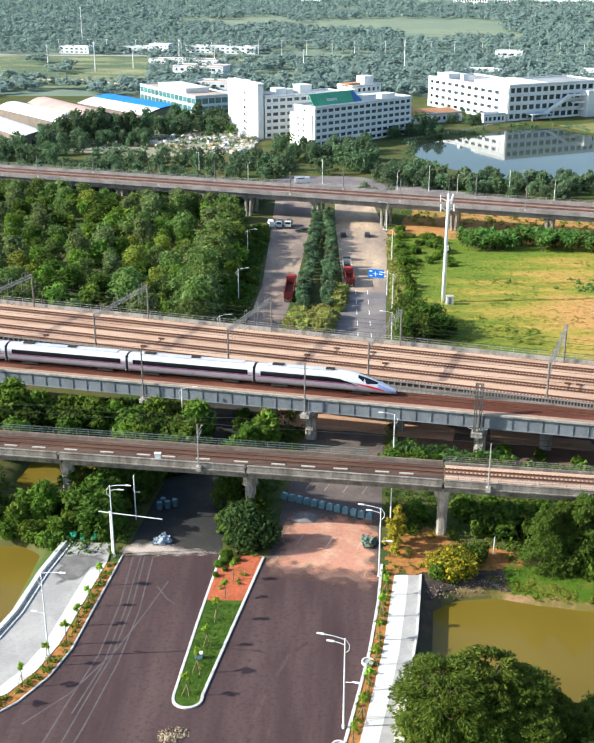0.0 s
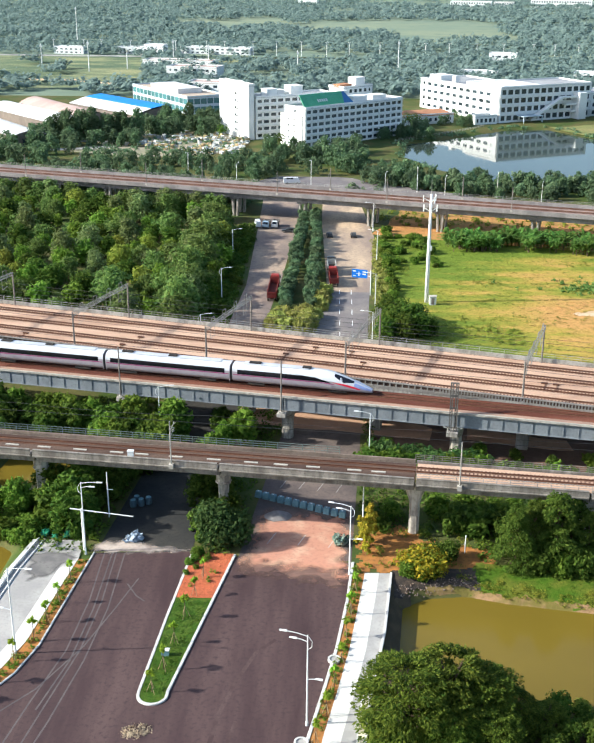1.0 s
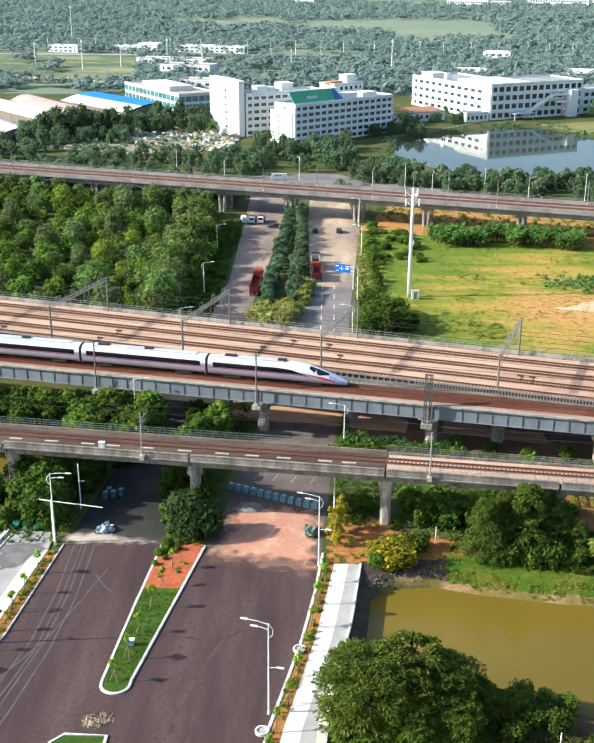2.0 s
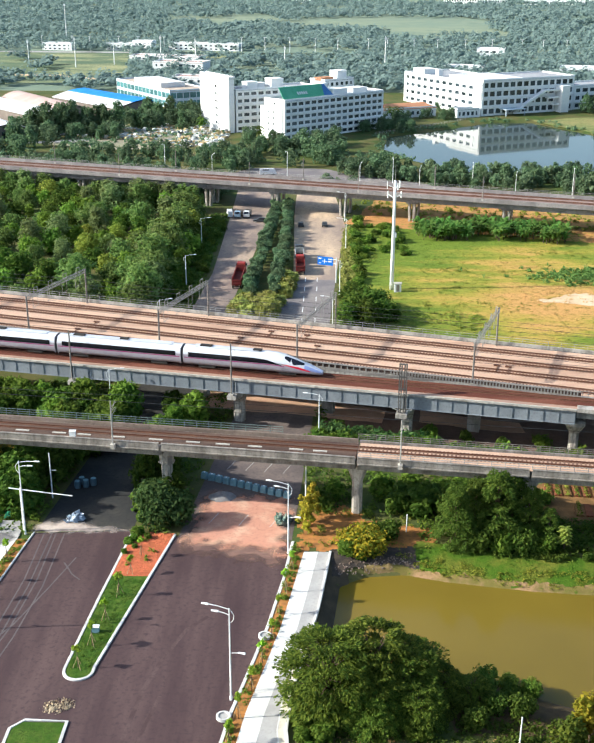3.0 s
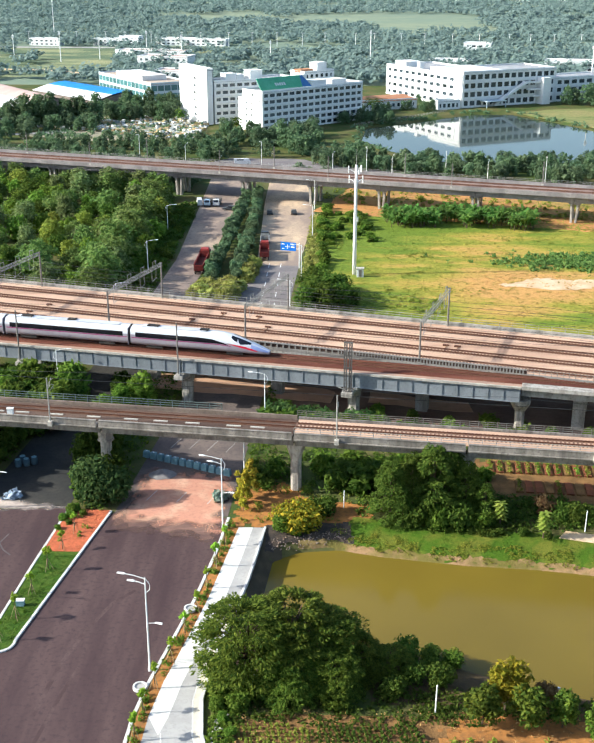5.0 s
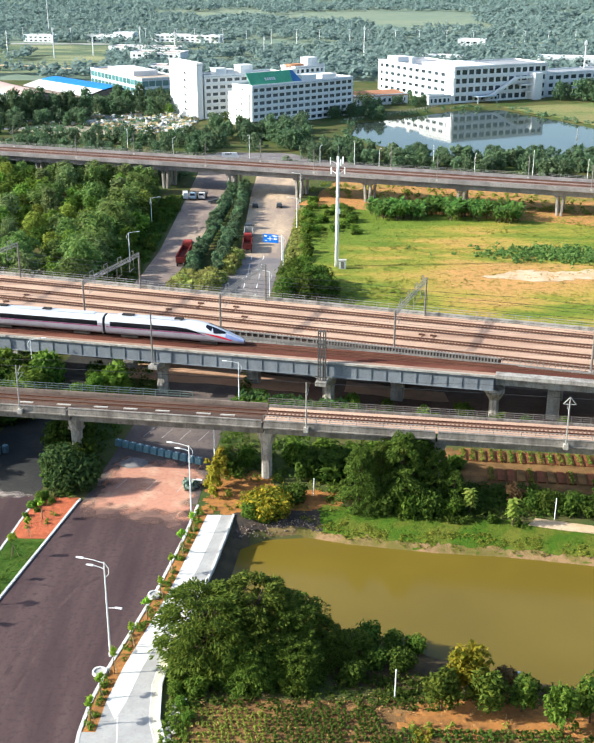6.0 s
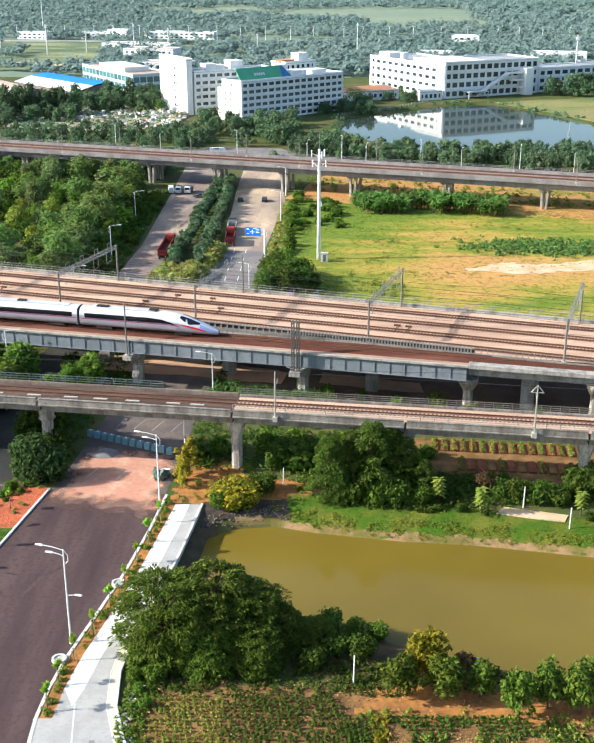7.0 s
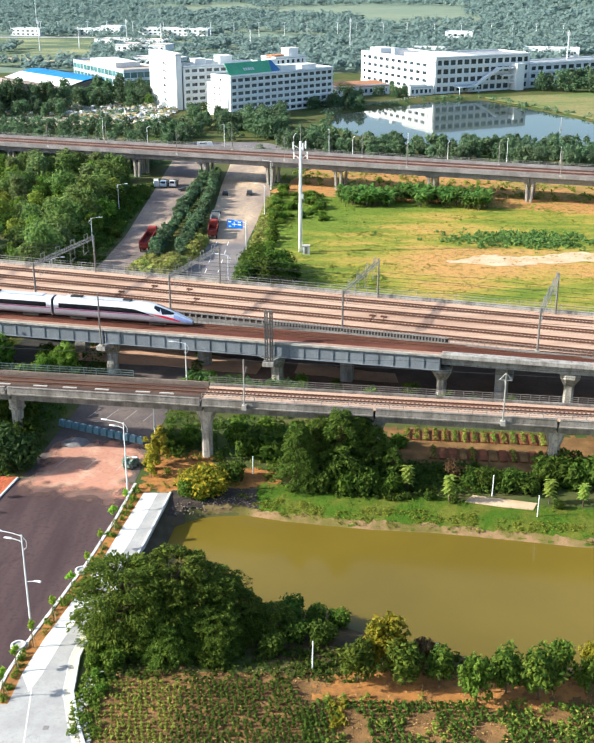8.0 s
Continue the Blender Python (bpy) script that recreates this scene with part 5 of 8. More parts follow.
for x0, x1, y0, y1, n, s in ((-110, -20, 440, 486, 54, 0.85), (4, 24, 446, 520, 34, 1.0), (-25, 6, 440, 518, 38, 0.95), (-150, -88, 524, 556, 62, 0.95), (-90, -52, 562, 600, 30, 1.15), (24, 50, 560, 580, 12, 0.6), (58, 88, 605, 640, 12, 0.7),
                             (146, 262, 626, 668, 84, 1.45), (-170, -110, 470, 520, 40, 1.0), (20, 40, 432, 470, 14, 0.9), (30, 60, 556, 602, 34, 0.8), (40, 170, 405, 449, 130, 0.66), (-130, -40, 395, 440, 40, 0.8)):
    for i in range(n):
        px, py = r6.uniform(x0, x1), r6.uniform(y0, y1)
        if not inside(px, py, LAKE) and not (px > 140 and py > 600 and py > 641 + 0.58 * (px - 160)) and py > line_d(px, 17 if px < 20 else 67)[1] and not (-18 < px < 22 and py < 456):
            grove.append((px, py, s * r6.uniform(0.75, 1.1)))
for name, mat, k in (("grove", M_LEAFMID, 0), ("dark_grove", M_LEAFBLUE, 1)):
    quads = []
    for i, (x, y, s) in enumerate(grove):
        if i % 2 == k:
            me = belt[i % 3].children[0].data if belt[i % 3].children[0].name.startswith("crown") else belt[i % 3].children[1].data
            co = np.empty(len(me.vertices) * 3)
            me.vertices.foreach_get("co", co)
            a = r6.uniform(0, 6.28)
            co = co.reshape(-1, 3)[:1080] @ np.array([[math.cos(a), math.sin(a), 0], [-math.sin(a), math.cos(a), 0], [0, 0, 1]]) * s
            quads.append(co + np.array([x, y, -0.2]))
    v = np.concatenate(quads)
    me = bpy.data.meshes.new(name)
    me.from_pydata(v.tolist(), [], np.arange(len(v)).reshape(-1, 4).tolist())
    me.materials.append(mat)
    tagged(new(name, me), "groves of leafy trees round the lake and halls", "trees", kind="stuff")
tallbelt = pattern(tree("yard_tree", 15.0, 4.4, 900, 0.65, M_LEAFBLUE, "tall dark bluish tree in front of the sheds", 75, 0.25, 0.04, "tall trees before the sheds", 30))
for i in range(16):
    plant(tallbelt, -133 + 2.9 * i + r6.uniform(-1.2, 1.2), 545 + 0.35 * i + r6.uniform(-4, 4), r6.uniform(0.7, 1.05))
for x, y, s in ((-80, 583, 0.9), (-74, 578, 0.85), (-68, 582, 0.95), (-62, 576, 0.8), (-57, 583, 0.9)):
    plant(tallbelt, x, y, s)
tallpalm = pattern(broad_plant("fan_palm", 9.5, M_LEAFDARK, "tall fan palm in front of the white buildings", 64, "fan palms", 30, 4.0))
for x, y in ((-17.5, 520), (50, 600), (54, 598), (-47, 548)):
    plant(tallpalm, x, y, 1.0)


FAR_CLEARINGS = [[(-420, 800), (-215, 775), (-128, 800), (-150, 930), (-170, 1050), (-480, 1075)], [(-130, 1000), (50, 1005), (40, 1062), (-125, 1070)], [(200, 735), (420, 735), (460, 860), (230, 850)]]


def far_woods():
    """Distant woods to the horizon: thousands of leafy crowns in one mesh."""
    r = np.random.RandomState(9)
    n = 17000
    yy = 640 + 2300 * r.rand(n) ** 1.25
    xx = (r.rand(n) - 0.5) * 2 * (0.34 * yy + 40) + 30
    keep = []
    for x, y in zip(xx, yy):
        f = noise.noise(Vector((x * 0.004, y * 0.0022, 3.0))) + 0.5 * noise.noise(Vector((x * 0.013, y * 0.007, 7.0)))
        blocked = -200 < x < 190 and y < 735
        road = abs(y - 1075 - 0.05 * x) < 9
        sparse = any(inside(x, y, c) for c in FAR_CLEARINGS) and noise.noise(Vector((x * 0.03, y * 0.012, 1.0))) < 0.32
        if f > -0.24 and not blocked and not road and not sparse:
            keep.append((x, y))
    c = np.array(keep)
    m, q = len(c), 20
    h = 5.0 + 5.5 * r.rand(m)
    rad = (2.8 + 2.6 * r.rand(m)) * (1 + 0.3 * (c[:, 1] > 1300))
    d = r.normal(size=(m, q, 3))
    d[:, :, 2] = np.abs(d[:, :, 2]) * 0.9
    d /= np.linalg.norm(d, axis=2)[:, :, None]
    centre = np.stack([np.repeat(c[:, :1], q, 1), np.repeat(c[:, 1:], q, 1), np.repeat((h * 0.45)[:, None], q, 1)], 2) + d * np.stack([rad, rad, h * 0.55], 1)[:, None, :] * r.uniform(0.45, 1.15, (m, q, 1))
    # Leaf faces lean up and sunward so the far woods read lighter.
    nrm = d * 0.6 + r.normal(size=(m, q, 3)) * 0.5 + np.array([-0.35, -0.3, 0.9])
    nrm /= np.linalg.norm(nrm, axis=2)[:, :, None]
    t = np.cross(nrm, r.normal(size=(m, q, 3)))
    t /= np.linalg.norm(t, axis=2)[:, :, None]
    b = np.cross(nrm, t)
    s = (rad[:, None, None] * 0.34) * r.uniform(0.6, 1.25, (m, q, 1))
    quad = np.stack([centre - t * s, centre + b * s, centre + t * s, centre - b * s], 2).reshape(-1, 3)
    k = len(quad) // 4
    me = bpy.data.meshes.new("distant_woods")
    me.from_pydata(quad.tolist(), [], np.arange(4 * k).reshape(-1, 4).tolist())
    me.materials.append(M_LEAFHAZE)
    tagged(new("distant_woods", me), "woods stretching to the horizon, haze put into their pale bluish colour", "woods", kind="stuff")


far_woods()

# ---- lamps, masts and wires ----
def street_lamp(x, y, height, turn, label, group, long_arm=2.8, second=True, side=True):
    """A tapered pole with curved brackets; turn: where the long arm points, in degrees."""
    t = thing("street_lamp", (x, y, 0), label, "street lamp", group, turn=turn)
    part("pole", Geo().tube((0, 0, -0.3), (0, 0, height), 0.13, 0.07, 10).tube((0, 0, 0), (0, 0, 0.5), 0.19, 0.19, 10), M_WHITE, t, "white tapered steel pole")
    head = lambda: Geo().add([(-0.45, -0.16, 0), (0.45, -0.12, 0.04), (0.45, 0.12, 0.04), (-0.45, 0.16, 0), (-0.4, -0.13, 0.13), (0.4, -0.08, 0.13), (0.4, 0.08, 0.13), (-0.4, 0.13, 0.13)],
                             [(3, 2, 1, 0), (4, 5, 6, 7), (0, 1, 5, 4), (1, 2, 6, 5), (2, 3, 7, 6), (3, 0, 4, 7)])
    arms = [(height - 0.15, long_arm, 0.35)]
    if second:
        arms.append((height - 0.9, long_arm * 0.55, 0.3))
    for z, L, rise in arms:
        arm = part("arm", Geo().pipe([(0, 0, z), (L * 0.5, 0, z + rise * 0.75), (L, 0, z + rise)], 0.045), M_WHITE, t)
        lamp = part("lamp_head", head(), M_WHITE, arm)
        lamp.matrix_basis = pose(L + 0.3, 0, z + rise - 0.05)
    part("brace", Geo().pipe([(-0.05, 0, height - 0.1), (-0.55, 0, height - 0.8), (-0.5, 0, height - 1.5), (-0.05, 0, height - 2.0)], 0.035), M_WHITE, t)
    if side:
        z = height * 0.52
        arm = part("arm", Geo().pipe([(0, 0, z), (-1.2, 0, z + 0.2)], 0.04), M_WHITE, t)
        lamp = part("lamp_head", head(), M_WHITE, arm)
        lamp.matrix_basis = pose(-1.4, 0, z + 0.15)
    return t


LAMP = "tall white street lamp with curved arms beside the road"
for x, y, h, turn, sec, side in ((4.3, 104.4, 12.6, 168, True, True), (9.9, 138.2, 11.4, 168, True, True), (-34.0, 117.2, 12.8, -8, False, True), (-30.2, 142.6, 12.2, -8, True, False)):
    street_lamp(x, y, h, turn, LAMP, "new street lamps", 2.6, sec, side)
for x, y, h, turn in ((14.1, 176.8, 9.6, 175), (-25.3, 186.7, 10.1, 5), (-22.3, 316, 9.5, 5), (-21.6, 272.5, 9.5, 5), (21.2, 317, 9.5, 175), (18.8, 269, 9.5, 175), (16.8, 236.5, 9.5, 175), (-22.6, 233, 9.5, 5), (21.5, 356, 9.5, 175)):
    street_lamp(x, y, h, turn, "pale street lamp on the verge of the old road", "old street lamps", 2.2, False, False)
for i, x in enumerate((-72, -44, -20, 14, 22, 36, 52, 70, 88, 108, 128)):
    street_lamp(*line_d(x, 47.5 if i % 2 else 66), 10.0, 75 if i % 2 else -100, "pale street lamp behind the far viaduct", "lamps behind the far viaduct", 2.4, False, False)
g = thing("sign_gantry", (-30.6, 143.4, 0), "grey gantry pole with a long bare arm over the road", "gantry")
part("pole", Geo().tube((0, 0, -0.3), (0, 0, 7.4), 0.16, 0.13, 10), M_WHITE, g)
part("arm", Geo().tube((-1.8, 0.3, 7.2), (8.0, -0.8, 6.6), 0.1, 0.08, 8), M_WHITE, g)
g = thing("utility_pole", (-28.9, 154.5, 0), "slim grey utility pole in the shade of the viaduct", "pole")
part("shaft", Geo().tube((0, 0, -0.3), (0, 0, 8.0), 0.12, 0.09, 8), M_WHITE, g)
part("bracket", Geo().box(-0.05, 0.9, -0.05, 0.05, 4.9, 5.0), M_WHITE, g)
g = thing("utility_pole", (12.2, 151.0, 0), "slim pale pole beside the yellow tree", "pole")
part("shaft", Geo().tube((0, 0, -0.3), (0, 0, 8.2), 0.13, 0.1, 8), M_WHITE, g)
part("collar", Geo().lathe([(0.2, 5.0), (0.2, 5.25)], 8), M_GALV, g)
for x, y, h in ((37.0, 97.4, 3.9), (27.7, 145.1, 3.0), (50.6, 99.2, 2.4), (55.4, 97.0, 1.8), (62.8, 138.8, 3.4), (68.2, 132.8, 3.4)):
    g = thing("marker_post", (x, y, ground_height(x, y)), "white concrete marker post on the bank", "post", "marker posts")
    part("shaft", Geo().tube((0, 0, -0.3), (0.05, 0, h), 0.09, 0.08, 8), M_WHITE, g)
    part("cap", Geo().box(-0.1, 0.32, -0.12, 0.12, h, h + 0.22) if h == 2.4 else Geo().lathe([(0.09, h), (0.04, h + 0.06)], 8, (0.05, 0, 0)), M_WHITE, g)


def arm_set(g, x, y, z, s=1.0, reach=2.6):
    """A cantilever bracket of thin tubes."""
    g.pipe([(x, y, z), (x, y + reach * s, z + 0.5)], 0.035, 5)
    g.pipe([(x, y, z + 1.4), (x, y + reach * s, z + 0.5)], 0.035, 5)
    g.pipe([(x, y + reach * 0.55 * s, z + 0.25), (x, y + reach * 1.05 * s, z - 0.15)], 0.025, 5)
    return g


def mast(name, x, y, z, h, turn, label, group, mat, r=0.15, sign=1, fork=False):
    t = thing(name, (x, y, z), label, "catenary mast", group, turn=turn)
    part("pole", Geo().tube((0, 0, -0.4), (0, 0, h), r, r * 0.85, 8), mat, t)
    part("foot", Geo().box(-0.35, 0.35, -0.35, 0.35, -0.4, 0.35), M_CONCPALE, t, "concrete foot")
    part("bracket", arm_set(Geo(), 0, 0, h - 2.6, sign), M_GALV, t)
    if fork:
        part("insulator_fork", Geo().pipe([(0, 0, h - 1.6), (0.55, 0, h - 0.5), (0.7, 0, h + 0.1)], 0.05).pipe([(0, 0, h - 1.0), (0.9, 0.2, h - 0.1)], 0.04).pipe([(0, 0, h - 1.8), (0.5, 0, h - 1.2)], 0.06), M_GALV, t)
    return t


def arrow_head(t, h):
    """Two sloping struts below a mast's tip."""
    part("head_bracket", Geo().pipe([(-0.9, 0, h - 1.0), (0, 0, h + 0.1), (0.9, 0, h - 1.0), (-0.9, 0, h - 1.0)], 0.07), M_GALV, t)


for x, fork in ((-62.0, True), (-17.6, True), (27.0, False), (64.6, False), (102, False)):
    px, py = line_a(x, -3.9)
    m_ = mast("catenary_mast", px, py, 10.3, 7.6, math.degrees(math.atan(SLOPE_A)), "slim grey catenary mast on the near viaduct's edge", "near viaduct masts", M_GALV, 0.12, 1, fork)
    if x > 60:
        arrow_head(m_, 7.6)
for x in (-64.4, -32.9, -1.9):
    px, py = line_b(x, -0.9)
    mast("catenary_mast", px, py, 6.6, 10.2, math.degrees(math.atan(SLOPE_B)), "tall grey catenary mast bracketed to a pier", "steel viaduct masts", M_POLEGREY, 0.16)
    b = thing("pier_bracket", (*line_b(x, 0.4), 5.9), "concrete bracket carrying a mast beside the pier", "bracket", "pier brackets", turn=math.degrees(math.atan(SLOPE_B)))
    part("block", Geo().box(-0.75, 0.9, -1.8, 1.6, 0, 0.75), M_CONC, b)


def lattice(g, a, b, w, h, n, r=0.05):
    """A braced beam or mast from a to b."""
    a, b = Vector(a), Vector(b)
    d = (b - a).normalized()
    side = d.cross(Vector((0, 0, 1)))
    side = Vector((1, 0, 0)) if side.length < 0.01 else side.normalized()
    up = side.cross(d).normalized()
    legs = [side * (w / 2 * i) + up * (h / 2 * j) for i, j in ((-1, -1), (1, -1), (1, 1), (-1, 1))]
    for o in legs:
        g.beam(a + o, b + o, r * 2, r * 2)
    for k in range(n):
        p, q = a + (b - a) * (k / n), a + (b - a) * ((k + 1) / n)
        for i in range(4):
            g.beam(p + legs[i], q + legs[(i + 1) % 4], r, r)
    return g


M_MASTDARK = surface("dark_steel_mast", (0.10, 0.095, 0.09), (0.14, 0.13, 0.12), 0.5, 5, rough=0.6, bump=0.02)
t = thing("lattice_mast", (*line_b(29.0, -0.9), 6.6), "double lattice steel mast standing on a pier head", "catenary mast", turn=math.degrees(math.atan(SLOPE_B)))
for dx in (-0.45, 0.45):
    part("leg", lattice(Geo(), (dx, 0, -0.3), (dx, 0, 9.0), 0.4, 0.4, 14, 0.065), M_MASTDARK, t)
for z in (4.2, 6.5, 8.9):
    part("cross_tie", Geo().box(-0.75, 0.75, -0.15, 0.15, z, z + 0.22), M_MASTDARK, t)
part("base_block", Geo().box(-1.0, 1.0, -0.9, 1.2, -1.0, -0.2), M_CONC, t, "concrete bracket")
part("side_arm", Geo().pipe([(-0.5, 0, 0.2), (-1.7, 0, 0.5)], 0.07).pipe([(0.5, 0, 0.2), (1.8, 0, 0.5)], 0.07), M_GALV, t)

# portals over the four tracks
M_PORTAL = surface("dull_galvanised_steel", (0.30, 0.29, 0.265), (0.22, 0.21, 0.19), 0.5, 6, rough=0.6, metal=0.2, bump=0.02)
for x in (-73.6, -45.7, -17.7, 9.6, 41.6, 74.6):
    turn = math.degrees(math.atan(SLOPE_C)) - 3
    t = thing("catenary_portal", (*line_c(x, 0.6), 9.9), "grey steel portal frame spanning four railway tracks", "catenary portal", "track portals", turn=turn)
    W = 22.6
    part("near_post", Geo().tube((0, 0, -0.2), (0, 0, 8.0), 0.2, 0.17, 8), M_POLEGREY, t)
    part("near_foot", Geo().box(-0.4, 0.4, -0.4, 0.4, -0.2, 0.5), M_CONCPALE, t, "concrete foot")
    part("far_post", Geo().tube((0, W, -0.2), (0, W, 8.0), 0.2, 0.17, 8), M_POLEGREY, t)
    part("cross_beam", lattice(Geo(), (0, 0.0, 7.6), (0, W, 7.6), 0.5, 0.6, 14, 0.045), M_PORTAL, t)
    for off in (3.4, 8.8, 14.4, 19.6):
        part("hanger", Geo().pipe([(0, off - 1.2, 7.3), (0, off - 1.2, 4.8), (0, off + 0.9, 5.3)], 0.05).pipe([(0, off + 0.6, 7.3), (0, off + 0.6, 5.6)], 0.04)
             .pipe([(0, off - 0.6, 7.9), (0, off - 0.6, 9.0), (0, off + 0.7, 9.0), (0, off + 0.7, 7.9)], 0.06), M_PORTAL, t)
# far viaduct masts
for x in (-107, -59.4, -11.5, 25.9, 65.7, 112):
    mast("catenary_mast", *line_d(x, 0.3), 9.4, 7.6, math.degrees(math.atan(SLOPE_D)), "grey catenary mast on the far viaduct", "far viaduct masts", M_POLEGREY, 0.17)
for x in (-92, -44, 3, 48, 92):
    mast("catenary_mast", *line_d(x, 13.8), 9.4, 7.6, math.degrees(math.atan(SLOPE_D)), "grey catenary mast on the far viaduct", "far viaduct masts", M_POLEGREY, 0.17, -1)


def wires(name, line, offs, z, x0, x1, label, sag=0.5, pitch=32):
    for off in offs:
        t = thing("overhead_wire", (0, 0, 0), label, "overhead wire", "overhead wires")
        part("contact_wire", Geo().beam((*line(x0, off), z), (*line(x1, off), z), 0.05, 0.05), M_DARKSTEEL, t)
        n = int((x1 - x0) / pitch)
        pts = []
        for i in range(n * 6 + 1):
            k = (i % 6) / 6
            pts.append((*line(x0 + (x1 - x0) * i / (n * 6), off), z + 1.4 - 4 * sag * k * (1 - k)))
        part("messenger_wire", Geo().pipe(pts, 0.025, 4), M_DARKSTEEL, t)


wires("a", line_a, (0.2,), 16.2, -108, 116, "overhead line above the near viaduct's track")
wires("b", line_b, (3.7,), 15.4, -96, 104, "overhead line above the train's track")
wires("c", line_c, (3.6, 8.8, 14.4, 20.0), 15.2, -110, 96, "overhead line above the four tracks")

# telecom monopole
t = thing("telecom_mast", (32.7, 275.4, 0), "tall white telecom monopole with antenna brackets", "telecom mast")
part("shaft", Geo().lathe([(0.55, -0.3), (0.48, 10), (0.4, 20), (0.32, 29.0)], 12), M_WHITE, t, smooth=True)
for i, z in enumerate((24.6, 27.2)):
    for k in range(3):
        a = radians(30 + 120 * k + 20 * i)
        arm = part("antenna_bracket", Geo().pipe([(0, 0, z - 0.3), (1.5 * math.cos(a), 1.5 * math.sin(a), z + 0.55), (2.0 * math.cos(a), 2.0 * math.sin(a), z + 0.6)], 0.08), M_WHITE, t)
        part("antenna", Geo().box(-0.1, 0.1, -0.17, 0.17, -0.9, 0.9, pose(2.0 * math.cos(a), 2.0 * math.sin(a), z + 0.6, 0, 0, math.degrees(a))), M_WHITE, arm)
part("spike", Geo().tube((0, 0, 29), (0, 0, 33), 0.06, 0.03, 6), M_GALV, t)
part("box", Geo().box(0.3, 0.75, -0.5, 0.3, 14.2, 15.4), M_WHITE, t)
t = thing("equipment_cabinet", (34.2, 273.6, 0), "white equipment cabinet at the telecom mast's foot", "cabinet")
part("housing", Geo().box(-0.9, 0.9, -0.7, 0.7, 0, 2.2), M_WHITE, t)
part("roof", Geo().box(-1.05, 1.05, -0.85, 0.85, 2.2, 2.35), M_CONCPALE, t)
part("door", Geo().box(-0.4, 0.4, -0.74, -0.7, 0.15, 1.95), M_POLEGREY, t, "dark louvred door")

# blue road sign
M_BLUE = surface("blue_sign_sheet", (0.02, 0.14, 0.52), (0.02, 0.16, 0.58), 0.5, 4, rough=0.4, bump=0.0, third=(0.018, 0.12, 0.46))
M_SIGNWHITE = surface("white_sign_film", (0.78, 0.80, 0.82), (0.7, 0.72, 0.75), 0.5, 4, rough=0.4, bump=0.0)
t = thing("road_sign", (18.0, 281.5, 0), "large blue direction sign on a single pole", "road sign", turn=-18)
part("pole", Geo().tube((0, 0, -0.3), (0, 0, 6.9), 0.15, 0.12, 10), M_WHITE, t)
part("arm", Geo().tube((0, 0, 6.4), (-5.0, 0, 6.4), 0.07, 0.06, 8).tube((0, 0, 5.2), (-5.0, 0, 5.2), 0.07, 0.06, 8), M_WHITE, t)
panel = part("panel", Geo().box(-5.3, -0.9, -0.16, -0.1, 4.6, 6.9), M_BLUE, t, "blue panel")
part("legend", Geo().box(-4.0, -2.6, -0.175, -0.165, 5.6, 5.75).box(-3.4, -3.2, -0.175, -0.165, 5.1, 6.3).box(-5.0, -4.2, -0.175, -0.165, 6.2, 6.5).box(-2.3, -1.3, -0.175, -0.165, 5.5, 5.85).box(-4.9, -4.2, -0.175, -0.165, 5.0, 5.2)
     .box(-2.3, -1.4, -0.175, -0.165, 6.2, 6.45), M_SIGNWHITE, panel, "white arrow and text bars")

# ---- the train ----
M_TRAINWHITE = surface("train_white_paint", (0.60, 0.61, 0.65), (0.56, 0.57, 0.61), 0.1, 2, rough=0.25, bump=0.0, third=(0.64, 0.65, 0.68), spec=0.5)
M_TRAINGREY = surface("train_silver_paint", (0.30, 0.28, 0.315), (0.27, 0.25, 0.285), 0.1, 2, rough=0.35, bump=0.0, spec=0.5)
M_TRAINROOF = surface("train_roof_grey", (0.52, 0.53, 0.57), (0.45, 0.46, 0.50), 0.2, 2, rough=0.5, bump=0.0)
M_GLASS = surface("dark_tinted_glass", (0.008, 0.008, 0.012), (0.012, 0.012, 0.018), 0.3, 2, rough=0.12, bump=0.0, spec=0.6)
M_STRIPE = surface("magenta_stripe", (0.26, 0.03, 0.12), (0.24, 0.03, 0.11), 0.3, 2, rough=0.3, bump=0.0)
M_FLASH = surface("red_nose_flash", (0.62, 0.02, 0.05), (0.58, 0.02, 0.05), 0.3, 2, rough=0.3, bump=0.0)
M_NOSEBLUE = surface("blue_nose_paint", (0.27, 0.33, 0.57), (0.31, 0.37, 0.6), 0.3, 2, rough=0.3, bump=0.0)
M_UNDER = surface("undercarriage", (0.03, 0.028, 0.028), (0.05, 0.045, 0.04), 0.5, 3, rough=0.8)


def train_section(s, nose):
    """Half width, bottom and top of the body s metres behind its front end."""
    if not nose:
        return 1.66, 0.35, 3.95
    k = min(1.0, s / 10.5)
    return 0.35 + 1.31 * min(1, (s / 6.5)) ** 0.55, 0.3, 0.95 + 3.0 * (math.sin(k * math.pi / 2) ** 1.1)


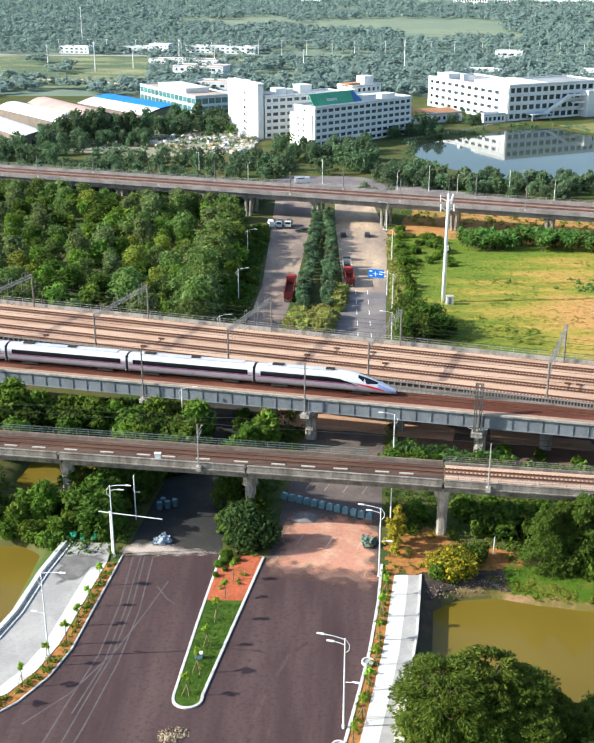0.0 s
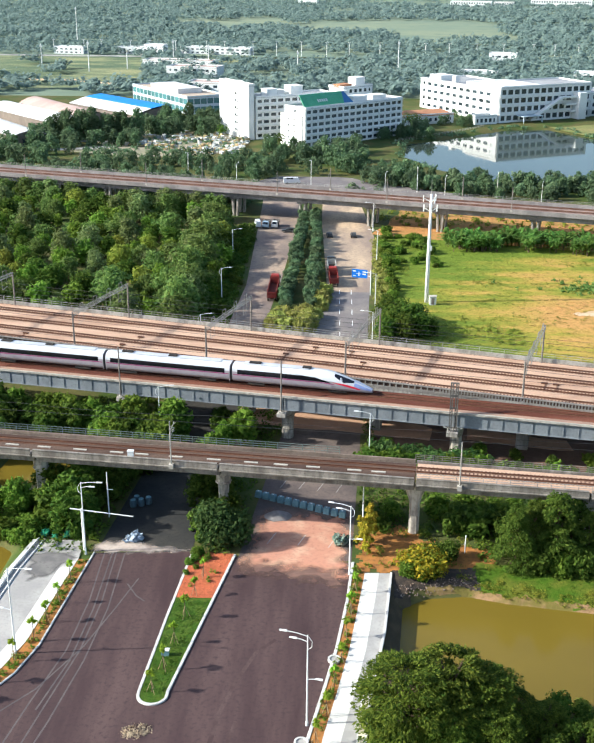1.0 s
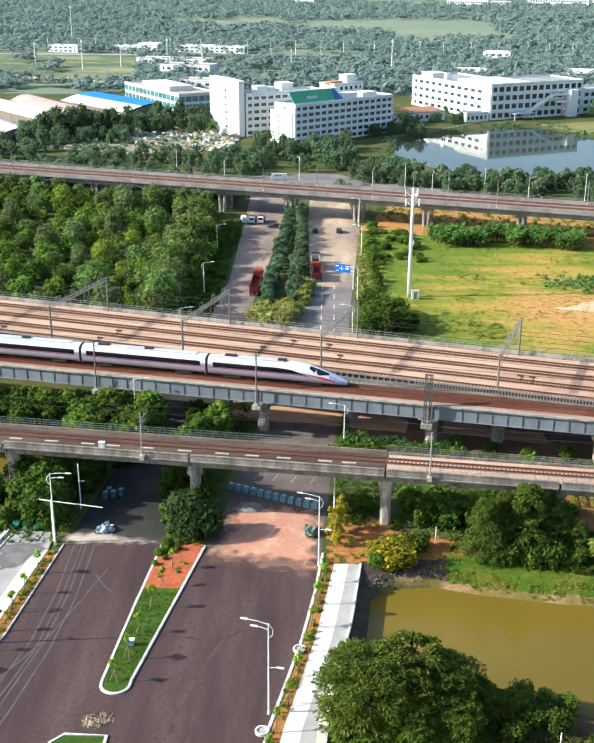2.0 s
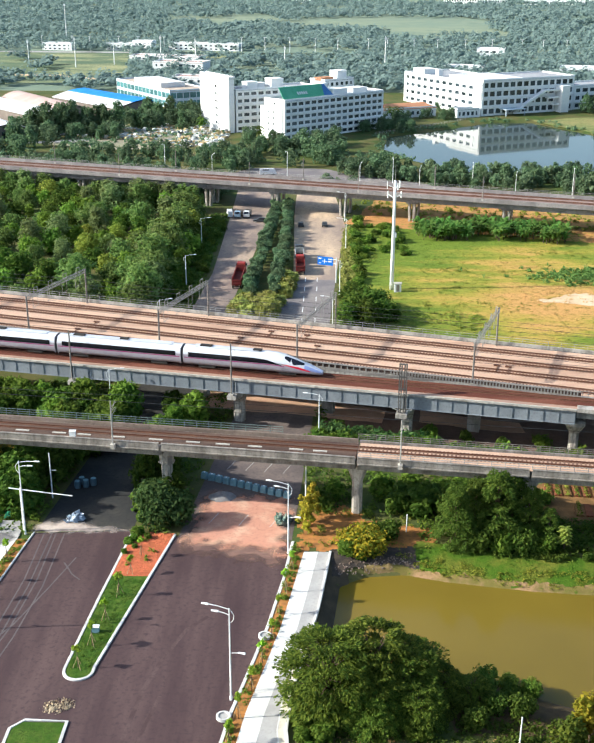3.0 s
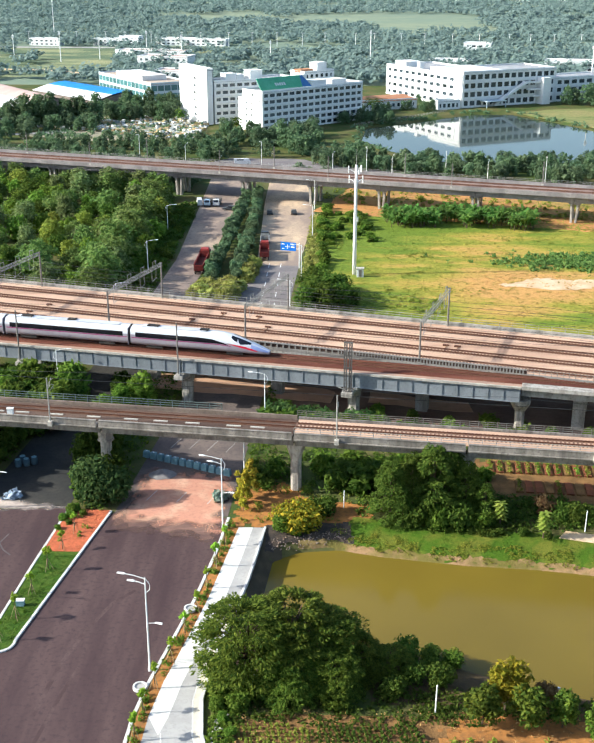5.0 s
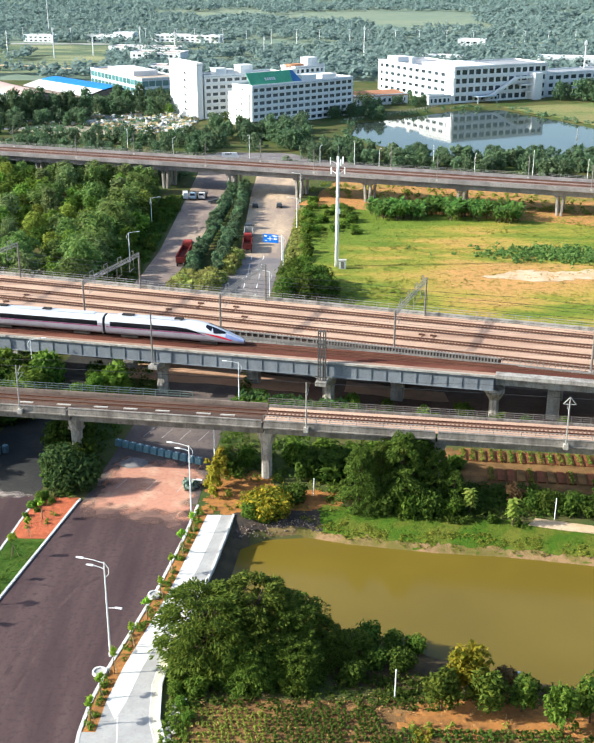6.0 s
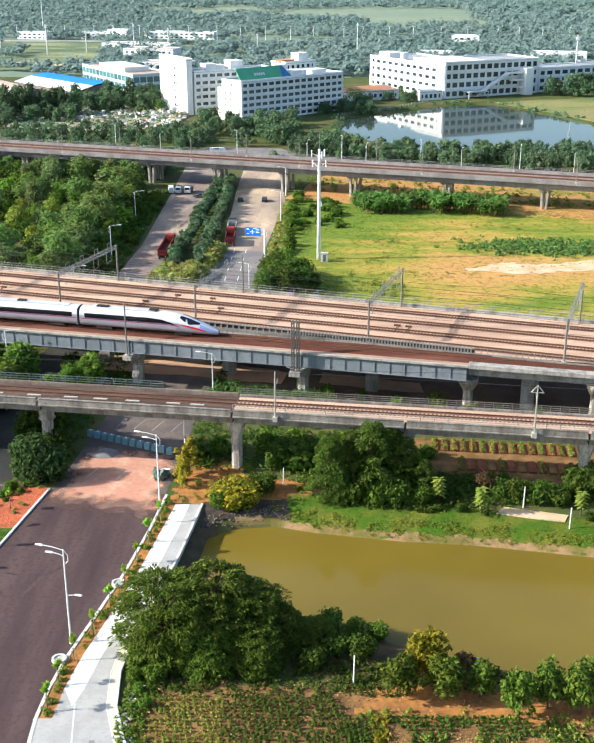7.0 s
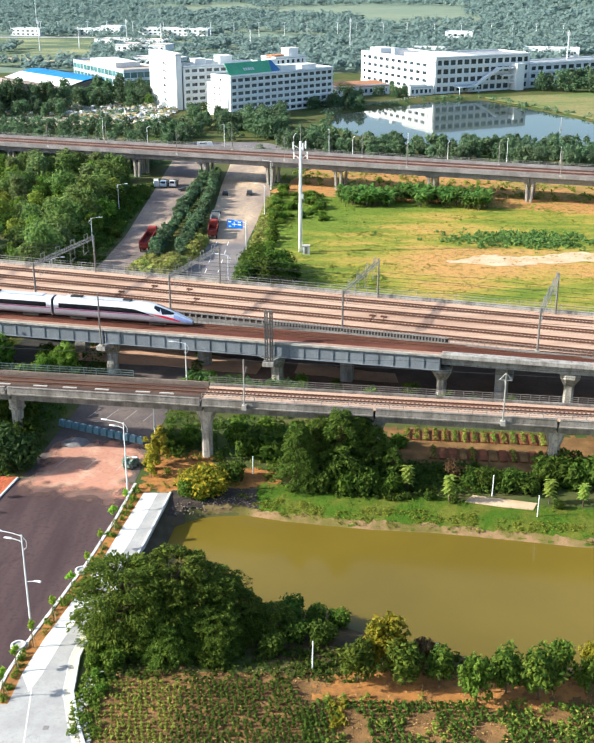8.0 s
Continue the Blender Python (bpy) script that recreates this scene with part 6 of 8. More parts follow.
def train_strip(stations, u0, u1, nose, grow=0.0, side=0, n=6):
    """A skin of the body between two heights (0 bottom, 1 top); side: -1, 1 or both."""
    g = Geo()
    for sg in ((-1, 1) if side == 0 else (side,)):
        rows = []
        for s in stations:
            w, z0, z1 = train_section(s, nose)
            a, b = (u0(s), u1(s)) if callable(u0) else (u0, u1)
            row = []
            for i in range(n + 1):
                u = a + (b - a) * i / n
                q = abs(2 * u - 1)
                row.append((-s, sg * (w * (max(0.0, 1 - q ** 3.4)) ** (1 / 2.6) + grow), z0 + (z1 - z0) * u + grow * (u - 0.5)))
            rows.append(row)
        pts = [p for row in rows for p in row]
        m = n + 1
        faces = [(i * m + j, i * m + j + 1, (i + 1) * m + j + 1, (i + 1) * m + j) for i in range(len(rows) - 1) for j in range(n)]
        g.add(pts, faces if sg < 0 else [f[::-1] for f in faces])
    return g


def train_car(parent, x, length, nose):
    st = [0.02, 0.15, 0.4, 0.8, 1.4, 2.2, 3.2, 4.4, 5.8, 7.2, 8.8, 10.5, 13, 16, 20, length] if nose else [0, length * 0.5, length]
    car = part("car", train_strip(st, 0.62, 1.0, nose, 0, 0, 9), M_TRAINWHITE, parent, "white upper body of a train car", smooth=True)
    car.matrix_basis = pose(x, 0, 0)
    part("lower_body", train_strip(st, 0.0, 0.62, nose, 0, 0, 8), M_TRAINGREY, car, "silver grey lower body", smooth=True)
    if not nose:
        part("end_wall", Geo().box(-0.12, -0.02, -1.45, 1.45, 0.5, 3.6).box(-length + 0.02, -length + 0.12, -1.45, 1.45, 0.5, 3.6), M_TRAINGREY, car)
        w0 = [1.0, length * 0.5, length - 1.0]
        part("window_band", train_strip(w0, 0.50, 0.745, False, 0.012), M_GLASS, car, "dark window band")
        part("stripe", train_strip([0.2, length - 0.2], 0.44, 0.485, False, 0.012), M_STRIPE, car, "thin magenta stripe")
    else:
        w0 = [7.5, 9, 10.5, 13, 16, 20, length - 1.0]
        part("window_band", train_strip(w0, lambda s: 0.50, lambda s: 0.50 + 0.245 * min(1, (s - 7.2) / 4), True, 0.014), M_GLASS, car, "dark window band")
        part("stripe", train_strip([7, 8.5, 10.5, 14, 20, length - 0.2], 0.44, 0.485, True, 0.012), M_STRIPE, car, "thin magenta stripe")
        part("windscreen", train_strip([3.4, 4.2, 5.2, 6.2, 7.0], lambda s: 0.93 - 0.22 * (1 - abs(s - 5.2) / 1.9), lambda s: 0.995, True, 0.014), M_GLASS, car, "dark windscreen")
        part("nose_flash", train_strip([2.2, 3.4, 4.6, 5.8, 7.5], lambda s: 0.40 + 0.03 * (s - 2), lambda s: 0.40 + 0.03 * (s - 2) + 0.20 * max(0.02, 1 - abs(s - 3.8) / 3.8), True, 0.016), M_FLASH, car, "red flash on the nose")
        part("nose_cap", train_strip([0.03, 0.4, 0.9, 1.6, 2.4, 3.3], lambda s: 0.55, lambda s: 1.0, True, 0.01), M_NOSEBLUE, car, "bluish nose cap", smooth=True)
    part("roof", Geo().box(-length + 2, -(12 if nose else 2), -0.75, 0.75, 3.9, 4.02), M_TRAINROOF, car, "grey roof fairing")
    for q, L in ((-length + 3, 2.2), (-length * 0.5, 1.6)):
        part("roof_gear", Geo().box(q, q + L, -0.48, 0.48, 4.02, 4.24), M_UNDER, car, "dark roof equipment")
    for bx in (-4.5 - (2 if nose else 0), -length + 4.5):
        bog = part("bogie", Geo().box(bx - 1.6, bx + 1.6, -1.15, 1.15, 0.1, 0.6), M_UNDER, car, "dark bogie")
        for wx in (bx - 1.25, bx + 1.25):
            part("wheelset", Geo().tube((wx, -0.78, 0.46), (wx, 0.78, 0.46), 0.44, 0.44, 12), M_RUST, bog)


train = thing("high_speed_train", (*line_b(14.0, 3.7), 10.24), "white high-speed train with dark window band and red nose flash", "train", turn=math.degrees(math.atan(SLOPE_B)))
train_car(train, 0, 26.5, True)
for i in range(4):
    train_car(train, -27.0 - 25.5 * i, 25.0, False)

# point machines and cable boxes between the four tracks
for i, (x, off) in enumerate(((-38, 6.2), (-36.5, 11.6), (-5.3, 11.6), (-0.8, 17.2), (6.6, 17.2), (10.3, 11.6), (44.4, 11.6), (46.5, 11.6), (-60, 6.2))):
    t = thing("point_machine", (*line_c(x, off), 9.93), "dark point machine beside the railway track", "point machine", "point machines", turn=math.degrees(math.atan(SLOPE_C)))
    part("housing", Geo().box(-0.6, 0.6, -0.25, 0.25, 0, 0.26), M_RUST, t)
    part("rod", Geo().beam((0.2, -3.4, 0.14), (0.2, 0.4, 0.14), 0.14, 0.08), M_RUST, t)

# ---- vehicles and objects on the old road ----
M_TRUCKRED = surface("dusty_red_paint", (0.175, 0.03, 0.026), (0.14, 0.05, 0.04), 0.6, 4, rough=0.75, bump=0.05)
M_TYRE = surface("tyre_rubber", (0.02, 0.02, 0.02), (0.03, 0.03, 0.03), 1, 5)
M_BOXBLUE = surface("teal_plastic", (0.16, 0.28, 0.32), (0.22, 0.34, 0.38), 0.6, 3, rough=0.5, bump=0.02)
M_CARWHITE = surface("car_white_paint", (0.7, 0.7, 0.7), (0.64, 0.64, 0.64), 0.5, 4, rough=0.3, bump=0.0)
M_CARDARK = surface("car_dark_paint", (0.05, 0.055, 0.06), (0.07, 0.07, 0.075), 0.5, 4, rough=0.3, bump=0.0)


def wheel(parent, x, y, r):
    w = part("wheel", Geo().tube((x, y - 0.15, r), (x, y + 0.15, r), r, r, 14), M_TYRE, parent)
    part("rim", Geo().tube((x, y - 0.17, r), (x, y + 0.17, r), r * 0.55, r * 0.55, 10), M_GALV, w)


def truck(x, y, turn, label, cab_mat, bed_mat, size=(1.0, 1.0, 1.0), body=6.9, load=None):
    """A dump truck; its front points along local +x; body: the length of the dump body."""
    t = thing("dump_truck", (x, y, -0.03), label, "truck", "parked trucks", turn=turn)
    back, front = -body / 2 - 1.6, body / 2 - 1.6
    nose = front + 3.4
    part("chassis", Geo().box(back + 0.3, nose - 0.3, -0.5, 0.5, 0.7, 1.05), M_UNDER, t)
    cab = part("cab", Geo().add([(nose - u, w, z) for z, rear, fwd, half in ((0.7, 2.3, 0.1, 1.22), (1.9, 2.3, 0.0, 1.22), (3.05, 2.2, 0.4, 1.12), (3.2, 2.05, 0.6, 1.0)) for u, w in ((rear, -half), (fwd, -half), (fwd, half), (rear, half))],
                                [(3, 2, 1, 0), (12, 13, 14, 15)] + [(k * 4 + i, k * 4 + (i + 1) % 4, k * 4 + 4 + (i + 1) % 4, k * 4 + 4 + i) for k in range(3) for i in range(4)]), cab_mat, t)
    part("windscreen", Geo().add([(nose + 0.01, -1.0, 2.0), (nose + 0.01, 1.0, 2.0), (nose - 0.36, 0.95, 2.95), (nose - 0.36, -0.95, 2.95)], [(0, 1, 2, 3)]), M_GLASS, cab)
    for w in (-1.24, 1.21):
        part("side_window", Geo().box(nose - 1.5, nose - 0.6, w, w + 0.03, 2.0, 2.75), M_GLASS, cab)
        part("mirror", Geo().box(nose - 0.2, nose - 0.05, 1.15 * w, 1.15 * w + 0.16, 2.0, 2.6), M_UNDER, cab)
    part("bumper", Geo().box(nose - 0.15, nose + 0.12, -1.2, 1.2, 0.45, 0.8), M_UNDER, cab)
    part("fuel_tank", Geo().tube((front + 0.1, -1.0, 0.85), (front + 1.0, -1.0, 0.85), 0.3, 0.3, 10), M_GALV, t)
    part("exhaust", Geo().tube((front + 0.6, 1.0, 0.9), (front + 0.6, 1.0, 2.9), 0.09, 0.09, 8), M_UNDER, t)
    bed = Geo()
    for b in ((back, front, -1.25, -1.15, 1.1, 2.5), (back, front, 1.15, 1.25, 1.1, 2.5), (front - 0.05, front + 0.05, -1.25, 1.25, 1.1, 3.0), (back, front, -1.15, 1.15, 1.05, 1.2), (back - 0.02, front, -1.3, -1.1, 2.5, 2.6), (back - 0.02, front, 1.1, 1.3, 2.5, 2.6)):
        bed.box(*b)
    for i in range(int(body / 1.1)):
        for w in (-1.31, 1.25):
            bed.box(back + 0.3 + i * 1.1, back + 0.42 + i * 1.1, w, w + 0.06, 1.1, 2.5)
    hopper = part("dump_body", bed, bed_mat, t)
    part("tailgate", Geo().box(back - 0.1, back, -1.25, 1.25, 1.05, 2.45).box(back - 0.16, back - 0.1, -1.2, 1.2, 1.4, 1.55).box(back - 0.16, back - 0.1, -1.2, 1.2, 2.1, 2.25), bed_mat, hopper)
    part("load_floor", Geo().box(back + 0.02, front - 0.08, -1.14, 1.14, 1.2, 1.45), load or M_DARKROAD, t, "dusty floor of the dump body")
    for wx in (nose - 1.2, back + 1.2, back + 2.6) + ((front - 1.0,) if body > 8 else ()):
        for wy in (-1.05, 1.05):
            wheel(t, wx, wy, 0.5)
    t.scale = size
    return t


M_CABRED = surface("bright_red_paint", (0.33, 0.035, 0.03), (0.26, 0.05, 0.04), 0.6, 4, rough=0.5, bump=0.03)
M_BODYRUST = surface("brownish_red_paint", (0.17, 0.05, 0.038), (0.12, 0.05, 0.04), 0.6, 4, rough=0.8, bump=0.05)
truck(-8.3, 281.5, 89, "long red dump truck parked on the dusty road", M_CABRED, M_TRUCKRED, (1.08, 1.0, 1.15), 11.5, M_BODYRUST)
truck(8.0, 293.4, 92.5, "red dump truck parked behind another truck", M_CABRED, M_TRUCKRED, (1.0, 1.0, 1.1), 7.0, M_BODYRUST)
truck(7.5, 305.2, 92.5, "grey dump truck with a dark load standing on the road", M_CARDARK, M_GALV, (0.95, 1.0, 1.1), 7.0, M_UNDER)


def car(x, y, turn, label, mat, L=4.5, h=1.5, van=False):
    t = thing("parked_car", (x, y, -0.02), label, "car", "parked cars", turn=turn)
    a = L / 2
    prof = [(-a, 0.35), (a, 0.35), (a, 0.75), (a * 0.45, 0.95), (a * 0.1, h), (-a * 0.75, h), (-a, 0.9)] if not van else [(-a, 0.35), (a, 0.35), (a, 1.0), (a * 0.75, h), (-a, h)]
    n = len(prof)
    g = Geo().add([(px, s * 0.87 * (0.86 if pz > 1.0 else 1), pz) for s in (-1, 1) for px, pz in prof], [tuple(range(n)), tuple(range(2 * n - 1, n - 1, -1))] + [((i + 1) % n, i, n + i, n + (i + 1) % n) for i in range(n)])
    body = part("body", g, mat, t)
    part("window", Geo().box(-a * 0.68, a * 0.12, -0.78, 0.78, 0.98, h - 0.08) if van else Geo().box(-a * 0.7, a * 0.14, -0.8, 0.8, 1.0, h - 0.12), M_GLASS, body)
    for wx in (-a * 0.62, a * 0.62):
        for wy in (-0.78, 0.78):
            wheel(t, wx, wy, 0.33)


car(14.8, 348, 92, "dark car parked on the dusty road", M_CARDARK)
car(-17.6, 361, 100, "white van parked under the far viaduct", M_CARWHITE, 5.0, 2.2, True)
car(-8.5, 438, 8, "white minibus on the road behind the far viaduct", M_CARWHITE, 6.8, 2.5, True)
car(-6.8, 353.2, 175, "dark car parked under the far viaduct", M_CARDARK)
car(6.9, 347.5, 95, "dark car beside the evergreens", M_CARDARK)
M_TRUCKBLUE = surface("pale_blue_paint", (0.30, 0.40, 0.50), (0.24, 0.33, 0.42), 0.6, 4, rough=0.5, bump=0.0)
for x, y, mat in ((-14.6, 360.5, M_TRUCKBLUE), (-11.6, 360.8, M_CARWHITE)):
    truck(x, y, -94, "small pale truck with a dark bed parked under the far viaduct", mat, M_POLEGREY, (0.7, 0.85, 0.8), 5.5)

# row of water-filled barriers closing the road
for i in range(12):
    x, y = -5.0 + 1.28 * i, 162.4 - 0.6 * i
    t = thing("road_barrier", (x, y, -0.02), "bluish plastic barrier block closing the road", "road barrier", "row of barriers", turn=rnd.uniform(-28, -16))
    part("body", Geo().add([(-0.55, -0.45, 0), (0.55, -0.45, 0), (0.55, 0.45, 0), (-0.55, 0.45, 0), (-0.52, -0.42, 0.5), (0.52, -0.42, 0.5), (0.52, 0.42, 0.5), (-0.52, 0.42, 0.5), (-0.45, -0.3, 1.1), (0.45, -0.3, 1.1), (0.45, 0.3, 1.1), (-0.45, 0.3, 1.1)],
                           [(3, 2, 1, 0), (0, 1, 5, 4), (1, 2, 6, 5), (2, 3, 7, 6), (3, 0, 4, 7), (4, 5, 9, 8), (5, 6, 10, 9), (6, 7, 11, 10), (7, 4, 8, 11), (8, 9, 10, 11)]), M_BOXBLUE, t)
    part("lid", Geo().lathe([(0.12, 1.1), (0.12, 1.18)], 8), M_WHITE, t)
M_DRUM = surface("dark_blue_plastic", (0.06, 0.10, 0.13), (0.09, 0.13, 0.15), 0.8, 4, rough=0.6, bump=0.02)
for x, y in ((-25.6, 158.2), (-24.3, 158.6), (-25.2, 159.6), (-23.2, 159.3)):
    t = thing("storage_drum", (x, y, -0.02), "bluish drum standing in the viaduct's shade", "drum", "stored drums")
    part("barrel", Geo().lathe([(0.5, 0), (0.56, 0.3), (0.56, 0.9), (0.48, 1.2)], 12), M_DRUM, t)
    part("lid", Geo().lathe([(0.42, 1.2), (0.42, 1.27)], 12), M_BOXBLUE, t)
t = thing("tarpaulin_heap", (8.6, 147.2, 0), "crumpled greenish tarpaulin heap at the kerb", "heap")
part("sheet", leaf_cloud([(0, 0, 0.5, 0.9), (0.8, 0.7, 0.4, 0.7), (-0.5, 0.8, 0.6, 0.6)], 260, 0.4, 77), surface("green_tarpaulin", (0.14, 0.22, 0.17), (0.3, 0.3, 0.24), 0.8, 4), t)
t = thing("straw_heap", (-15.8, 102.6, 0), "flat heap of pale straw on the asphalt", "heap")
part("straw", leaf_cloud([(0, 0, 0.0, 1.3), (0.9, 0.3, 0.0, 1.0), (-0.8, -0.2, 0.0, 1.0)], 700, 0.14, 78, flat=0.16), surface("straw", (0.52, 0.42, 0.28), (0.40, 0.30, 0.19), 2, 8), t)
for x, y in ((7.6, 117.0), (3.7, 101.0)):
    t = thing("round_planter", (x, y, 0), "round pale concrete planter ring on the kerb", "planter", "round planters")
    part("ring", Geo().lathe([(0.75, 0.0), (0.85, 0.1), (0.85, 0.45), (0.62, 0.45), (0.62, 0.3)], 18), M_KERB, t)
    part("soil", Geo().lathe([(0.6, 0.2), (0.6, 0.32)], 14), M_PAVING, t)
t = thing("green_box", (-14.4, 117.4, 0.12), "pale green utility box on the median lawn", "utility box")
part("housing", Geo().box(-0.5, 0.5, -0.3, 0.3, 0, 0.8), M_BOXBLUE, t)
part("lid", Geo().box(-0.55, 0.55, -0.35, 0.35, 0.8, 0.88), M_WHITE, t)
t = thing("relay_cabinet", (*line_a(-24.4, -3.0), 10.45), "white relay cabinet beside the near track", "cabinet")
part("housing", Geo().box(-0.45, 0.45, -0.3, 0.3, 0, 1.5), M_WHITE, t)
part("cap", Geo().box(-0.52, 0.52, -0.36, 0.36, 1.5, 1.6), M_WHITE, t)

# young trees with stakes in the strips and the median
sapling = pattern(thing("staked_sapling", (0, 0, -60), "staked young tree in a planting strip", "sapling", "staked saplings"))
part("trunk", Geo().tube((0, 0, -0.2), (0, 0, 2.4), 0.05, 0.03, 6), M_BARK, sapling)
part("crown", leaf_cloud([(0, 0, 2.75, 0.3), (0.3, 0.1, 2.5, 0.2), (-0.28, -0.2, 2.55, 0.22), (0.05, 0.25, 2.3, 0.18)], 75, 0.2, 79), M_LEAFYOUNG, sapling)
M_STAKE = surface("stake_wood", (0.36, 0.27, 0.15), (0.3, 0.22, 0.12), 1, 6)
for k in range(3):
    a = 2.1 * k
    part("stake", Geo().tube((0.6 * math.cos(a), 0.6 * math.sin(a), -0.1), (0, 0, 1.55), 0.03, 0.03, 5), M_STAKE, sapling)
for x, y in ((4.5, 92.2), (4.7, 96.6), (5.4, 101.0), (6.6, 106), (7.6, 111.5), (8.5, 116.6), (9.2, 122), (9.9, 127.5), (10.6, 133), (-35.8, 111), (-33.7, 115.4), (-32.3, 120), (-31.7, 124.4), (-31.2, 129), (-30.7, 134.5), (-38.6, 107.2),
             (-15.0, 109.8), (-14.2, 114.4), (-13.6, 120.2), (-12.9, 126.1), (-12.2, 131.6), (-11.5, 136.5)):
    plant(sapling, x, y, rnd.uniform(1.05, 1.25), 0.1)


def tufts(name, spots, n, size, mat, label, category, z=0.05, spread=0.3, tall=0.3, flat=1.0):
    """Many small leafy tufts in one mesh."""
    blobs = [(x, y, (zz if len(rest) else z) + tall * 0.4, spread) for x, y, *rest in spots for zz in (rest or [z])]
    return solid(name, leaf_cloud(blobs, n * len(blobs), size, 90 + len(name), up=0.6 if flat == 1.0 else 4.0, flat=flat), mat, label, category, "stuff")


spots = []
for line0, line1 in ((R_KERB[1:], R_WALK[1:]), (L_KERB, L_WALK)):
    for (ax, ay), (bx, by), (cx, cy), (dx, dy) in zip(line0, line0[1:], line1, line1[1:]):
        n = int(math.dist((ax, ay), (bx, by)) * 2.0)
        for i in range(n):
            u, v = rnd.random(), rnd.uniform(0.2, 0.8)
            px, py = ax + (bx - ax) * u, ay + (by - ay) * u
            qx, qy = cx + (dx - cx) * u, cy + (dy - cy) * u
            if rnd.random() < 0.9:
                spots.append((px + (qx - px) * v, py + (qy - py) * v))
tufts("strip_shrubs", spots, 16, 0.2, M_LEAFBRIGHT, "low green shrubs in the planting strips", "shrubs", 0.1, 0.38, 0.5)
r17 = random.Random(17)
spots = [(-14.8 + 0.119 * (y - 110) + (1.35 + 0.05 * (y - 110)) * r17.uniform(-1, 1), y) for y in [r17.uniform(109.5, 130.5) for i in range(340)]]
tufts("lawn_grass", spots, 7, 0.1, foliage("lawn_blades", (0.045, 0.10, 0.010), (0.10, 0.15, 0.02), tree_vary=0.0), "uneven blades over the median lawn", "grass", 0.13, 0.3, 0.1, 0.4)
spots = [(rnd.uniform(-14.5, -8.5), rnd.uniform(131.5, 142.5)) for i in range(10)]
tufts("bed_weeds", spots, 14, 0.2, M_LEAFBRIGHT, "weeds on the red earth bed", "weeds", 0.16, 0.35, 0.4)

# vegetable field in front
drape("field_soil", [(15.0, 70), (13.4, 89), (12.6, 94.5), (20, 97.2), (36, 97), (40, 98.5), (46, 98), (52, 98.5), (62, 97), (90, 98), (90, 70)], M_FIELD, "orange-brown soil of the vegetable field", 0.9, 0.04)
spots = []
for i in range(52):
    for j in range(26):
        x, y = 14.0 + i * 0.62 + j * 0.11, 95.0 - j * 0.56
        if x < 34.5 + 0.16 * (95 - y) * 4 and rnd.random() < 0.9:
            spots.append((x + rnd.uniform(-0.1, 0.1), y + rnd.uniform(-0.08, 0.08)))
tufts("crop_rows", [p for i, p in enumerate(spots) if p[0] > 23], 17, 0.17, M_LEAFDARK, "rows of dark green crop plants on brown soil", "crop", 0.02, 0.2, 0.9)
tufts("crop_rows", [p for i, p in enumerate(spots) if p[0] <= 23], 15, 0.15, M_LEAFOLIVE, "rows of olive crop plants on brown soil", "crop", 0.02, 0.19, 0.5)
spots = []
for i in range(60):
    for j in range(24):
        x, y = 35.5 + 0.74 * i + 0.12 * j + rnd.uniform(-0.1, 0.1), 92.0 - 0.62 * j + rnd.uniform(-0.1, 0.1)
        if noise.noise(Vector((x * 0.28, y * 0.28, 1))) > -0.12:
            spots.append((x, y))
tufts("field_weeds", spots, 13, 0.22, M_LEAFDARK, "rows of dark crop plants and weeds", "crop", 0.02, 0.24, 0.5)
spots = [(rnd.uniform(36, 80), rnd.uniform(80, 93)) for i in range(420)]
tufts("olive_weeds", [p for p in spots if noise.noise(Vector((p[0] * 0.25, p[1] * 0.25, 6))) > 0.0], 12, 0.24, M_LEAFOLIVE, "olive weeds in the field", "weeds", 0.02, 0.4, 0.5)
rust = pattern(shrub("rusty_shrub", 3.2, 1.4, 700, 0.24, foliage("rusty_leaves", (0.16, 0.09, 0.04), (0.24, 0.17, 0.07)), "brownish dry-leaved shrub by the pond", 161))
plant(low2, -14.0, 140.2, 0.4), plant(low2, -13.2, 142.6, 0.5), plant(low2, -14.2, 137.4, 0.3)
plant(rust, 48.8, 98.6, 1.1), plant(rust, 57.6, 142.9, 1.25)
spots = [(39.6 + rnd.uniform(-1, 1), 90 + rnd.uniform(-2.2, 2)) for i in range(26)]
tufts("yellow_weeds", spots, 16, 0.22, M_LEAFYEL, "patch of yellow weeds at the field's edge", "weeds", 0.02, 0.35, 0.5)

M_BED = surface("red_brown_bed", (0.24, 0.085, 0.04), (0.18, 0.07, 0.035), 0.5, 3, bump=1.0)
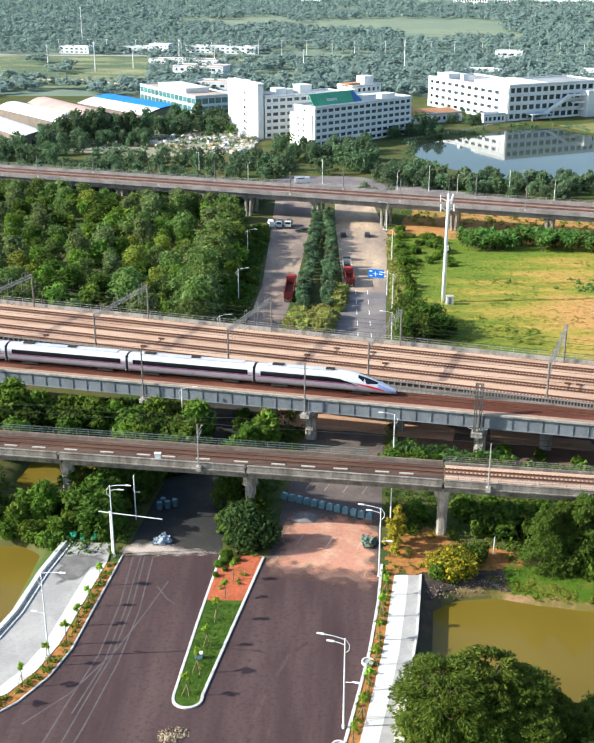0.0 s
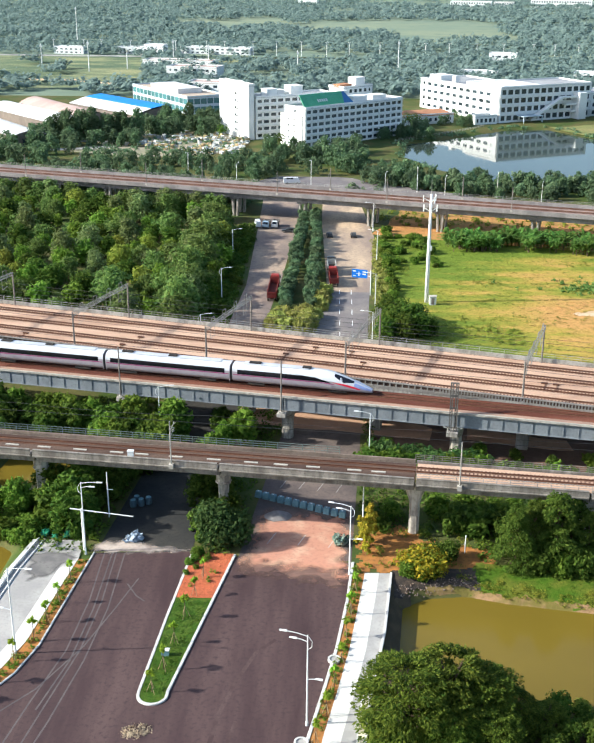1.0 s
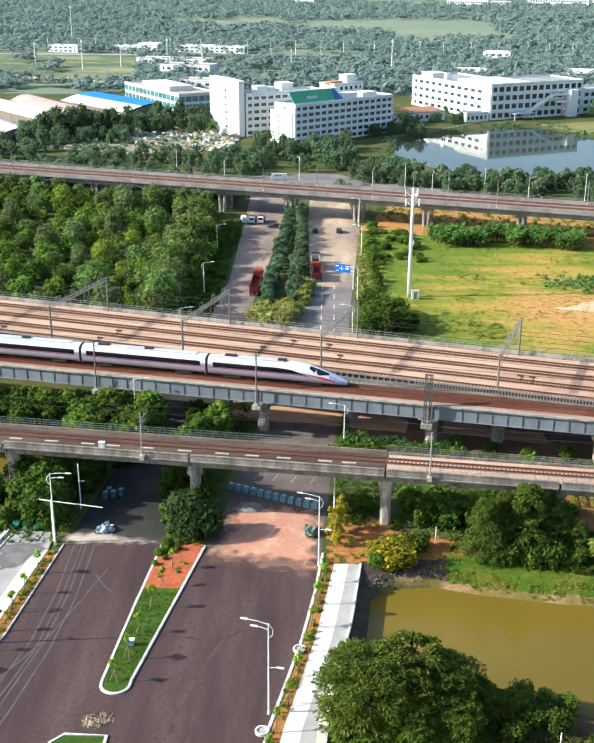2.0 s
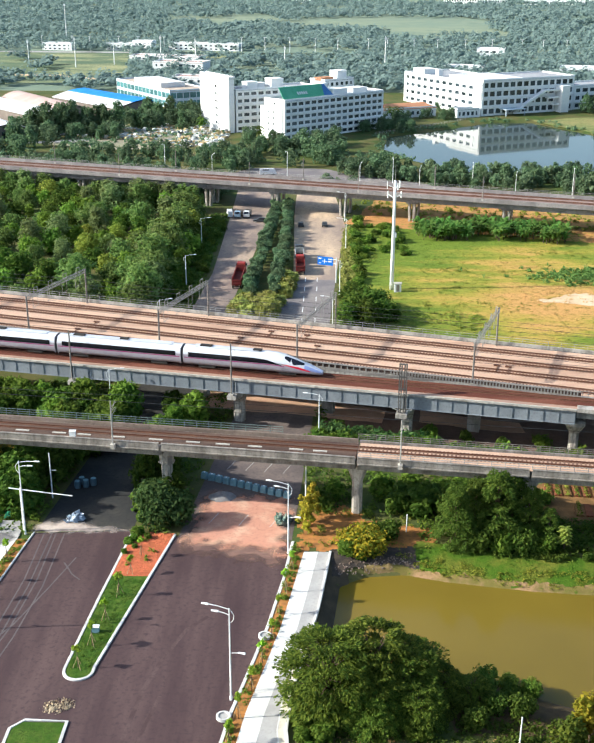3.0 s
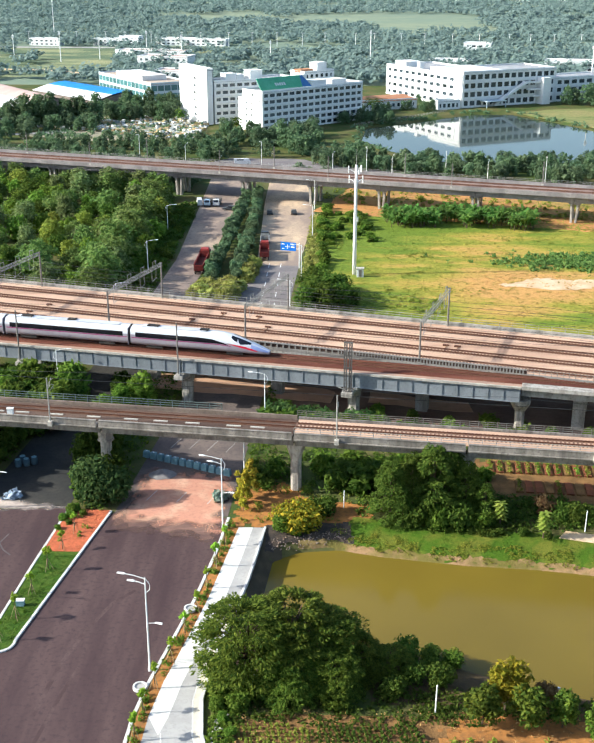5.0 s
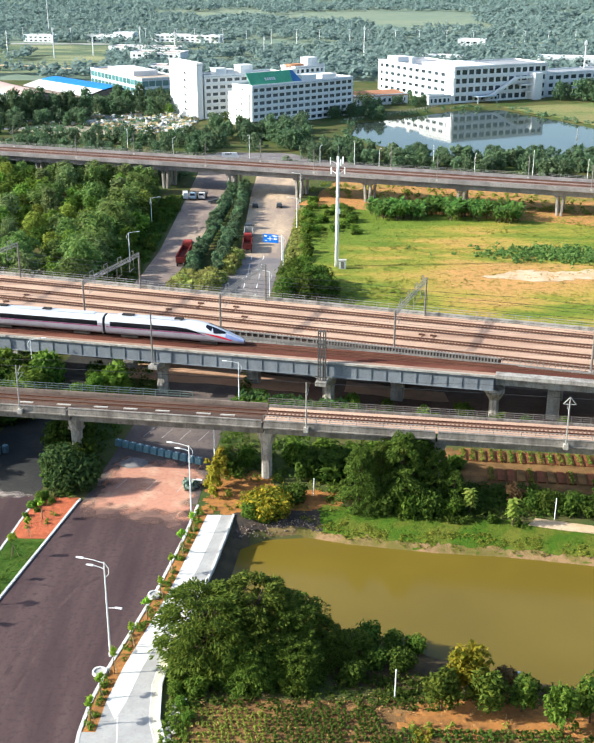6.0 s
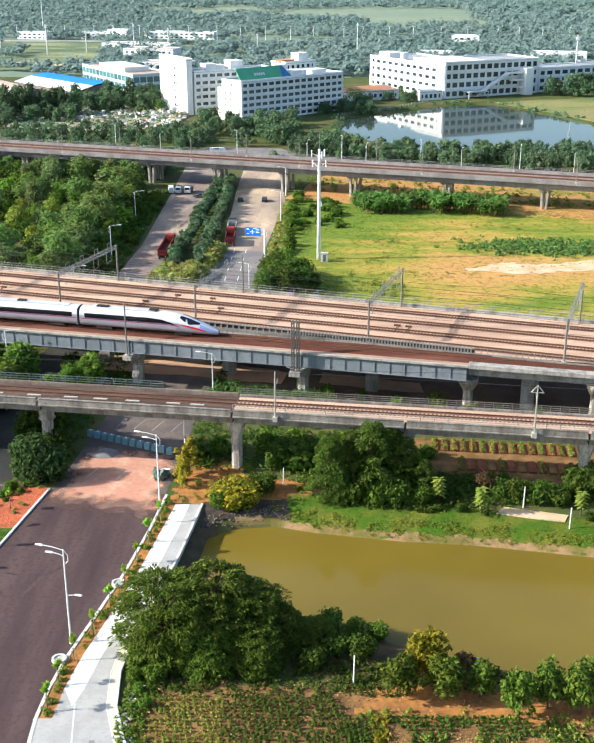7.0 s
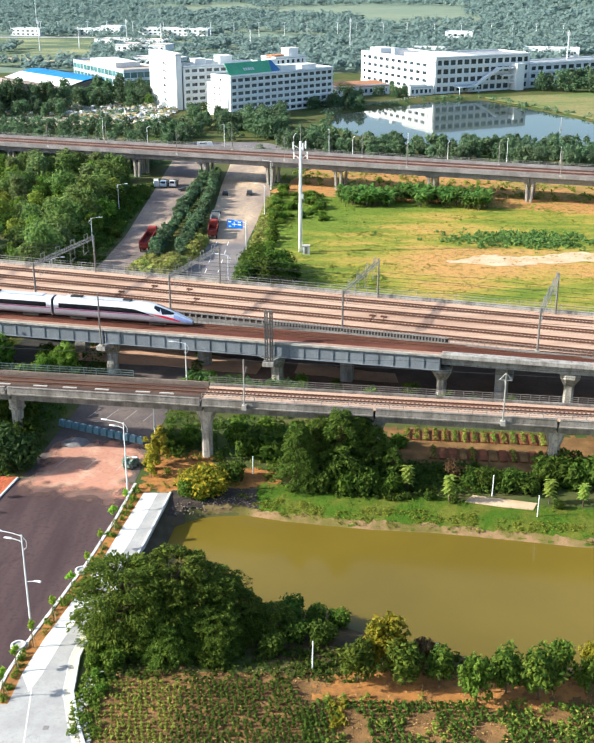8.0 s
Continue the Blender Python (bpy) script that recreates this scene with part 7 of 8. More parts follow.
# raised garden beds below the near viaduct
for row, (y0, n, x0) in enumerate(((152.9, 15, 55.6), (159.6, 16, 52.0))):
    for i in range(n):
        x = x0 + 1.55 * i
        t = thing("garden_bed", (x, y0 - 0.09 * (x - 55), -0.05), "narrow raised bed of reddish soil", "garden bed", "garden beds", turn=-5)
        part("soil", Geo().prism([(-0.6, -2.0), (0.6, -2.0), (0.55, 2.0), (-0.55, 2.0)], 0, 0.3), M_BED if (i * 7 + row) % 3 else M_FIELD, t)
        if (i * 5 + row * 3) % 4 == 0 or row == 1:
            part("greenery", leaf_cloud([(0, k * 0.6, 0.4, 0.4) for k in range(-3, 4)], 90, 0.22, 200 + i + 40 * row), M_LEAFBRIGHT if i % 2 else M_LEAFOLIVE, t, "low green seedlings in rows")["kind"] = "stuff"
drape("garden_soil", [(50, 149.5), (95, 143), (95, 158), (48, 163)], M_FIELD, "orange-brown garden soil", 0.9, 0.06)
sheet("garden_path", [(58.6, 136.6), (60.0, 138.6), (68.8, 136.3), (67.9, 134.3), (63.5, 135.2)], 0.2, M_SAND, "pale concrete landing on the bank", "ground", 0.8)
drape("dry_bank", [(11, 139.5), (24, 138), (32, 140.5), (32, 146), (22, 148.5), (20, 153), (12, 153)], M_ORANGE, "dry orange earth at the bridge end", 0.5, 0.03)
# Lighter earth colour paints in the sun that falls between the decks.
M_SUNEARTH = surface("sunlit_earth", (0.52, 0.31, 0.20), (0.42, 0.25, 0.16), 0.2, 1.4, bump=0.3)
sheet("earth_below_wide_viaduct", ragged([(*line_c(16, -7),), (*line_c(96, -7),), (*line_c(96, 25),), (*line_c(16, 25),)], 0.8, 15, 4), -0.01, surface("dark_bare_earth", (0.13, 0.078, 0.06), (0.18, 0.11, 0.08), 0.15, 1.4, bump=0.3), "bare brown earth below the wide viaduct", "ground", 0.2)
sheet("earth_strip_under_viaduct", ragged([(-12, 194), (12, 189.5), (26, 186.5), (27, 192.5), (10, 199.5), (-11, 204)], 0.4, 16), 0.02, M_SUNEARTH, "earth strip under the wide viaduct, sunlight put into its colour", "ground", 0.2)
sheet("earth_patch_under_viaduct", ragged([(33, 187), (52, 182.5), (52, 187), (34, 192.5)], 0.4, 17), 0.02, M_SUNEARTH, "earth patch under the wide viaduct, lightened as if sunlit", "ground", 0.2)
sheet("earth_below_far_viaduct", ragged([(*line_d(24, -8),), (*line_d(150, -8),), (*line_d(150, 46),), (*line_d(24, 46),)], 1.0, 18, 5), 0.02, M_DRYGRASS, "dry orange grass beside the far viaduct", "ground", 0.2)
shore = [(17.5, 137.0), (21, 137.6), (26, 138.2), (33, 136.3), (39, 135.2), (45, 134.2), (55, 133.3), (63, 131.9), (73, 130.0), (110, 125.6)]
g, cols = Geo(), 4
for (ax, ay), (bx, by) in zip(shore[1:], shore[2:]):
    for i in range(int((bx - ax) / 0.4)):
        x, y = ax + 0.4 * i, ay + (by - ay) * 0.4 * i / (bx - ax)
        w = 0.1 + 0.4 * noise.noise(Vector((x * 0.35, 0, 3))) + 0.3 * noise.noise(Vector((x * 1.4, 0, 3)))
        for k, d in enumerate((-1.45 + 1.1 * w, -1.7 + 0.5 * w, -2.0, -2.6 + 0.3 * w)):
            yy = y + d + 0.12 * noise.noise(Vector((x * 2.1, k, 1)))
            g.v.append((x, yy, (ground_height(x, yy) + (0.2, 0.26, 0.1, 0.0)[k]) if k < 3 else -2.05))
n = len(g.v) // cols
g.f = [(i * cols + k + 1, (i + 1) * cols + k + 1, (i + 1) * cols + k, i * cols + k) for i in range(n - 1) for k in range(cols - 1)]
solid("eroded_shore", g, surface("shore_soil", (0.29, 0.18, 0.09), (0.15, 0.125, 0.032), 0.3, 1.6, third=(0.16, 0.11, 0.045), bump=0.8), "eroded brown soil along the water's edge", "ground", "structure", smooth=True)
# Dark drape paints in the shadow that the pond wall casts.
drape("mud_strip", [(13.2, 113), (15.6, 113), (17.6, 124), (18.8, 134), (17.6, 137.5), (15.4, 136.8), (14.4, 124)], surface("wall_shadow", (0.07, 0.055, 0.035), (0.10, 0.075, 0.045), 0.5, 2.0), "dark strip painted for the pond wall's shadow", 0.5, 0.16, 0.5)
# Debris colour is darkened to carry the shade lying on this slope.
drape("debris_bank", [(16.2, 133), (20, 136), (25, 136.8), (29, 136.4), (28.5, 140.5), (23, 140), (18.5, 139.4), (15.9, 138.8)], surface("shaded_debris", (0.055, 0.045, 0.038), (0.095, 0.07, 0.052), 0.7, 2.5, bump=1.0), "sloping bank strewn with debris, its colour darkened for shade", 0.4, 0.18, 0.5)
g, r14 = Geo(), random.Random(14)
for i in range(150):
    u = r14.random()
    x, y = 17 + 11 * u + r14.uniform(-0.6, 0.6), 134.6 + 3.4 * u + r14.uniform(-0.9, 1.2)
    s = r14.uniform(0.04, 0.13)
    g.box(-s, s, -s * 0.7, s * 0.7, -0.05, s * 0.8, pose(x, y, ground_height(x, y) + 0.17, r14.uniform(-20, 20), r14.uniform(-20, 20), r14.uniform(0, 180)))
solid("shore_rubble", g, surface("broken_brick", (0.22, 0.15, 0.11), (0.28, 0.23, 0.19), 2, 6), "broken bricks and stones on the pond bank", "rubble", "stuff")
spots = []
for (ax, ay), (bx, by) in zip(shore[2:], shore[3:]):
    for i in range(int((bx - ax) * 6)):
        u, v = rnd.random(), rnd.uniform(-0.9, 4.0)
        x, y = ax + (bx - ax) * u, ay + (by - ay) * u + v
        spots.append((x, y, ground_height(x, y) + 0.12))
tufts("bank_grass", spots, 5, 0.13, foliage("bank_blades", (0.058, 0.122, 0.011), (0.13, 0.168, 0.02), tree_vary=0.0), "tufts of fresh grass on the pond bank", "grass", 0.0, 0.5, 0.1, 0.4)

r15, spots, foot = random.Random(15), [], []
for (ax, ay), (bx, by) in zip(shore[2:], shore[3:]):
    for i in range(int((bx - ax) * 14)):
        u, v = r15.random(), r15.uniform(-1.7, 1.0)
        x, y = ax + (bx - ax) * u, ay + (by - ay) * u + v
        if noise.noise(Vector((x * 0.3, y * 0.5, 7))) > -0.12 + 0.3 * v * (v > 0):
            spots.append((x, y, ground_height(x, y) + 0.14))
    for i in range(int((min(bx, 58) - ax) * 8)):
        u, v = r15.random(), r15.uniform(2.6, 6.5)
        x, y = ax + (bx - ax) * u, ay + (by - ay) * u + v
        if 35 < x < 58 and v > 3.2 + 1.6 * noise.noise(Vector((x * 0.3, 0, 2))):
            foot.append((x, y, ground_height(x, y) + 0.1))
tufts("shore_grass", spots, 8, 0.16, foliage("yellowing_blades", (0.13, 0.16, 0.018), (0.28, 0.26, 0.04), tree_vary=0.0), "yellowing grass hanging over the water's edge", "grass", 0.0, 0.4, 0.2, 0.6)
# Dark tufts also stand in for tree shade on the lawn's upper edge.
tufts("bank_foot_growth", foot, 12, 0.26, M_LEAFDARK, "dark low growth, partly standing in for shade below the bank trees", "undergrowth", 0.0, 0.55, 0.7)

drape("orange_patch", [(36, 93), (41, 97.4), (48, 97.6), (56, 96.4), (66, 97), (66, 93.5), (56, 91), (48, 92.4), (42, 91.4)], M_ORANGE, "orange earth below the fruit trees", 0.5, 0.07, 1.6)
# Bank soil whose dark colour includes the shade below the trees.
drape("near_bank_soil", [(30, 99), (30, 113), (41, 108.2), (51, 103.8), (58, 102.3), (67, 101.2), (90, 100.6), (90, 97.4), (50, 98.5), (40, 98.8)], surface("shaded_bank_soil", (0.07, 0.05, 0.028), (0.11, 0.075, 0.035), 0.4, 2.0, bump=0.6), "soil between the pond and the fruit trees, darkened for tree shade", 0.5, 0.055, 0.6)
drape("pavement_dirt", [(-38.6, 143.4), (-31.6, 143.4), (-31.4, 139.2), (-33.6, 136.4), (-36.6, 134.2), (-38.4, 137)], thinning(surface("grey_film", (0.15, 0.14, 0.135), (0.21, 0.195, 0.18), 0.5, 2, bump=0.02)), "grey patch thinning out on the pale pavement", 0.3, 0.22, 1.4, 0.5, 1.5)
drape("dust_edge", [(-29.4, 142.6), (-14.2, 143.3), (-14.0, 144.8), (-20, 145.6), (-23.5, 147.4), (-29.6, 146.2)], thinning(surface("pale_dust", (0.50, 0.41, 0.34), (0.36, 0.29, 0.25), 0.5, 2, bump=0.05)), "pale dusty edge where the asphalt ends", 0.25, 0.09, 0.7, 0.7, 1.6)
t = thing("debris_heap", (-23.6, 147.0, 0), "crumpled bluish plastic debris heap in the shade", "heap")
part("sheet", leaf_cloud([(0, 0, 0.3, 0.8), (1.0, 0.5, 0.25, 0.6), (-0.9, -0.2, 0.25, 0.6), (0.2, 1.2, 0.4, 0.5)], 240, 0.35, 81), surface("bluish_plastic", (0.45, 0.52, 0.60), (0.25, 0.30, 0.36), 0.8, 4), t)
t = thing("green_netting", (-36.0, 148.0, 0.1), "crumpled green netting at the pavement's end", "netting")
part("sheet", leaf_cloud([(-1.8, 0.3, 0.3, 0.6), (0, 0, 0.3, 0.6), (1.8, -0.2, 0.3, 0.6)], 220, 0.35, 82), surface("green_net", (0.05, 0.30, 0.16), (0.08, 0.36, 0.2), 0.8, 4), t)
spots = [(x, y) for x, y in ((rnd.uniform(11.5, 31), rnd.uniform(139.5, 152)) for i in range(300)) if noise.noise(Vector((x * 0.3, y * 0.3, 8))) > 0.02]
tufts("dry_bank_weeds", spots, 9, 0.2, M_LEAFOLIVE, "dry weeds on the orange earth", "weeds", 0.0, 0.4, 0.3)
# dust marks and lines on the asphalt
M_STREAK = surface("pale_dust_streak", (0.070, 0.044, 0.042), (0.10, 0.066, 0.062), 0.25, 2.5, bump=0.0)
for pts, w in ((((-7.4, 96), (-6.4, 105.9), (-4.9, 112.0), (-2.7, 118.4), (-0.2, 121.5)), 0.55), (((-6.6, 88), (-5.4, 97.9), (-4.2, 104.8)), 0.45), (((-9.6, 133.6), (-7.4, 135.2), (-5.0, 135.8)), 0.7)):
    solid("dust_streak", Geo().sweep([(-w / 2, 0), (w / 2, 0), (w / 2, 0.004), (-w / 2, 0.004)], [(x, y, 0.001) for x, y in pts]), M_STREAK, "faint pale dust streak on the asphalt", "dust streak", "structure", "dust streaks")
M_DUST = surface("dust_marks", (0.13, 0.11, 0.105), (0.10, 0.085, 0.085), 0.4, 3, bump=0.0)
for k, pts in enumerate((((-27.4, 143), (-27.0, 130), (-27.6, 118), (-29.5, 108), (-31, 99)), ((-25.6, 143), (-25.2, 130), (-25.8, 118), (-27.6, 107), (-29, 98)), ((-24.3, 143), (-24, 128), (-24.8, 116), (-26.5, 104), (-28, 96)),
                         ((-21, 136), (-23, 128), (-25.5, 119), (-29.5, 110), (-34, 104)), ((-22.4, 134.5), (-20.6, 131.4), (-19.2, 130)), ((-26.2, 143), (-26.0, 128), (-26.6, 116), (-28.5, 106)))):
    solid("tyre_mark", Geo().sweep([(-0.11, 0), (0.11, 0), (0.11, 0.006), (-0.11, 0.006)], [(x, y, 0.001 + 0.005 * k) for x, y in pts]), M_DUST, "faint pale tyre mark across the asphalt", "tyre mark", "structure", "tyre marks")
for x in (-1.5, 3.2, 8.0):
    solid("parking_line", Geo().beam((x - 1.2, 146.6 - 0.1 * x, 0.016), (x, 150 - 0.1 * x, 0.016), 0.09, 0.01), M_KERB, "faded white parking line on the ground", "road marking", "structure", "parking lines")
for i in range(4):
    solid("parking_line", Geo().beam((-1.5 + i * 3.2, 166 - 0.5 * i, -0.024), (-0.1 + i * 3.2, 170 - 0.5 * i, -0.024), 0.09, 0.01), M_PAVING, "faded white parking line on the ground", "road marking", "structure", "parking lines")
for i in range(5):
    for x in (9.4, 12.6):
        solid("lane_dash", Geo().beam((x + 0.06 * i, 246 + 9 * i, -0.024), (x + 0.05 + 0.06 * i, 250 + 9 * i, -0.024), 0.16, 0.01), M_WHITE, "faded white lane dash", "road marking", "structure", "lane dashes")

# undergrowth below and between the viaducts
spots = []
while len(spots) < 2600:
    x, y = rnd.uniform(-75, 62), rnd.uniform(143, 205)
    on_road = -29.5 < x < -11 + 0 and y < 205 and x > -29.5 + (y - 143) * 0.1 or -7.5 + (y - 143) * 0.1 < x < 11 + (y - 143) * 0.05
    if not on_road and ground_height(x, y) > -0.4 and not (x > 47 and 147 < y < 164) and not (11 < x < 30 and y < 150) and not (x > 15 and y > line_c(x, -7)[1]):
        spots.append((x, y))
verge = [(rnd.uniform(-23.5, -18.2), rnd.uniform(232, 362)) for i in range(620)]
tufts("verge_growth", verge, 11, 0.42, M_LEAFDARK, "dark growth along the verge below the wood", "undergrowth", 0.0, 0.9, 1.1)
verge = [(rnd.uniform(18.6, 22.6) + 0.02 * (y - 240), y) for y in [rnd.uniform(238, 345) for i in range(420)]]
tufts("verge_reeds", verge, 10, 0.42, M_LEAFREED, "dry grassy growth along the road's verge", "undergrowth", 0.0, 0.8, 0.6)
# Dark tufts are added here to deepen the tree shade on the ground.
shade = [(rnd.uniform(47, 63), rnd.uniform(138.5, 149)) for i in range(420)]
tufts("tree_foot_growth", [q for q in shade if q[1] > 140.5 - 0.12 * (q[0] - 47)], 9, 0.3, M_LEAFDARK, "dark low growth behind the pond bank", "undergrowth", 0.0, 0.7, 0.5)
tufts("undergrowth", spots[:1500], 10, 0.32, M_LEAFDARK, "dark undergrowth below the viaducts", "undergrowth", 0.0, 0.8, 0.5)
tufts("weedy_growth", spots[1500:], 10, 0.32, M_LEAF, "green weeds below the viaducts", "undergrowth", 0.0, 0.8, 0.5)
spots = [(rnd.uniform(13.8, 42), rnd.uniform(95.5, 101)) for i in range(260)] + [(rnd.uniform(34, 66), rnd.uniform(96.5, 101.5)) for i in range(260)]
tufts("bank_weeds", [p for p in spots if ground_height(*p) > -0.5], 10, 0.26, M_LEAFDARK, "weeds between field and pond", "weeds", -0.1, 0.55, 0.4)
spots = [(rnd.uniform(13.5, 80), rnd.uniform(80, 98)) for i in range(1500)]
tufts("leaf_litter", spots, 4, 0.14, surface("dry_litter", (0.40, 0.24, 0.09), (0.28, 0.15, 0.05), 1, 6), "dry leaf litter on the field soil", "litter", 0.0, 0.5, 0.0)
spots = [(11.5 + 0.022 * (y - 92) ** 2 + rnd.uniform(0.6, 3.4), y) for y in [rnd.uniform(86, 111) for i in range(420)]]
tufts("edge_weeds", spots, 10, 0.24, M_LEAF, "weeds along the foot of the pavement", "weeds", -0.1, 0.45, 0.5)
g, r12 = Geo(), random.Random(12)
for i in range(330):
    y = r12.uniform(82, 106)
    x = 12.6 + 0.03 * (y - 92) ** 2 + r12.uniform(-0.2, 1.1)
    s = r12.uniform(0.07, 0.24)
    g.box(-s, s, -s * 0.7, s * 0.7, -0.1, s * 0.9, pose(x, y, 0.0, r12.uniform(-20, 20), r12.uniform(-20, 20), r12.uniform(0, 180)))
solid("rubble_edge", g, M_CONCPALE, "broken stones along the pavement's foot", "rubble", "stuff")

# ---- distant buildings ----
M_FACADE = surface("white_render", (0.78, 0.78, 0.76), (0.70, 0.71, 0.70), 0.08, 1.0, rough=0.8, bump=0.05, third=(0.64, 0.65, 0.64))
M_FACADEBLUE = surface("pale_blue_render", (0.55, 0.62, 0.66), (0.5, 0.57, 0.62), 0.08, 1.0, rough=0.8, bump=0.05)
M_PANE = surface("window_glass", (0.03, 0.045, 0.055), (0.05, 0.065, 0.08), 0.2, 1, rough=0.15, bump=0.0, vary=0.5, spec=0.6)
M_GREENBOARD = surface("green_board", (0.10, 0.36, 0.20), (0.13, 0.40, 0.24), 0.1, 1, rough=0.6, bump=0.0)
M_ROOFBLUE = surface("blue_metal_roof", (0.03, 0.20, 0.58), (0.03, 0.23, 0.62), 0.1, 1.5, rough=0.5, bump=0.05)
M_ROOFWHITE = surface("pale_metal_roof", (0.72, 0.71, 0.69), (0.62, 0.61, 0.6), 0.1, 1.5, rough=0.5, bump=0.05)
M_ROOFPINK = surface("faded_pink_roof", (0.50, 0.36, 0.31), (0.44, 0.30, 0.26), 0.1, 1.5, rough=0.6, bump=0.05)
M_ROOFRED = surface("orange_tile_roof", (0.52, 0.25, 0.14), (0.46, 0.22, 0.12), 0.2, 1.5)
M_BROWNWALL = surface("brown_cladding", (0.22, 0.18, 0.15), (0.18, 0.15, 0.13), 0.2, 1.5)
# Field colour lightened and blued to carry the distance haze.
M_FARFIELD = surface("hazed_far_fields", (0.17, 0.22, 0.16), (0.23, 0.26, 0.17), 0.004, 0.03, third=(0.14, 0.19, 0.14), bump=0.0)
M_ROOFGREY = surface("grey_flat_roof", (0.36, 0.36, 0.36), (0.28, 0.28, 0.29), 0.1, 1.0)


class Block:
    """A rectangular building on a front edge from a to b, with facades of real openings."""

    def __init__(self, name, a, b, depth, z1, label, category="building", wall=None, roof=None):
        d = Vector((b[0] - a[0], b[1] - a[1]))
        self.w, self.d, self.z = d.length, depth, z1
        self.t = thing(name, (a[0], a[1], -0.05), label, category, turn=math.degrees(math.atan2(d.y, d.x)))
        self.mat = wall or M_FACADE
        self.core = part("wall", Geo().box(0.3, self.w - 0.3, 0.3, depth - 0.3, -0.5, z1), self.mat, self.t)
        part("roof", Geo().box(0.0, self.w, 0.0, depth, z1, z1 + 0.25), roof or M_ROOFGREY, self.t)
        g = Geo()
        for x0, x1, y0, y1 in ((0, self.w, 0, 0.3), (0, self.w, depth - 0.3, depth), (0, 0.3, 0.3, depth - 0.3), (self.w - 0.3, self.w, 0.3, depth - 0.3)):
            g.box(x0, x1, y0, y1, z1 + 0.25, z1 + 1.1)
        part("parapet", g, self.mat, self.t)

    def facade(self, side, floors, bays, fw=0.55, fh=0.5, z0=0.0, blank=(), ledge=False, glass=None):
        """Spandrels and piers round openings, with a pane set back in each."""
        length = self.w if side in ("front", "back") else self.d
        m = {"front": pose(0, 0, 0), "left": pose(0, self.d, 0, 0, 0, -90), "right": pose(self.w, 0, 0, 0, 0, 90), "back": pose(self.w, self.d, 0, 0, 0, 180)}[side]
        fl, bw = (self.z - z0) / floors, length / bays
        for f in range(floors + 1):
            lo = z0 + f * fl - (fl * (1 - fh) * 0.45 if f else 0)
            hi = z0 + f * fl + fl * (1 - fh) * 0.55 if f < floors else self.z
            part("spandrel", Geo().box(0, length, 0.0, 0.3, lo if f else -0.5, hi, m), self.mat, self.t)
            if ledge and f:
                part("ledge", Geo().box(0, length, -0.5, 0.0, z0 + f * fl - 0.12, z0 + f * fl + 0.1, m), self.mat, self.t)
        half = bw * (0.5 - fw / 2)
        mullion = Geo().box(-half, half, 0.003, 0.297, -0.5, self.z).mesh("wall_pier", self.mat)
        for k in range(bays + 1):
            x = min(length - half, max(half, k * bw))
            part("wall_pier", mullion, self.mat, self.t).matrix_basis = m @ pose(x, 0, 0)
        pane = Geo().box(-bw * fw / 2, bw * fw / 2, 0, 0.06, 0, fl * fh * 1.02).mesh("window", glass or M_PANE)
        for f in range(floors):
            for k in range(bays):
                if (f, k) in blank:
                    continue
                o = part("window", pane, M_PANE, self.t)
                o.matrix_basis = m @ pose((k + 0.5) * bw, 0.2, z0 + f * fl + fl * (1 - fh) * 0.54)
        return self

    def block(self, name, x0, x1, y0, y1, z0, z1, mat=None):
        part(name, Geo().box(x0, x1, y0, y1, z0, z1).box(x0 - 0.2, x1 + 0.2, y0 - 0.2, y1 + 0.2, z1, z1 + 0.25), mat or self.mat, self.t)
        return self


slab = Block("office_slab", (-51.5, 580), (-34, 551), 3.6, 26.5, "tall white office slab with a blank sunlit wall")
slab.facade("front", 1, 1, 0.02, 0.02)
for k in range(6):
    part("window", Geo().box(18.0, 19.6, -0.02, 0.02, 3.2 + 3.6 * k, 4.5 + 3.6 * k), M_PANE, slab.t)
    part("sun_shade", Geo().box(17.6, 20.0, -0.7, 0.0, 4.6 + 3.6 * k, 4.75 + 3.6 * k), M_FACADE, slab.t)
    part("air_conditioner", Geo().box(20.6, 21.6, -0.5, 0.0, 3.2 + 3.6 * k, 4.0 + 3.6 * k), M_ROOFGREY, slab.t)
wing = Block("office_wing", (-30.6, 553.4), (8, 577), 13, 20.5, "white six-storey wing with rows of windows", wall=M_FACADE)
wing.facade("front", 6, 11, 0.72, 0.45, ledge=True).block("roof_hut", 8, 14, 3, 9, 20.7, 24).block("roof_hut", 22, 29, 3, 10, 20.7, 25).block("roof_hut", 16, 20, 6, 11, 20.7, 23)
dorm = Block("dormitory", (-5, 526.5), (44.5, 573.5), 15, 18.5, "white six-storey dormitory under a green rooftop board")
dorm.facade("front", 6, 16, 0.74, 0.5, ledge=True).facade("left", 6, 3, 0.25, 0.35)
dorm.block("roof_hut", 36, 46, 4, 10, 18.7, 21.4).block("roof_hut", 50, 60, 4, 11, 18.7, 21.0).block("roof_hut", 30, 34, 6, 12, 18.7, 24.5)
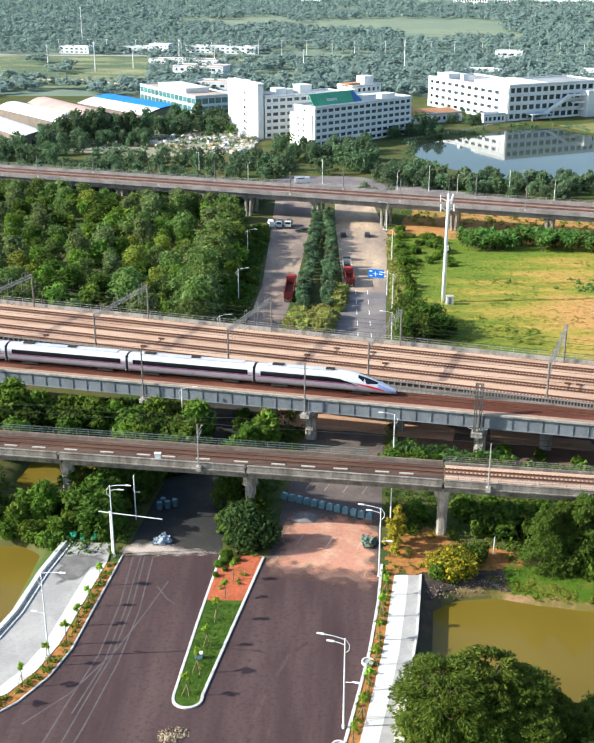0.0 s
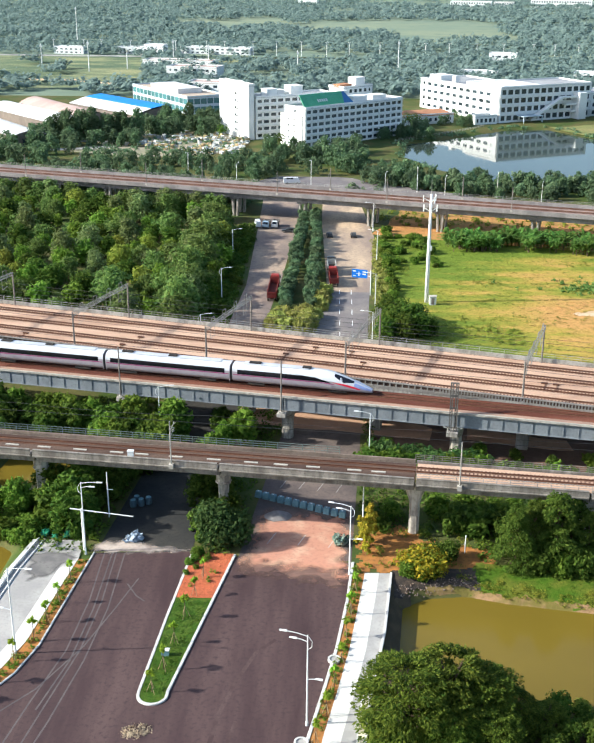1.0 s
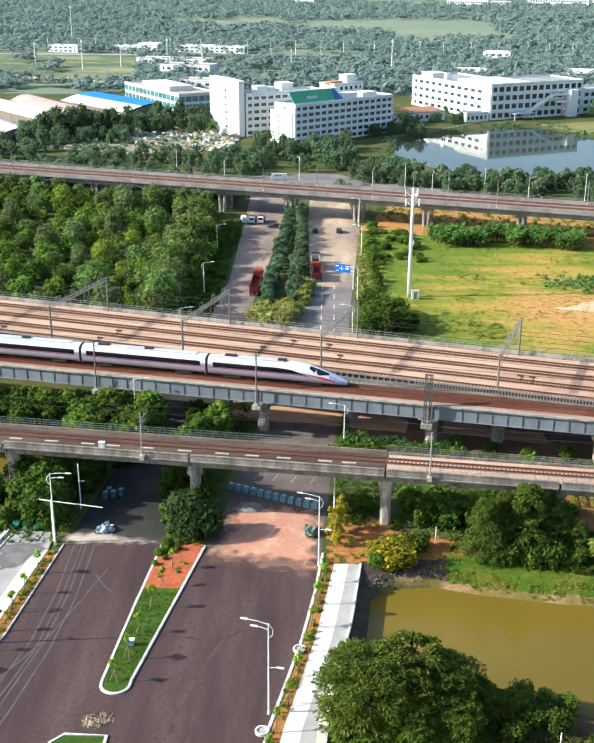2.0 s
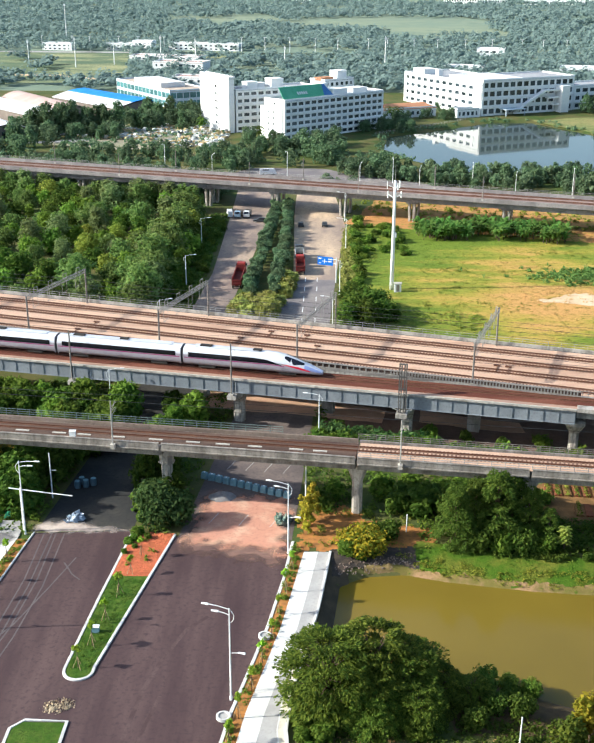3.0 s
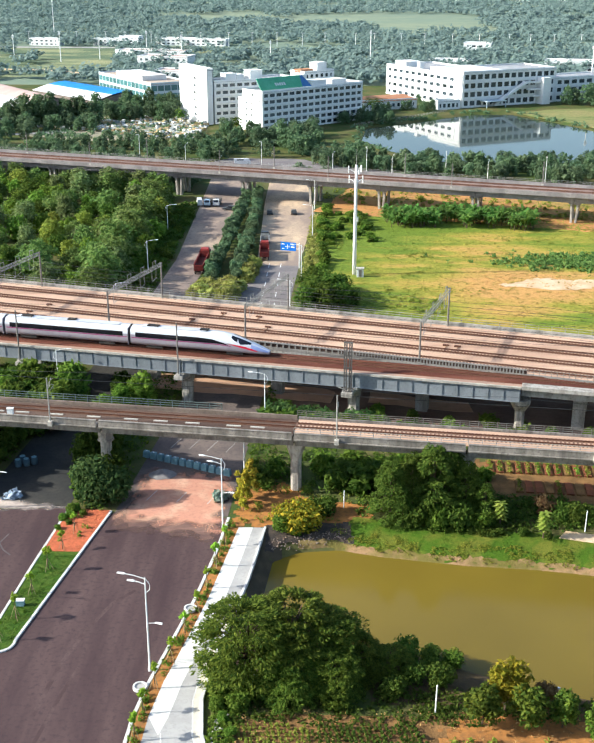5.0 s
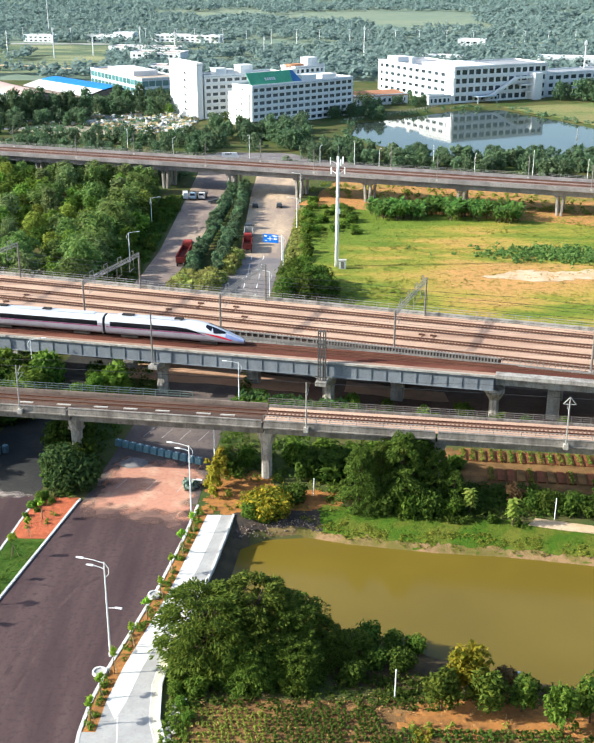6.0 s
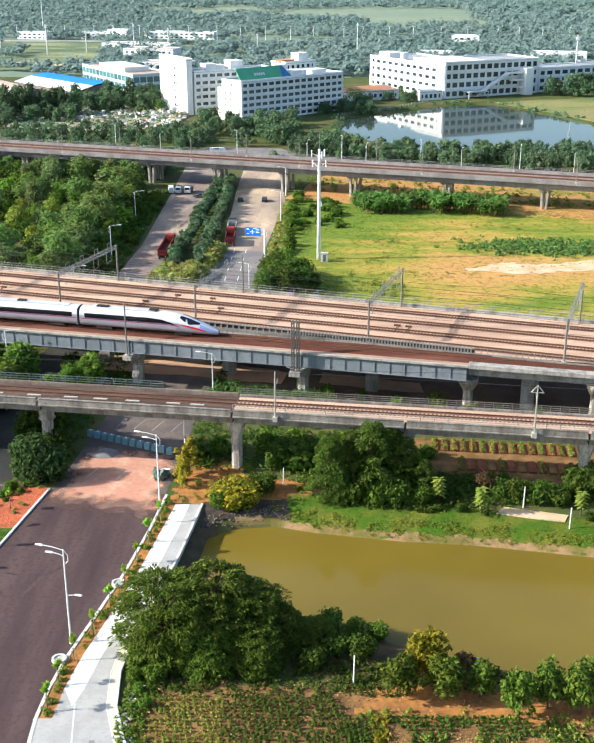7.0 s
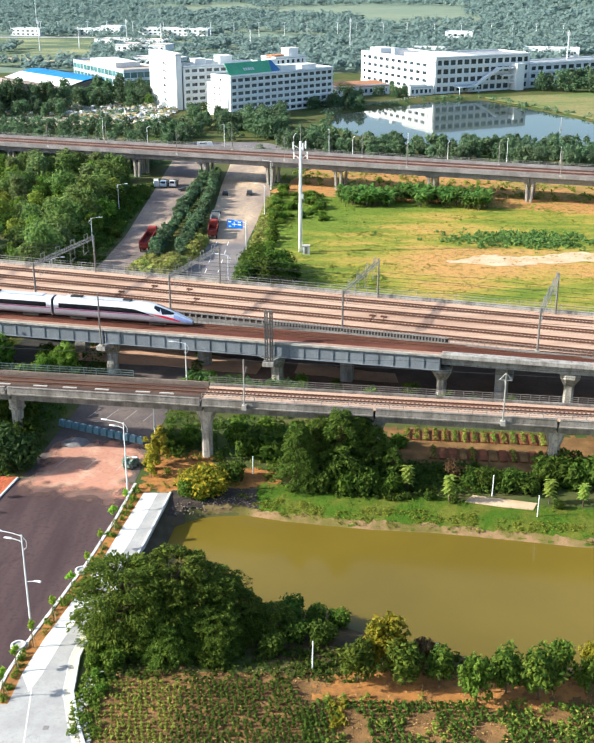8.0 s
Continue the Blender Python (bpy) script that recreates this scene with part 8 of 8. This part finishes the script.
part("rooftop_board", Geo().add([(0.5, 0.6, 18.7), (34, 0.6, 18.7), (31, 6.2, 24.6), (1.5, 6.2, 24.6), (0.5, 1.0, 18.7), (34, 1.0, 18.7), (31, 6.6, 24.6), (1.5, 6.6, 24.6)],
                                [(0, 1, 2, 3), (7, 6, 5, 4), (0, 4, 5, 1), (1, 5, 6, 2), (2, 6, 7, 3), (3, 7, 4, 0)]), M_GREENBOARD, dorm.t, "green rooftop advertising board")
part("board_end", Geo().add([(27.0, 0.56, 18.74), (33.9, 0.56, 18.74), (31.0, 6.14, 24.62), (29.5, 6.14, 24.62)], [(0, 1, 2, 3)]), surface("blue_board", (0.06, 0.16, 0.36), (0.08, 0.2, 0.4), 0.1, 1, rough=0.6, bump=0.0), dorm.t, "blue end of the board")
part("board_lettering", Geo().add([(x0 + dx, 0.6 + (z - 18.7) * 0.949 - 0.05, z) for x0 in (11, 12.4, 13.8, 15.2, 16.6) for dx, z in ((0, 21.0), (0.9, 21.0), (0.9, 22.2), (0, 22.2))],
                                  [(4 * k, 4 * k + 1, 4 * k + 2, 4 * k + 3) for k in range(5)]), M_ROOFWHITE, dorm.t, "faint pale bars of lettering")
tower = Block("stair_tower", (14, 592), (30, 607), 12, 21.5, "white building with stair towers behind the dormitory")
tower.facade("front", 6, 6).block("roof_hut", 12, 19, 3, 9, 21.7, 26).block("roof_frame", 0, 9, 3, 8, 21.7, 23, M_ROOFRED)
annex = Block("dormitory_annex", (-17.5, 539), (-6.5, 527.5), 11, 14.5, "lower white annex with stepped bays")
annex.facade("front", 5, 4, 0.25, 0.4)

school = Block("school_building", (63.5, 693), (101.8, 621.6), 34, 17.0, "long white four-storey school building by the lake")
school.facade("front", 4, 12, 0.6, 0.42, blank={(f, 11) for f in range(4)}).block("roof_hut", 4, 16, 4, 14, 17.2, 20.0).block("roof_hut", 46, 80, 2, 30, 17.2, 19.6).block("roof_tank", 27, 30, 5, 8, 17.2, 21)
front = Block("school_gallery_wing", (102.4, 621.4), (160, 652), 30, 19.0, "white school wing with open galleries and outer stair", wall=M_FACADE)
front.facade("front", 4, 14, 0.72, 0.56, ledge=True)
part("stair", Geo().beam((20, -2.2, 1.0), (42, -2.2, 12.5), 3.0, 1.2).beam((42, -2.2, 12.5), (52, -2.2, 12.5), 3.0, 1.0).box(44, 52, -3.7, -0.6, 8, 9).box(48, 56, -3.7, -0.6, 4, 5), M_FACADE, front.t, "white outer stair")
part("stair_wall", Geo().box(52, 57.5, -6, 0.0, -0.3, 15), M_FACADE, front.t)
part("canopy", Geo().box(12, 26, -7, -0.2, 3.4, 3.8).box(12.2, 12.6, -6.8, -6.4, -0.4, 3.4).box(25.2, 25.6, -6.8, -6.4, -0.4, 3.4), M_FACADEBLUE, front.t)
rear = Block("school_rear_wing", (160.6, 654), (222, 690), 18, 13.0, "lower white school wing behind trees", wall=M_FACADE)
rear.facade("front", 3, 12, 0.7, 0.5, ledge=True)
gate = Block("gatehouse", (88, 613), (101, 619), 7, 4.2, "small white gatehouse at the water's edge")
gate.facade("front", 1, 5, 0.6, 0.5)
low = Block("canteen", (47, 607), (77, 622), 13, 4.6, "low white canteen with an orange tiled roof", roof=M_ROOFRED)
low.facade("front", 1, 10, 0.5, 0.4)
part("hip_roof", Geo().add([(-0.6, -0.6, 4.9), (low.w + 0.6, -0.6, 4.9), (low.w + 0.6, 13.6, 4.9), (-0.6, 13.6, 4.9), (5, 6.5, 7.4), (low.w - 5, 6.5, 7.4)], [(0, 1, 5, 4), (1, 2, 5), (2, 3, 4, 5), (3, 0, 4), (3, 2, 1, 0)]), M_ROOFRED, low.t, "orange tiled hip roof")


# white fence along the lake's western shore
FENCE_LINE = [(40, 551), (52, 562), (72, 583), (92, 607)]
for (ax, ay), (bx, by) in zip(FENCE_LINE, FENCE_LINE[1:]):
    t = thing("shore_fence", (ax, ay, -0.1), "white railing fence along the lake's shore", "fence", "lake shore fence", turn=math.degrees(math.atan2(by - ay, bx - ax)))
    L = math.dist((ax, ay), (bx, by))
    for k in range(int(L / 2.6) + 1):
        part("post", Geo().box(2.6 * k, 2.6 * k + 0.18, -0.09, 0.09, -0.2, 1.15), M_CONCPALE, t)
    for z in (0.45, 1.0):
        part("rail", Geo().box(0.18, L, -0.04, 0.04, z, z + 0.1), M_CONCPALE, t)


def hall(name, a, b, width, eave, ridge, label, left, right, wall, arched=False, crest=0.5, upper=None):
    """A long shed; a, b: the near-left eave line; the roof's slopes have their own sheets, upper being that of the near slope's higher half."""
    d = Vector((b[0] - a[0], b[1] - a[1]))
    L = d.length
    t = thing(name, (a[0], a[1], 0), label, "warehouse", "warehouses", turn=math.degrees(math.atan2(d.y, d.x)))
    part("wall", Geo().box(0, L, 0.2, width - 0.2, -0.3, eave), wall, t)
    for x in (0.02, L - 0.02):
        part("gable", Geo().add([(x, y, z) for y, z in ((0.2, eave), (width - 0.2, eave), (width * crest, ridge - 0.1))], [(0, 1, 2) if x < 1 else (0, 2, 1)]), wall, t)
    n = 6 if arched else 1
    strips = [("near_slope", left, -0.4, width * crest, 0.0, 0.5 if upper else 1.0), ("rear_slope", right, width + 0.4, width * crest, 0.0, 1.0)]
    if upper:
        strips.append(("upper_slope", upper, -0.4, width * crest, 0.5, 1.0))
    for nm, mat, y0, y1, k0, k1 in strips:
        g = Geo()
        pts = []
        for i in range(n + 1):
            k = k0 + (k1 - k0) * i / n
            y = y0 + (y1 - y0) * k
            z = eave + (ridge - eave) * (math.sin(k * math.pi / 2) if arched else k)
            pts.append((y, z))
        prof = pts + [(y, z - 0.15) for y, z in pts[::-1]]
        m = len(prof)
        g.add([(x, y, z) for x in (-0.4, L + 0.4) for y, z in prof], [(i, (i + 1) % m, m + (i + 1) % m, m + i) for i in range(m)] + [tuple(range(m)), tuple(range(2 * m - 1, m - 1, -1))])
        part(nm, g, mat, t)
    if not arched:
        for i in range(int(L / 5)):
            part("skylight", Geo().beam((2.5 + i * 5, 0.6, eave + 0.28), (2.5 + i * 5, width * crest - 0.6, ridge - 0.02), 0.7, 0.1), M_ROOFWHITE, t)
    part("doorway", Geo().box(L - 0.02, L + 0.1, width * 0.3, width * 0.7, -0.2, eave * 0.7), M_PANE, t, "dark doorway")
    return t


hall("blue_warehouse", (-146, 644), (-99, 592), 25, 6.6, 10.4, "warehouse with white and blue metal roof", M_ROOFWHITE, M_ROOFBLUE, M_BROWNWALL, True, 0.86, M_ROOFBLUE)
hall("arched_shed", (-190, 628), (-134, 562), 20, 5.5, 8.5, "long shed with a pale arched roof", M_ROOFWHITE, M_ROOFWHITE, M_BROWNWALL, True)
hall("arched_shed", (-178, 652), (-130, 587), 18, 5.5, 8.5, "long shed with a faded pink arched roof", M_ROOFPINK, M_ROOFPINK, M_BROWNWALL, True)
hall("arched_shed", (-200, 596), (-147, 523), 17, 5.0, 7.0, "long shed with a pale arched roof", M_ROOFWHITE, M_ROOFWHITE, M_BROWNWALL, True)
M_ROOFSAND = surface("sandy_roof_sheet", (0.50, 0.40, 0.31), (0.42, 0.33, 0.26), 0.1, 0.8, bump=0.1)
teal = Block("long_plant_hall", (-121, 714), (-77, 646), 26, 9.5, "long low hall with teal window bands and pale roof", wall=M_FACADEBLUE, roof=M_ROOFSAND)
M_TEALGLASS = surface("teal_glazing", (0.06, 0.16, 0.17), (0.09, 0.21, 0.22), 0.2, 1, rough=0.2, bump=0.0, vary=0.3, spec=0.6)
teal.facade("front", 2, 14, 0.92, 0.66, glass=M_TEALGLASS).facade("right", 2, 6, 0.9, 0.66, glass=M_TEALGLASS).block("roof_hut", 20, 60, 4, 20, 9.7, 12.4, M_ROOFWHITE)
for i, (x, y, w, d, h, roof) in enumerate(((-150, 930, 60, 18, 7, M_ROOFPINK), (-120, 860, 40, 20, 8, M_ROOFPINK), (-200, 1085, 46, 14, 6, M_ROOFWHITE), (-140, 1095, 70, 14, 6, M_ROOFWHITE), (-175, 1090, 20, 12, 8, M_ROOFWHITE), (-262, 1085, 30, 12, 6, M_ROOFWHITE),
                                           (105, 860, 30, 16, 6, M_ROOFWHITE), (190, 840, 40, 20, 7, M_ROOFWHITE), (150, 1010, 24, 16, 8, M_ROOFWHITE), (-60, 2380, 40, 20, 16, M_ROOFWHITE), (250, 2300, 80, 24, 12, M_ROOFWHITE), (420, 2350, 120, 26, 14, M_ROOFWHITE),
                                           (560, 2380, 60, 24, 20, M_ROOFWHITE), (-520, 1500, 40, 20, 8, M_ROOFWHITE), (340, 2320, 40, 24, 10, M_ROOFPINK), (-90, 745, 34, 18, 8, M_ROOFPINK))):
    bl = Block("distant_house", (x, y), (x + w, y - w * 0.22), d, h, "small pale building far off among woods", roof=roof)
    bl.facade("front", 2, max(4, int(w / 5)), 0.5, 0.4)
# far lamp standards along a distant road, and a lattice mast
r8 = random.Random(8)
for i in range(26):
    t = thing("distant_lamp", (-260 + i * 24 + r8.uniform(-4, 4), 1085 - i * 1.2, 0), "thin pale lamp standard far off", "street lamp", "distant lamps")
    part("pole", Geo().tube((0, 0, 0), (0, 0, 13), 0.28, 0.2, 6), M_WHITE, t)
    part("lamp_head", Geo().box(-1.6, 1.6, -0.25, 0.25, 13, 13.3), M_WHITE, t)
for x, y, h in ((-190, 905, 24), (-163, 930, 18), (-128, 960, 22), (-95, 935, 20), (-20, 930, 16), (-260, 1180, 40), (62, 900, 26), (-235, 930, 20), (190, 690, 30)):
    t = thing("distant_mast", (x, y, 0), "slender pale mast rising over distant woods", "mast", "distant masts")
    part("shaft", Geo().tube((0, 0, -0.3), (0, 0, h), 0.45, 0.25, 8), M_WHITE, t)
    part("head", Geo().box(-0.8, 0.8, -0.4, 0.4, h - 3, h - 1), M_WHITE, t)

# scrap yard west of the office slab
r9 = random.Random(9)
heaps = [Geo(), Geo(), Geo()]
for i in range(2000):
    x, y = r9.uniform(-118, -34), r9.uniform(508, 572)
    mound = noise.noise(Vector((x * 0.07, y * 0.1, 2)))
    if (x + 36) * 0.5 + y > 500 and mound > -0.25 and not (x > -48 and y > 556):
        s = r9.uniform(0.3, 1.25)
        heaps[min(2, int(r9.random() * 2.2 + 1.2 * max(0, noise.noise(Vector((x * 0.15, y * 0.15, 6))))))].box(
            -s, s, -s * 0.6, s * 0.6, 0, s * r9.uniform(0.4, 1.3), pose(x, y, -0.1 + 2.4 * max(0, mound), r9.uniform(-12, 12), r9.uniform(-12, 12), r9.uniform(0, 180)))
for g, mat, label in zip(heaps, (surface("white_scrap", (0.62, 0.61, 0.57), (0.45, 0.46, 0.44), 0.25, 0.6), surface("ochre_scrap", (0.46, 0.38, 0.20), (0.34, 0.24, 0.13), 0.25, 0.6), surface("grey_scrap", (0.25, 0.28, 0.26), (0.16, 0.2, 0.2), 0.25, 0.6)),
                         ("white rubble and sheeting in the scrap yard", "ochre timber and rubble in the scrap yard", "grey metal scrap in the yard")):
    solid("scrap_heap", g, mat, label, "rubble", "stuff")
M_YARD = surface("bare_yard_ground", (0.34, 0.29, 0.21), (0.24, 0.24, 0.14), 0.06, 0.5, bump=0.1, third=(0.18, 0.17, 0.11))
sheet("yard_ground", ragged([(-118, 512), (-86, 498), (-48, 506), (-34, 540), (-50, 570), (-96, 574)], 2, 21, 6), 0.03, M_YARD, "bare pale ground of the scrap yard", "ground", 0.2)
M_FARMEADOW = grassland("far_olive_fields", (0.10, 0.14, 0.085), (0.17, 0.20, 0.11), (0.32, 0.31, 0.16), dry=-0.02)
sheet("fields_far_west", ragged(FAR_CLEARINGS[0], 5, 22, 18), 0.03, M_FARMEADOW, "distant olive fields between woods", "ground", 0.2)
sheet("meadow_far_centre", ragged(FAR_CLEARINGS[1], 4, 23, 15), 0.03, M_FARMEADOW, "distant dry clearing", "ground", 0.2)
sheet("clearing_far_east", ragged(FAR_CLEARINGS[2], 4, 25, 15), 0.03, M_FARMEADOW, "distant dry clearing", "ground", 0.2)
sheet("field_track", ragged([(-236, 838), (-190, 832), (-150, 806), (-146, 812), (-188, 842), (-236, 848)], 1.5, 26, 8), 0.05, M_SAND, "pale sandy track between fields", "ground", 0.1)
sheet("yard_lane", ragged([(-134, 511), (-110, 518), (-96, 524), (-97, 529), (-112, 523), (-135, 516)], 0.6, 27, 4), 0.05, M_PAVING, "pale lane beside the scrap yard", "road", 0.1)
sheet("lake_meadow", ragged([(128, 606), (152, 562), (174, 514), (262, 484), (300, 560), (190, 630)], 2, 24, 8), 0.03, M_LAKEGRASS, "reedy meadow beside the lake", "ground", 0.2)
sheet("road_distant", [(-500, 1066), (600, 1018), (600, 1032), (-500, 1080)], 0.03, M_PAVING, "pale distant road through the woods", "road", 0.2)

sheet("fields_distant", [(-4400, 735), (4400, 735), (4400, 4400), (-4400, 4400)], -0.02, M_FARFIELD, "fields between distant woods, paled in colour for haze", "ground", 0.1)
# grass over the meadow
rg = np.random.RandomState(4)
n = 6500
gx, gy = rg.uniform(24, 150, n), rg.uniform(195, 352, n)
keep = [(x, y) for x, y in zip(gx, gy) if y > 240 - 0.45 * (x - 24)]
tufts("meadow_grass", keep, 4, 0.4, M_MEADOWBLADE, "tufts of green and dry grass over the meadow", "grass", 0.03, 0.9, 0.05, 0.2)
keep = [p for p in keep if noise.noise(Vector((p[0] * 0.05, p[1] * 0.09, 4))) + 0.6 * noise.noise(Vector((p[0] * 0.2, p[1] * 0.3, 4))) > 0.38]
tufts("meadow_herbs", keep, 5, 0.42, foliage("herb_leaves", (0.14, 0.19, 0.03), (0.24, 0.26, 0.045), tree_vary=0.0), "clumps of taller green herbs in the meadow", "herbs", 0.0, 1.3, 0.1, 0.2)
keep = [(94 + 10 * rg.normal() , 289 + 4.0 * rg.normal()) for i in range(560)]
tufts("meadow_weeds", keep, 9, 0.5, M_LEAFWOOD, "darker patch of tall weeds in the meadow", "weeds", 0.0, 0.7, 0.8)
keep = [(rg.uniform(24, 62), rg.uniform(222, 262)) for i in range(1100)]
keep = [(x, y) for x, y in keep if y > 240 - 0.45 * (x - 24) and noise.noise(Vector((x * 0.09, y * 0.09, 2))) + (40 - x) * 0.02 > 0.0]
tufts("lush_grass", keep, 7, 0.42, M_LEAFOLIVE, "lush green grass along the meadow's near edge", "grass", 0.0, 0.7, 0.4, 0.7)
keep = []
for (ax, ay), (bx, by) in zip(LAKE, LAKE[1:] + LAKE[:1]):
    for i in range(int(math.dist((ax, ay), (bx, by)) / 3.2)):
        u, d = rg.rand(), rg.uniform(1.0, 7.0)
        L = math.dist((ax, ay), (bx, by))
        x, y = ax + (bx - ax) * u - (by - ay) / L * d, ay + (by - ay) * u + (bx - ax) / L * d
        if not inside(x, y, LAKE):
            keep.append((x, y))
tufts("lakeside_scrub", keep, 14, 0.8, M_LEAFMID, "scrub along the lake's shore", "scrub", -0.3, 1.4, 1.2)
keep = [(rg.uniform(-112, -36), rg.uniform(508, 556)) for i in range(160)]
tufts("yard_weeds", keep, 12, 0.8, M_LEAFMID, "green weeds between the scrap heaps", "weeds", 0.0, 1.2, 1.0)
keep = [line_d(rg.uniform(20, 150), rg.uniform(8, 44)) for i in range(420)]
tufts("verge_scrub", keep, 10, 0.55, M_LEAFOLIVE, "scrubby growth beside the far viaduct", "scrub", 0.0, 0.9, 0.7)

# heap of grey sand on the closed road
g, r16 = Geo(), random.Random(16)
for k in range(6):
    for i in range(20):
        a, d = 2 * math.pi * i / 20, 2.0 * (1 - k / 5.0)
        d *= 1 + 0.16 * noise.noise(Vector((2 * math.cos(a), 2 * math.sin(a), k * 0.4)))
        g.v.append((-1.4 + 1.15 * d * math.cos(a), 155.6 + 0.9 * d * math.sin(a), 0.02 + 0.95 * (k / 5.0) ** 0.8 + 0.05 * r16.random()))
g.f = [(k * 20 + i, k * 20 + (i + 1) % 20, k * 20 + 20 + (i + 1) % 20, k * 20 + 20 + i) for k in range(5) for i in range(20)]
solid("sand_mound", g, surface("grey_sand", (0.27, 0.25, 0.24), (0.20, 0.185, 0.18), 1.0, 6, bump=0.6), "low mound of grey building sand on the road", "mound", smooth=True)

# shrubs along the foot of the train's viaduct
bluish = pattern(shrub("foot_shrub", 3.4, 2.6, 620, 0.4, M_LEAFPIER, "dense deep green shrub below the steel girders", 64, "shrubs below the girders"))
for i in range(26):
    x = 17 + 1.75 * i + r16.uniform(-0.7, 0.7)
    plant(bluish, x, line_b(x, -1.0)[1] - r16.uniform(0.3, 2.0), r16.uniform(0.85, 1.15) if x < 34 else r16.uniform(0.45, 0.8))

# taller trees where the wood meets the far viaduct
for i in range(26):
    x = -132 + 4.15 * i + rnd.uniform(-1.2, 1.2)
    plant(rnd.choice((woods[0], woods[2], woods[4], woods[4], woods[1])), *line_d(x, rnd.uniform(-8.5, -5.5)), rnd.uniform(0.85, 1.0))

for src in PATTERNS:
    for o in (*src.children_recursive, src):
        bpy.data.objects.remove(o)
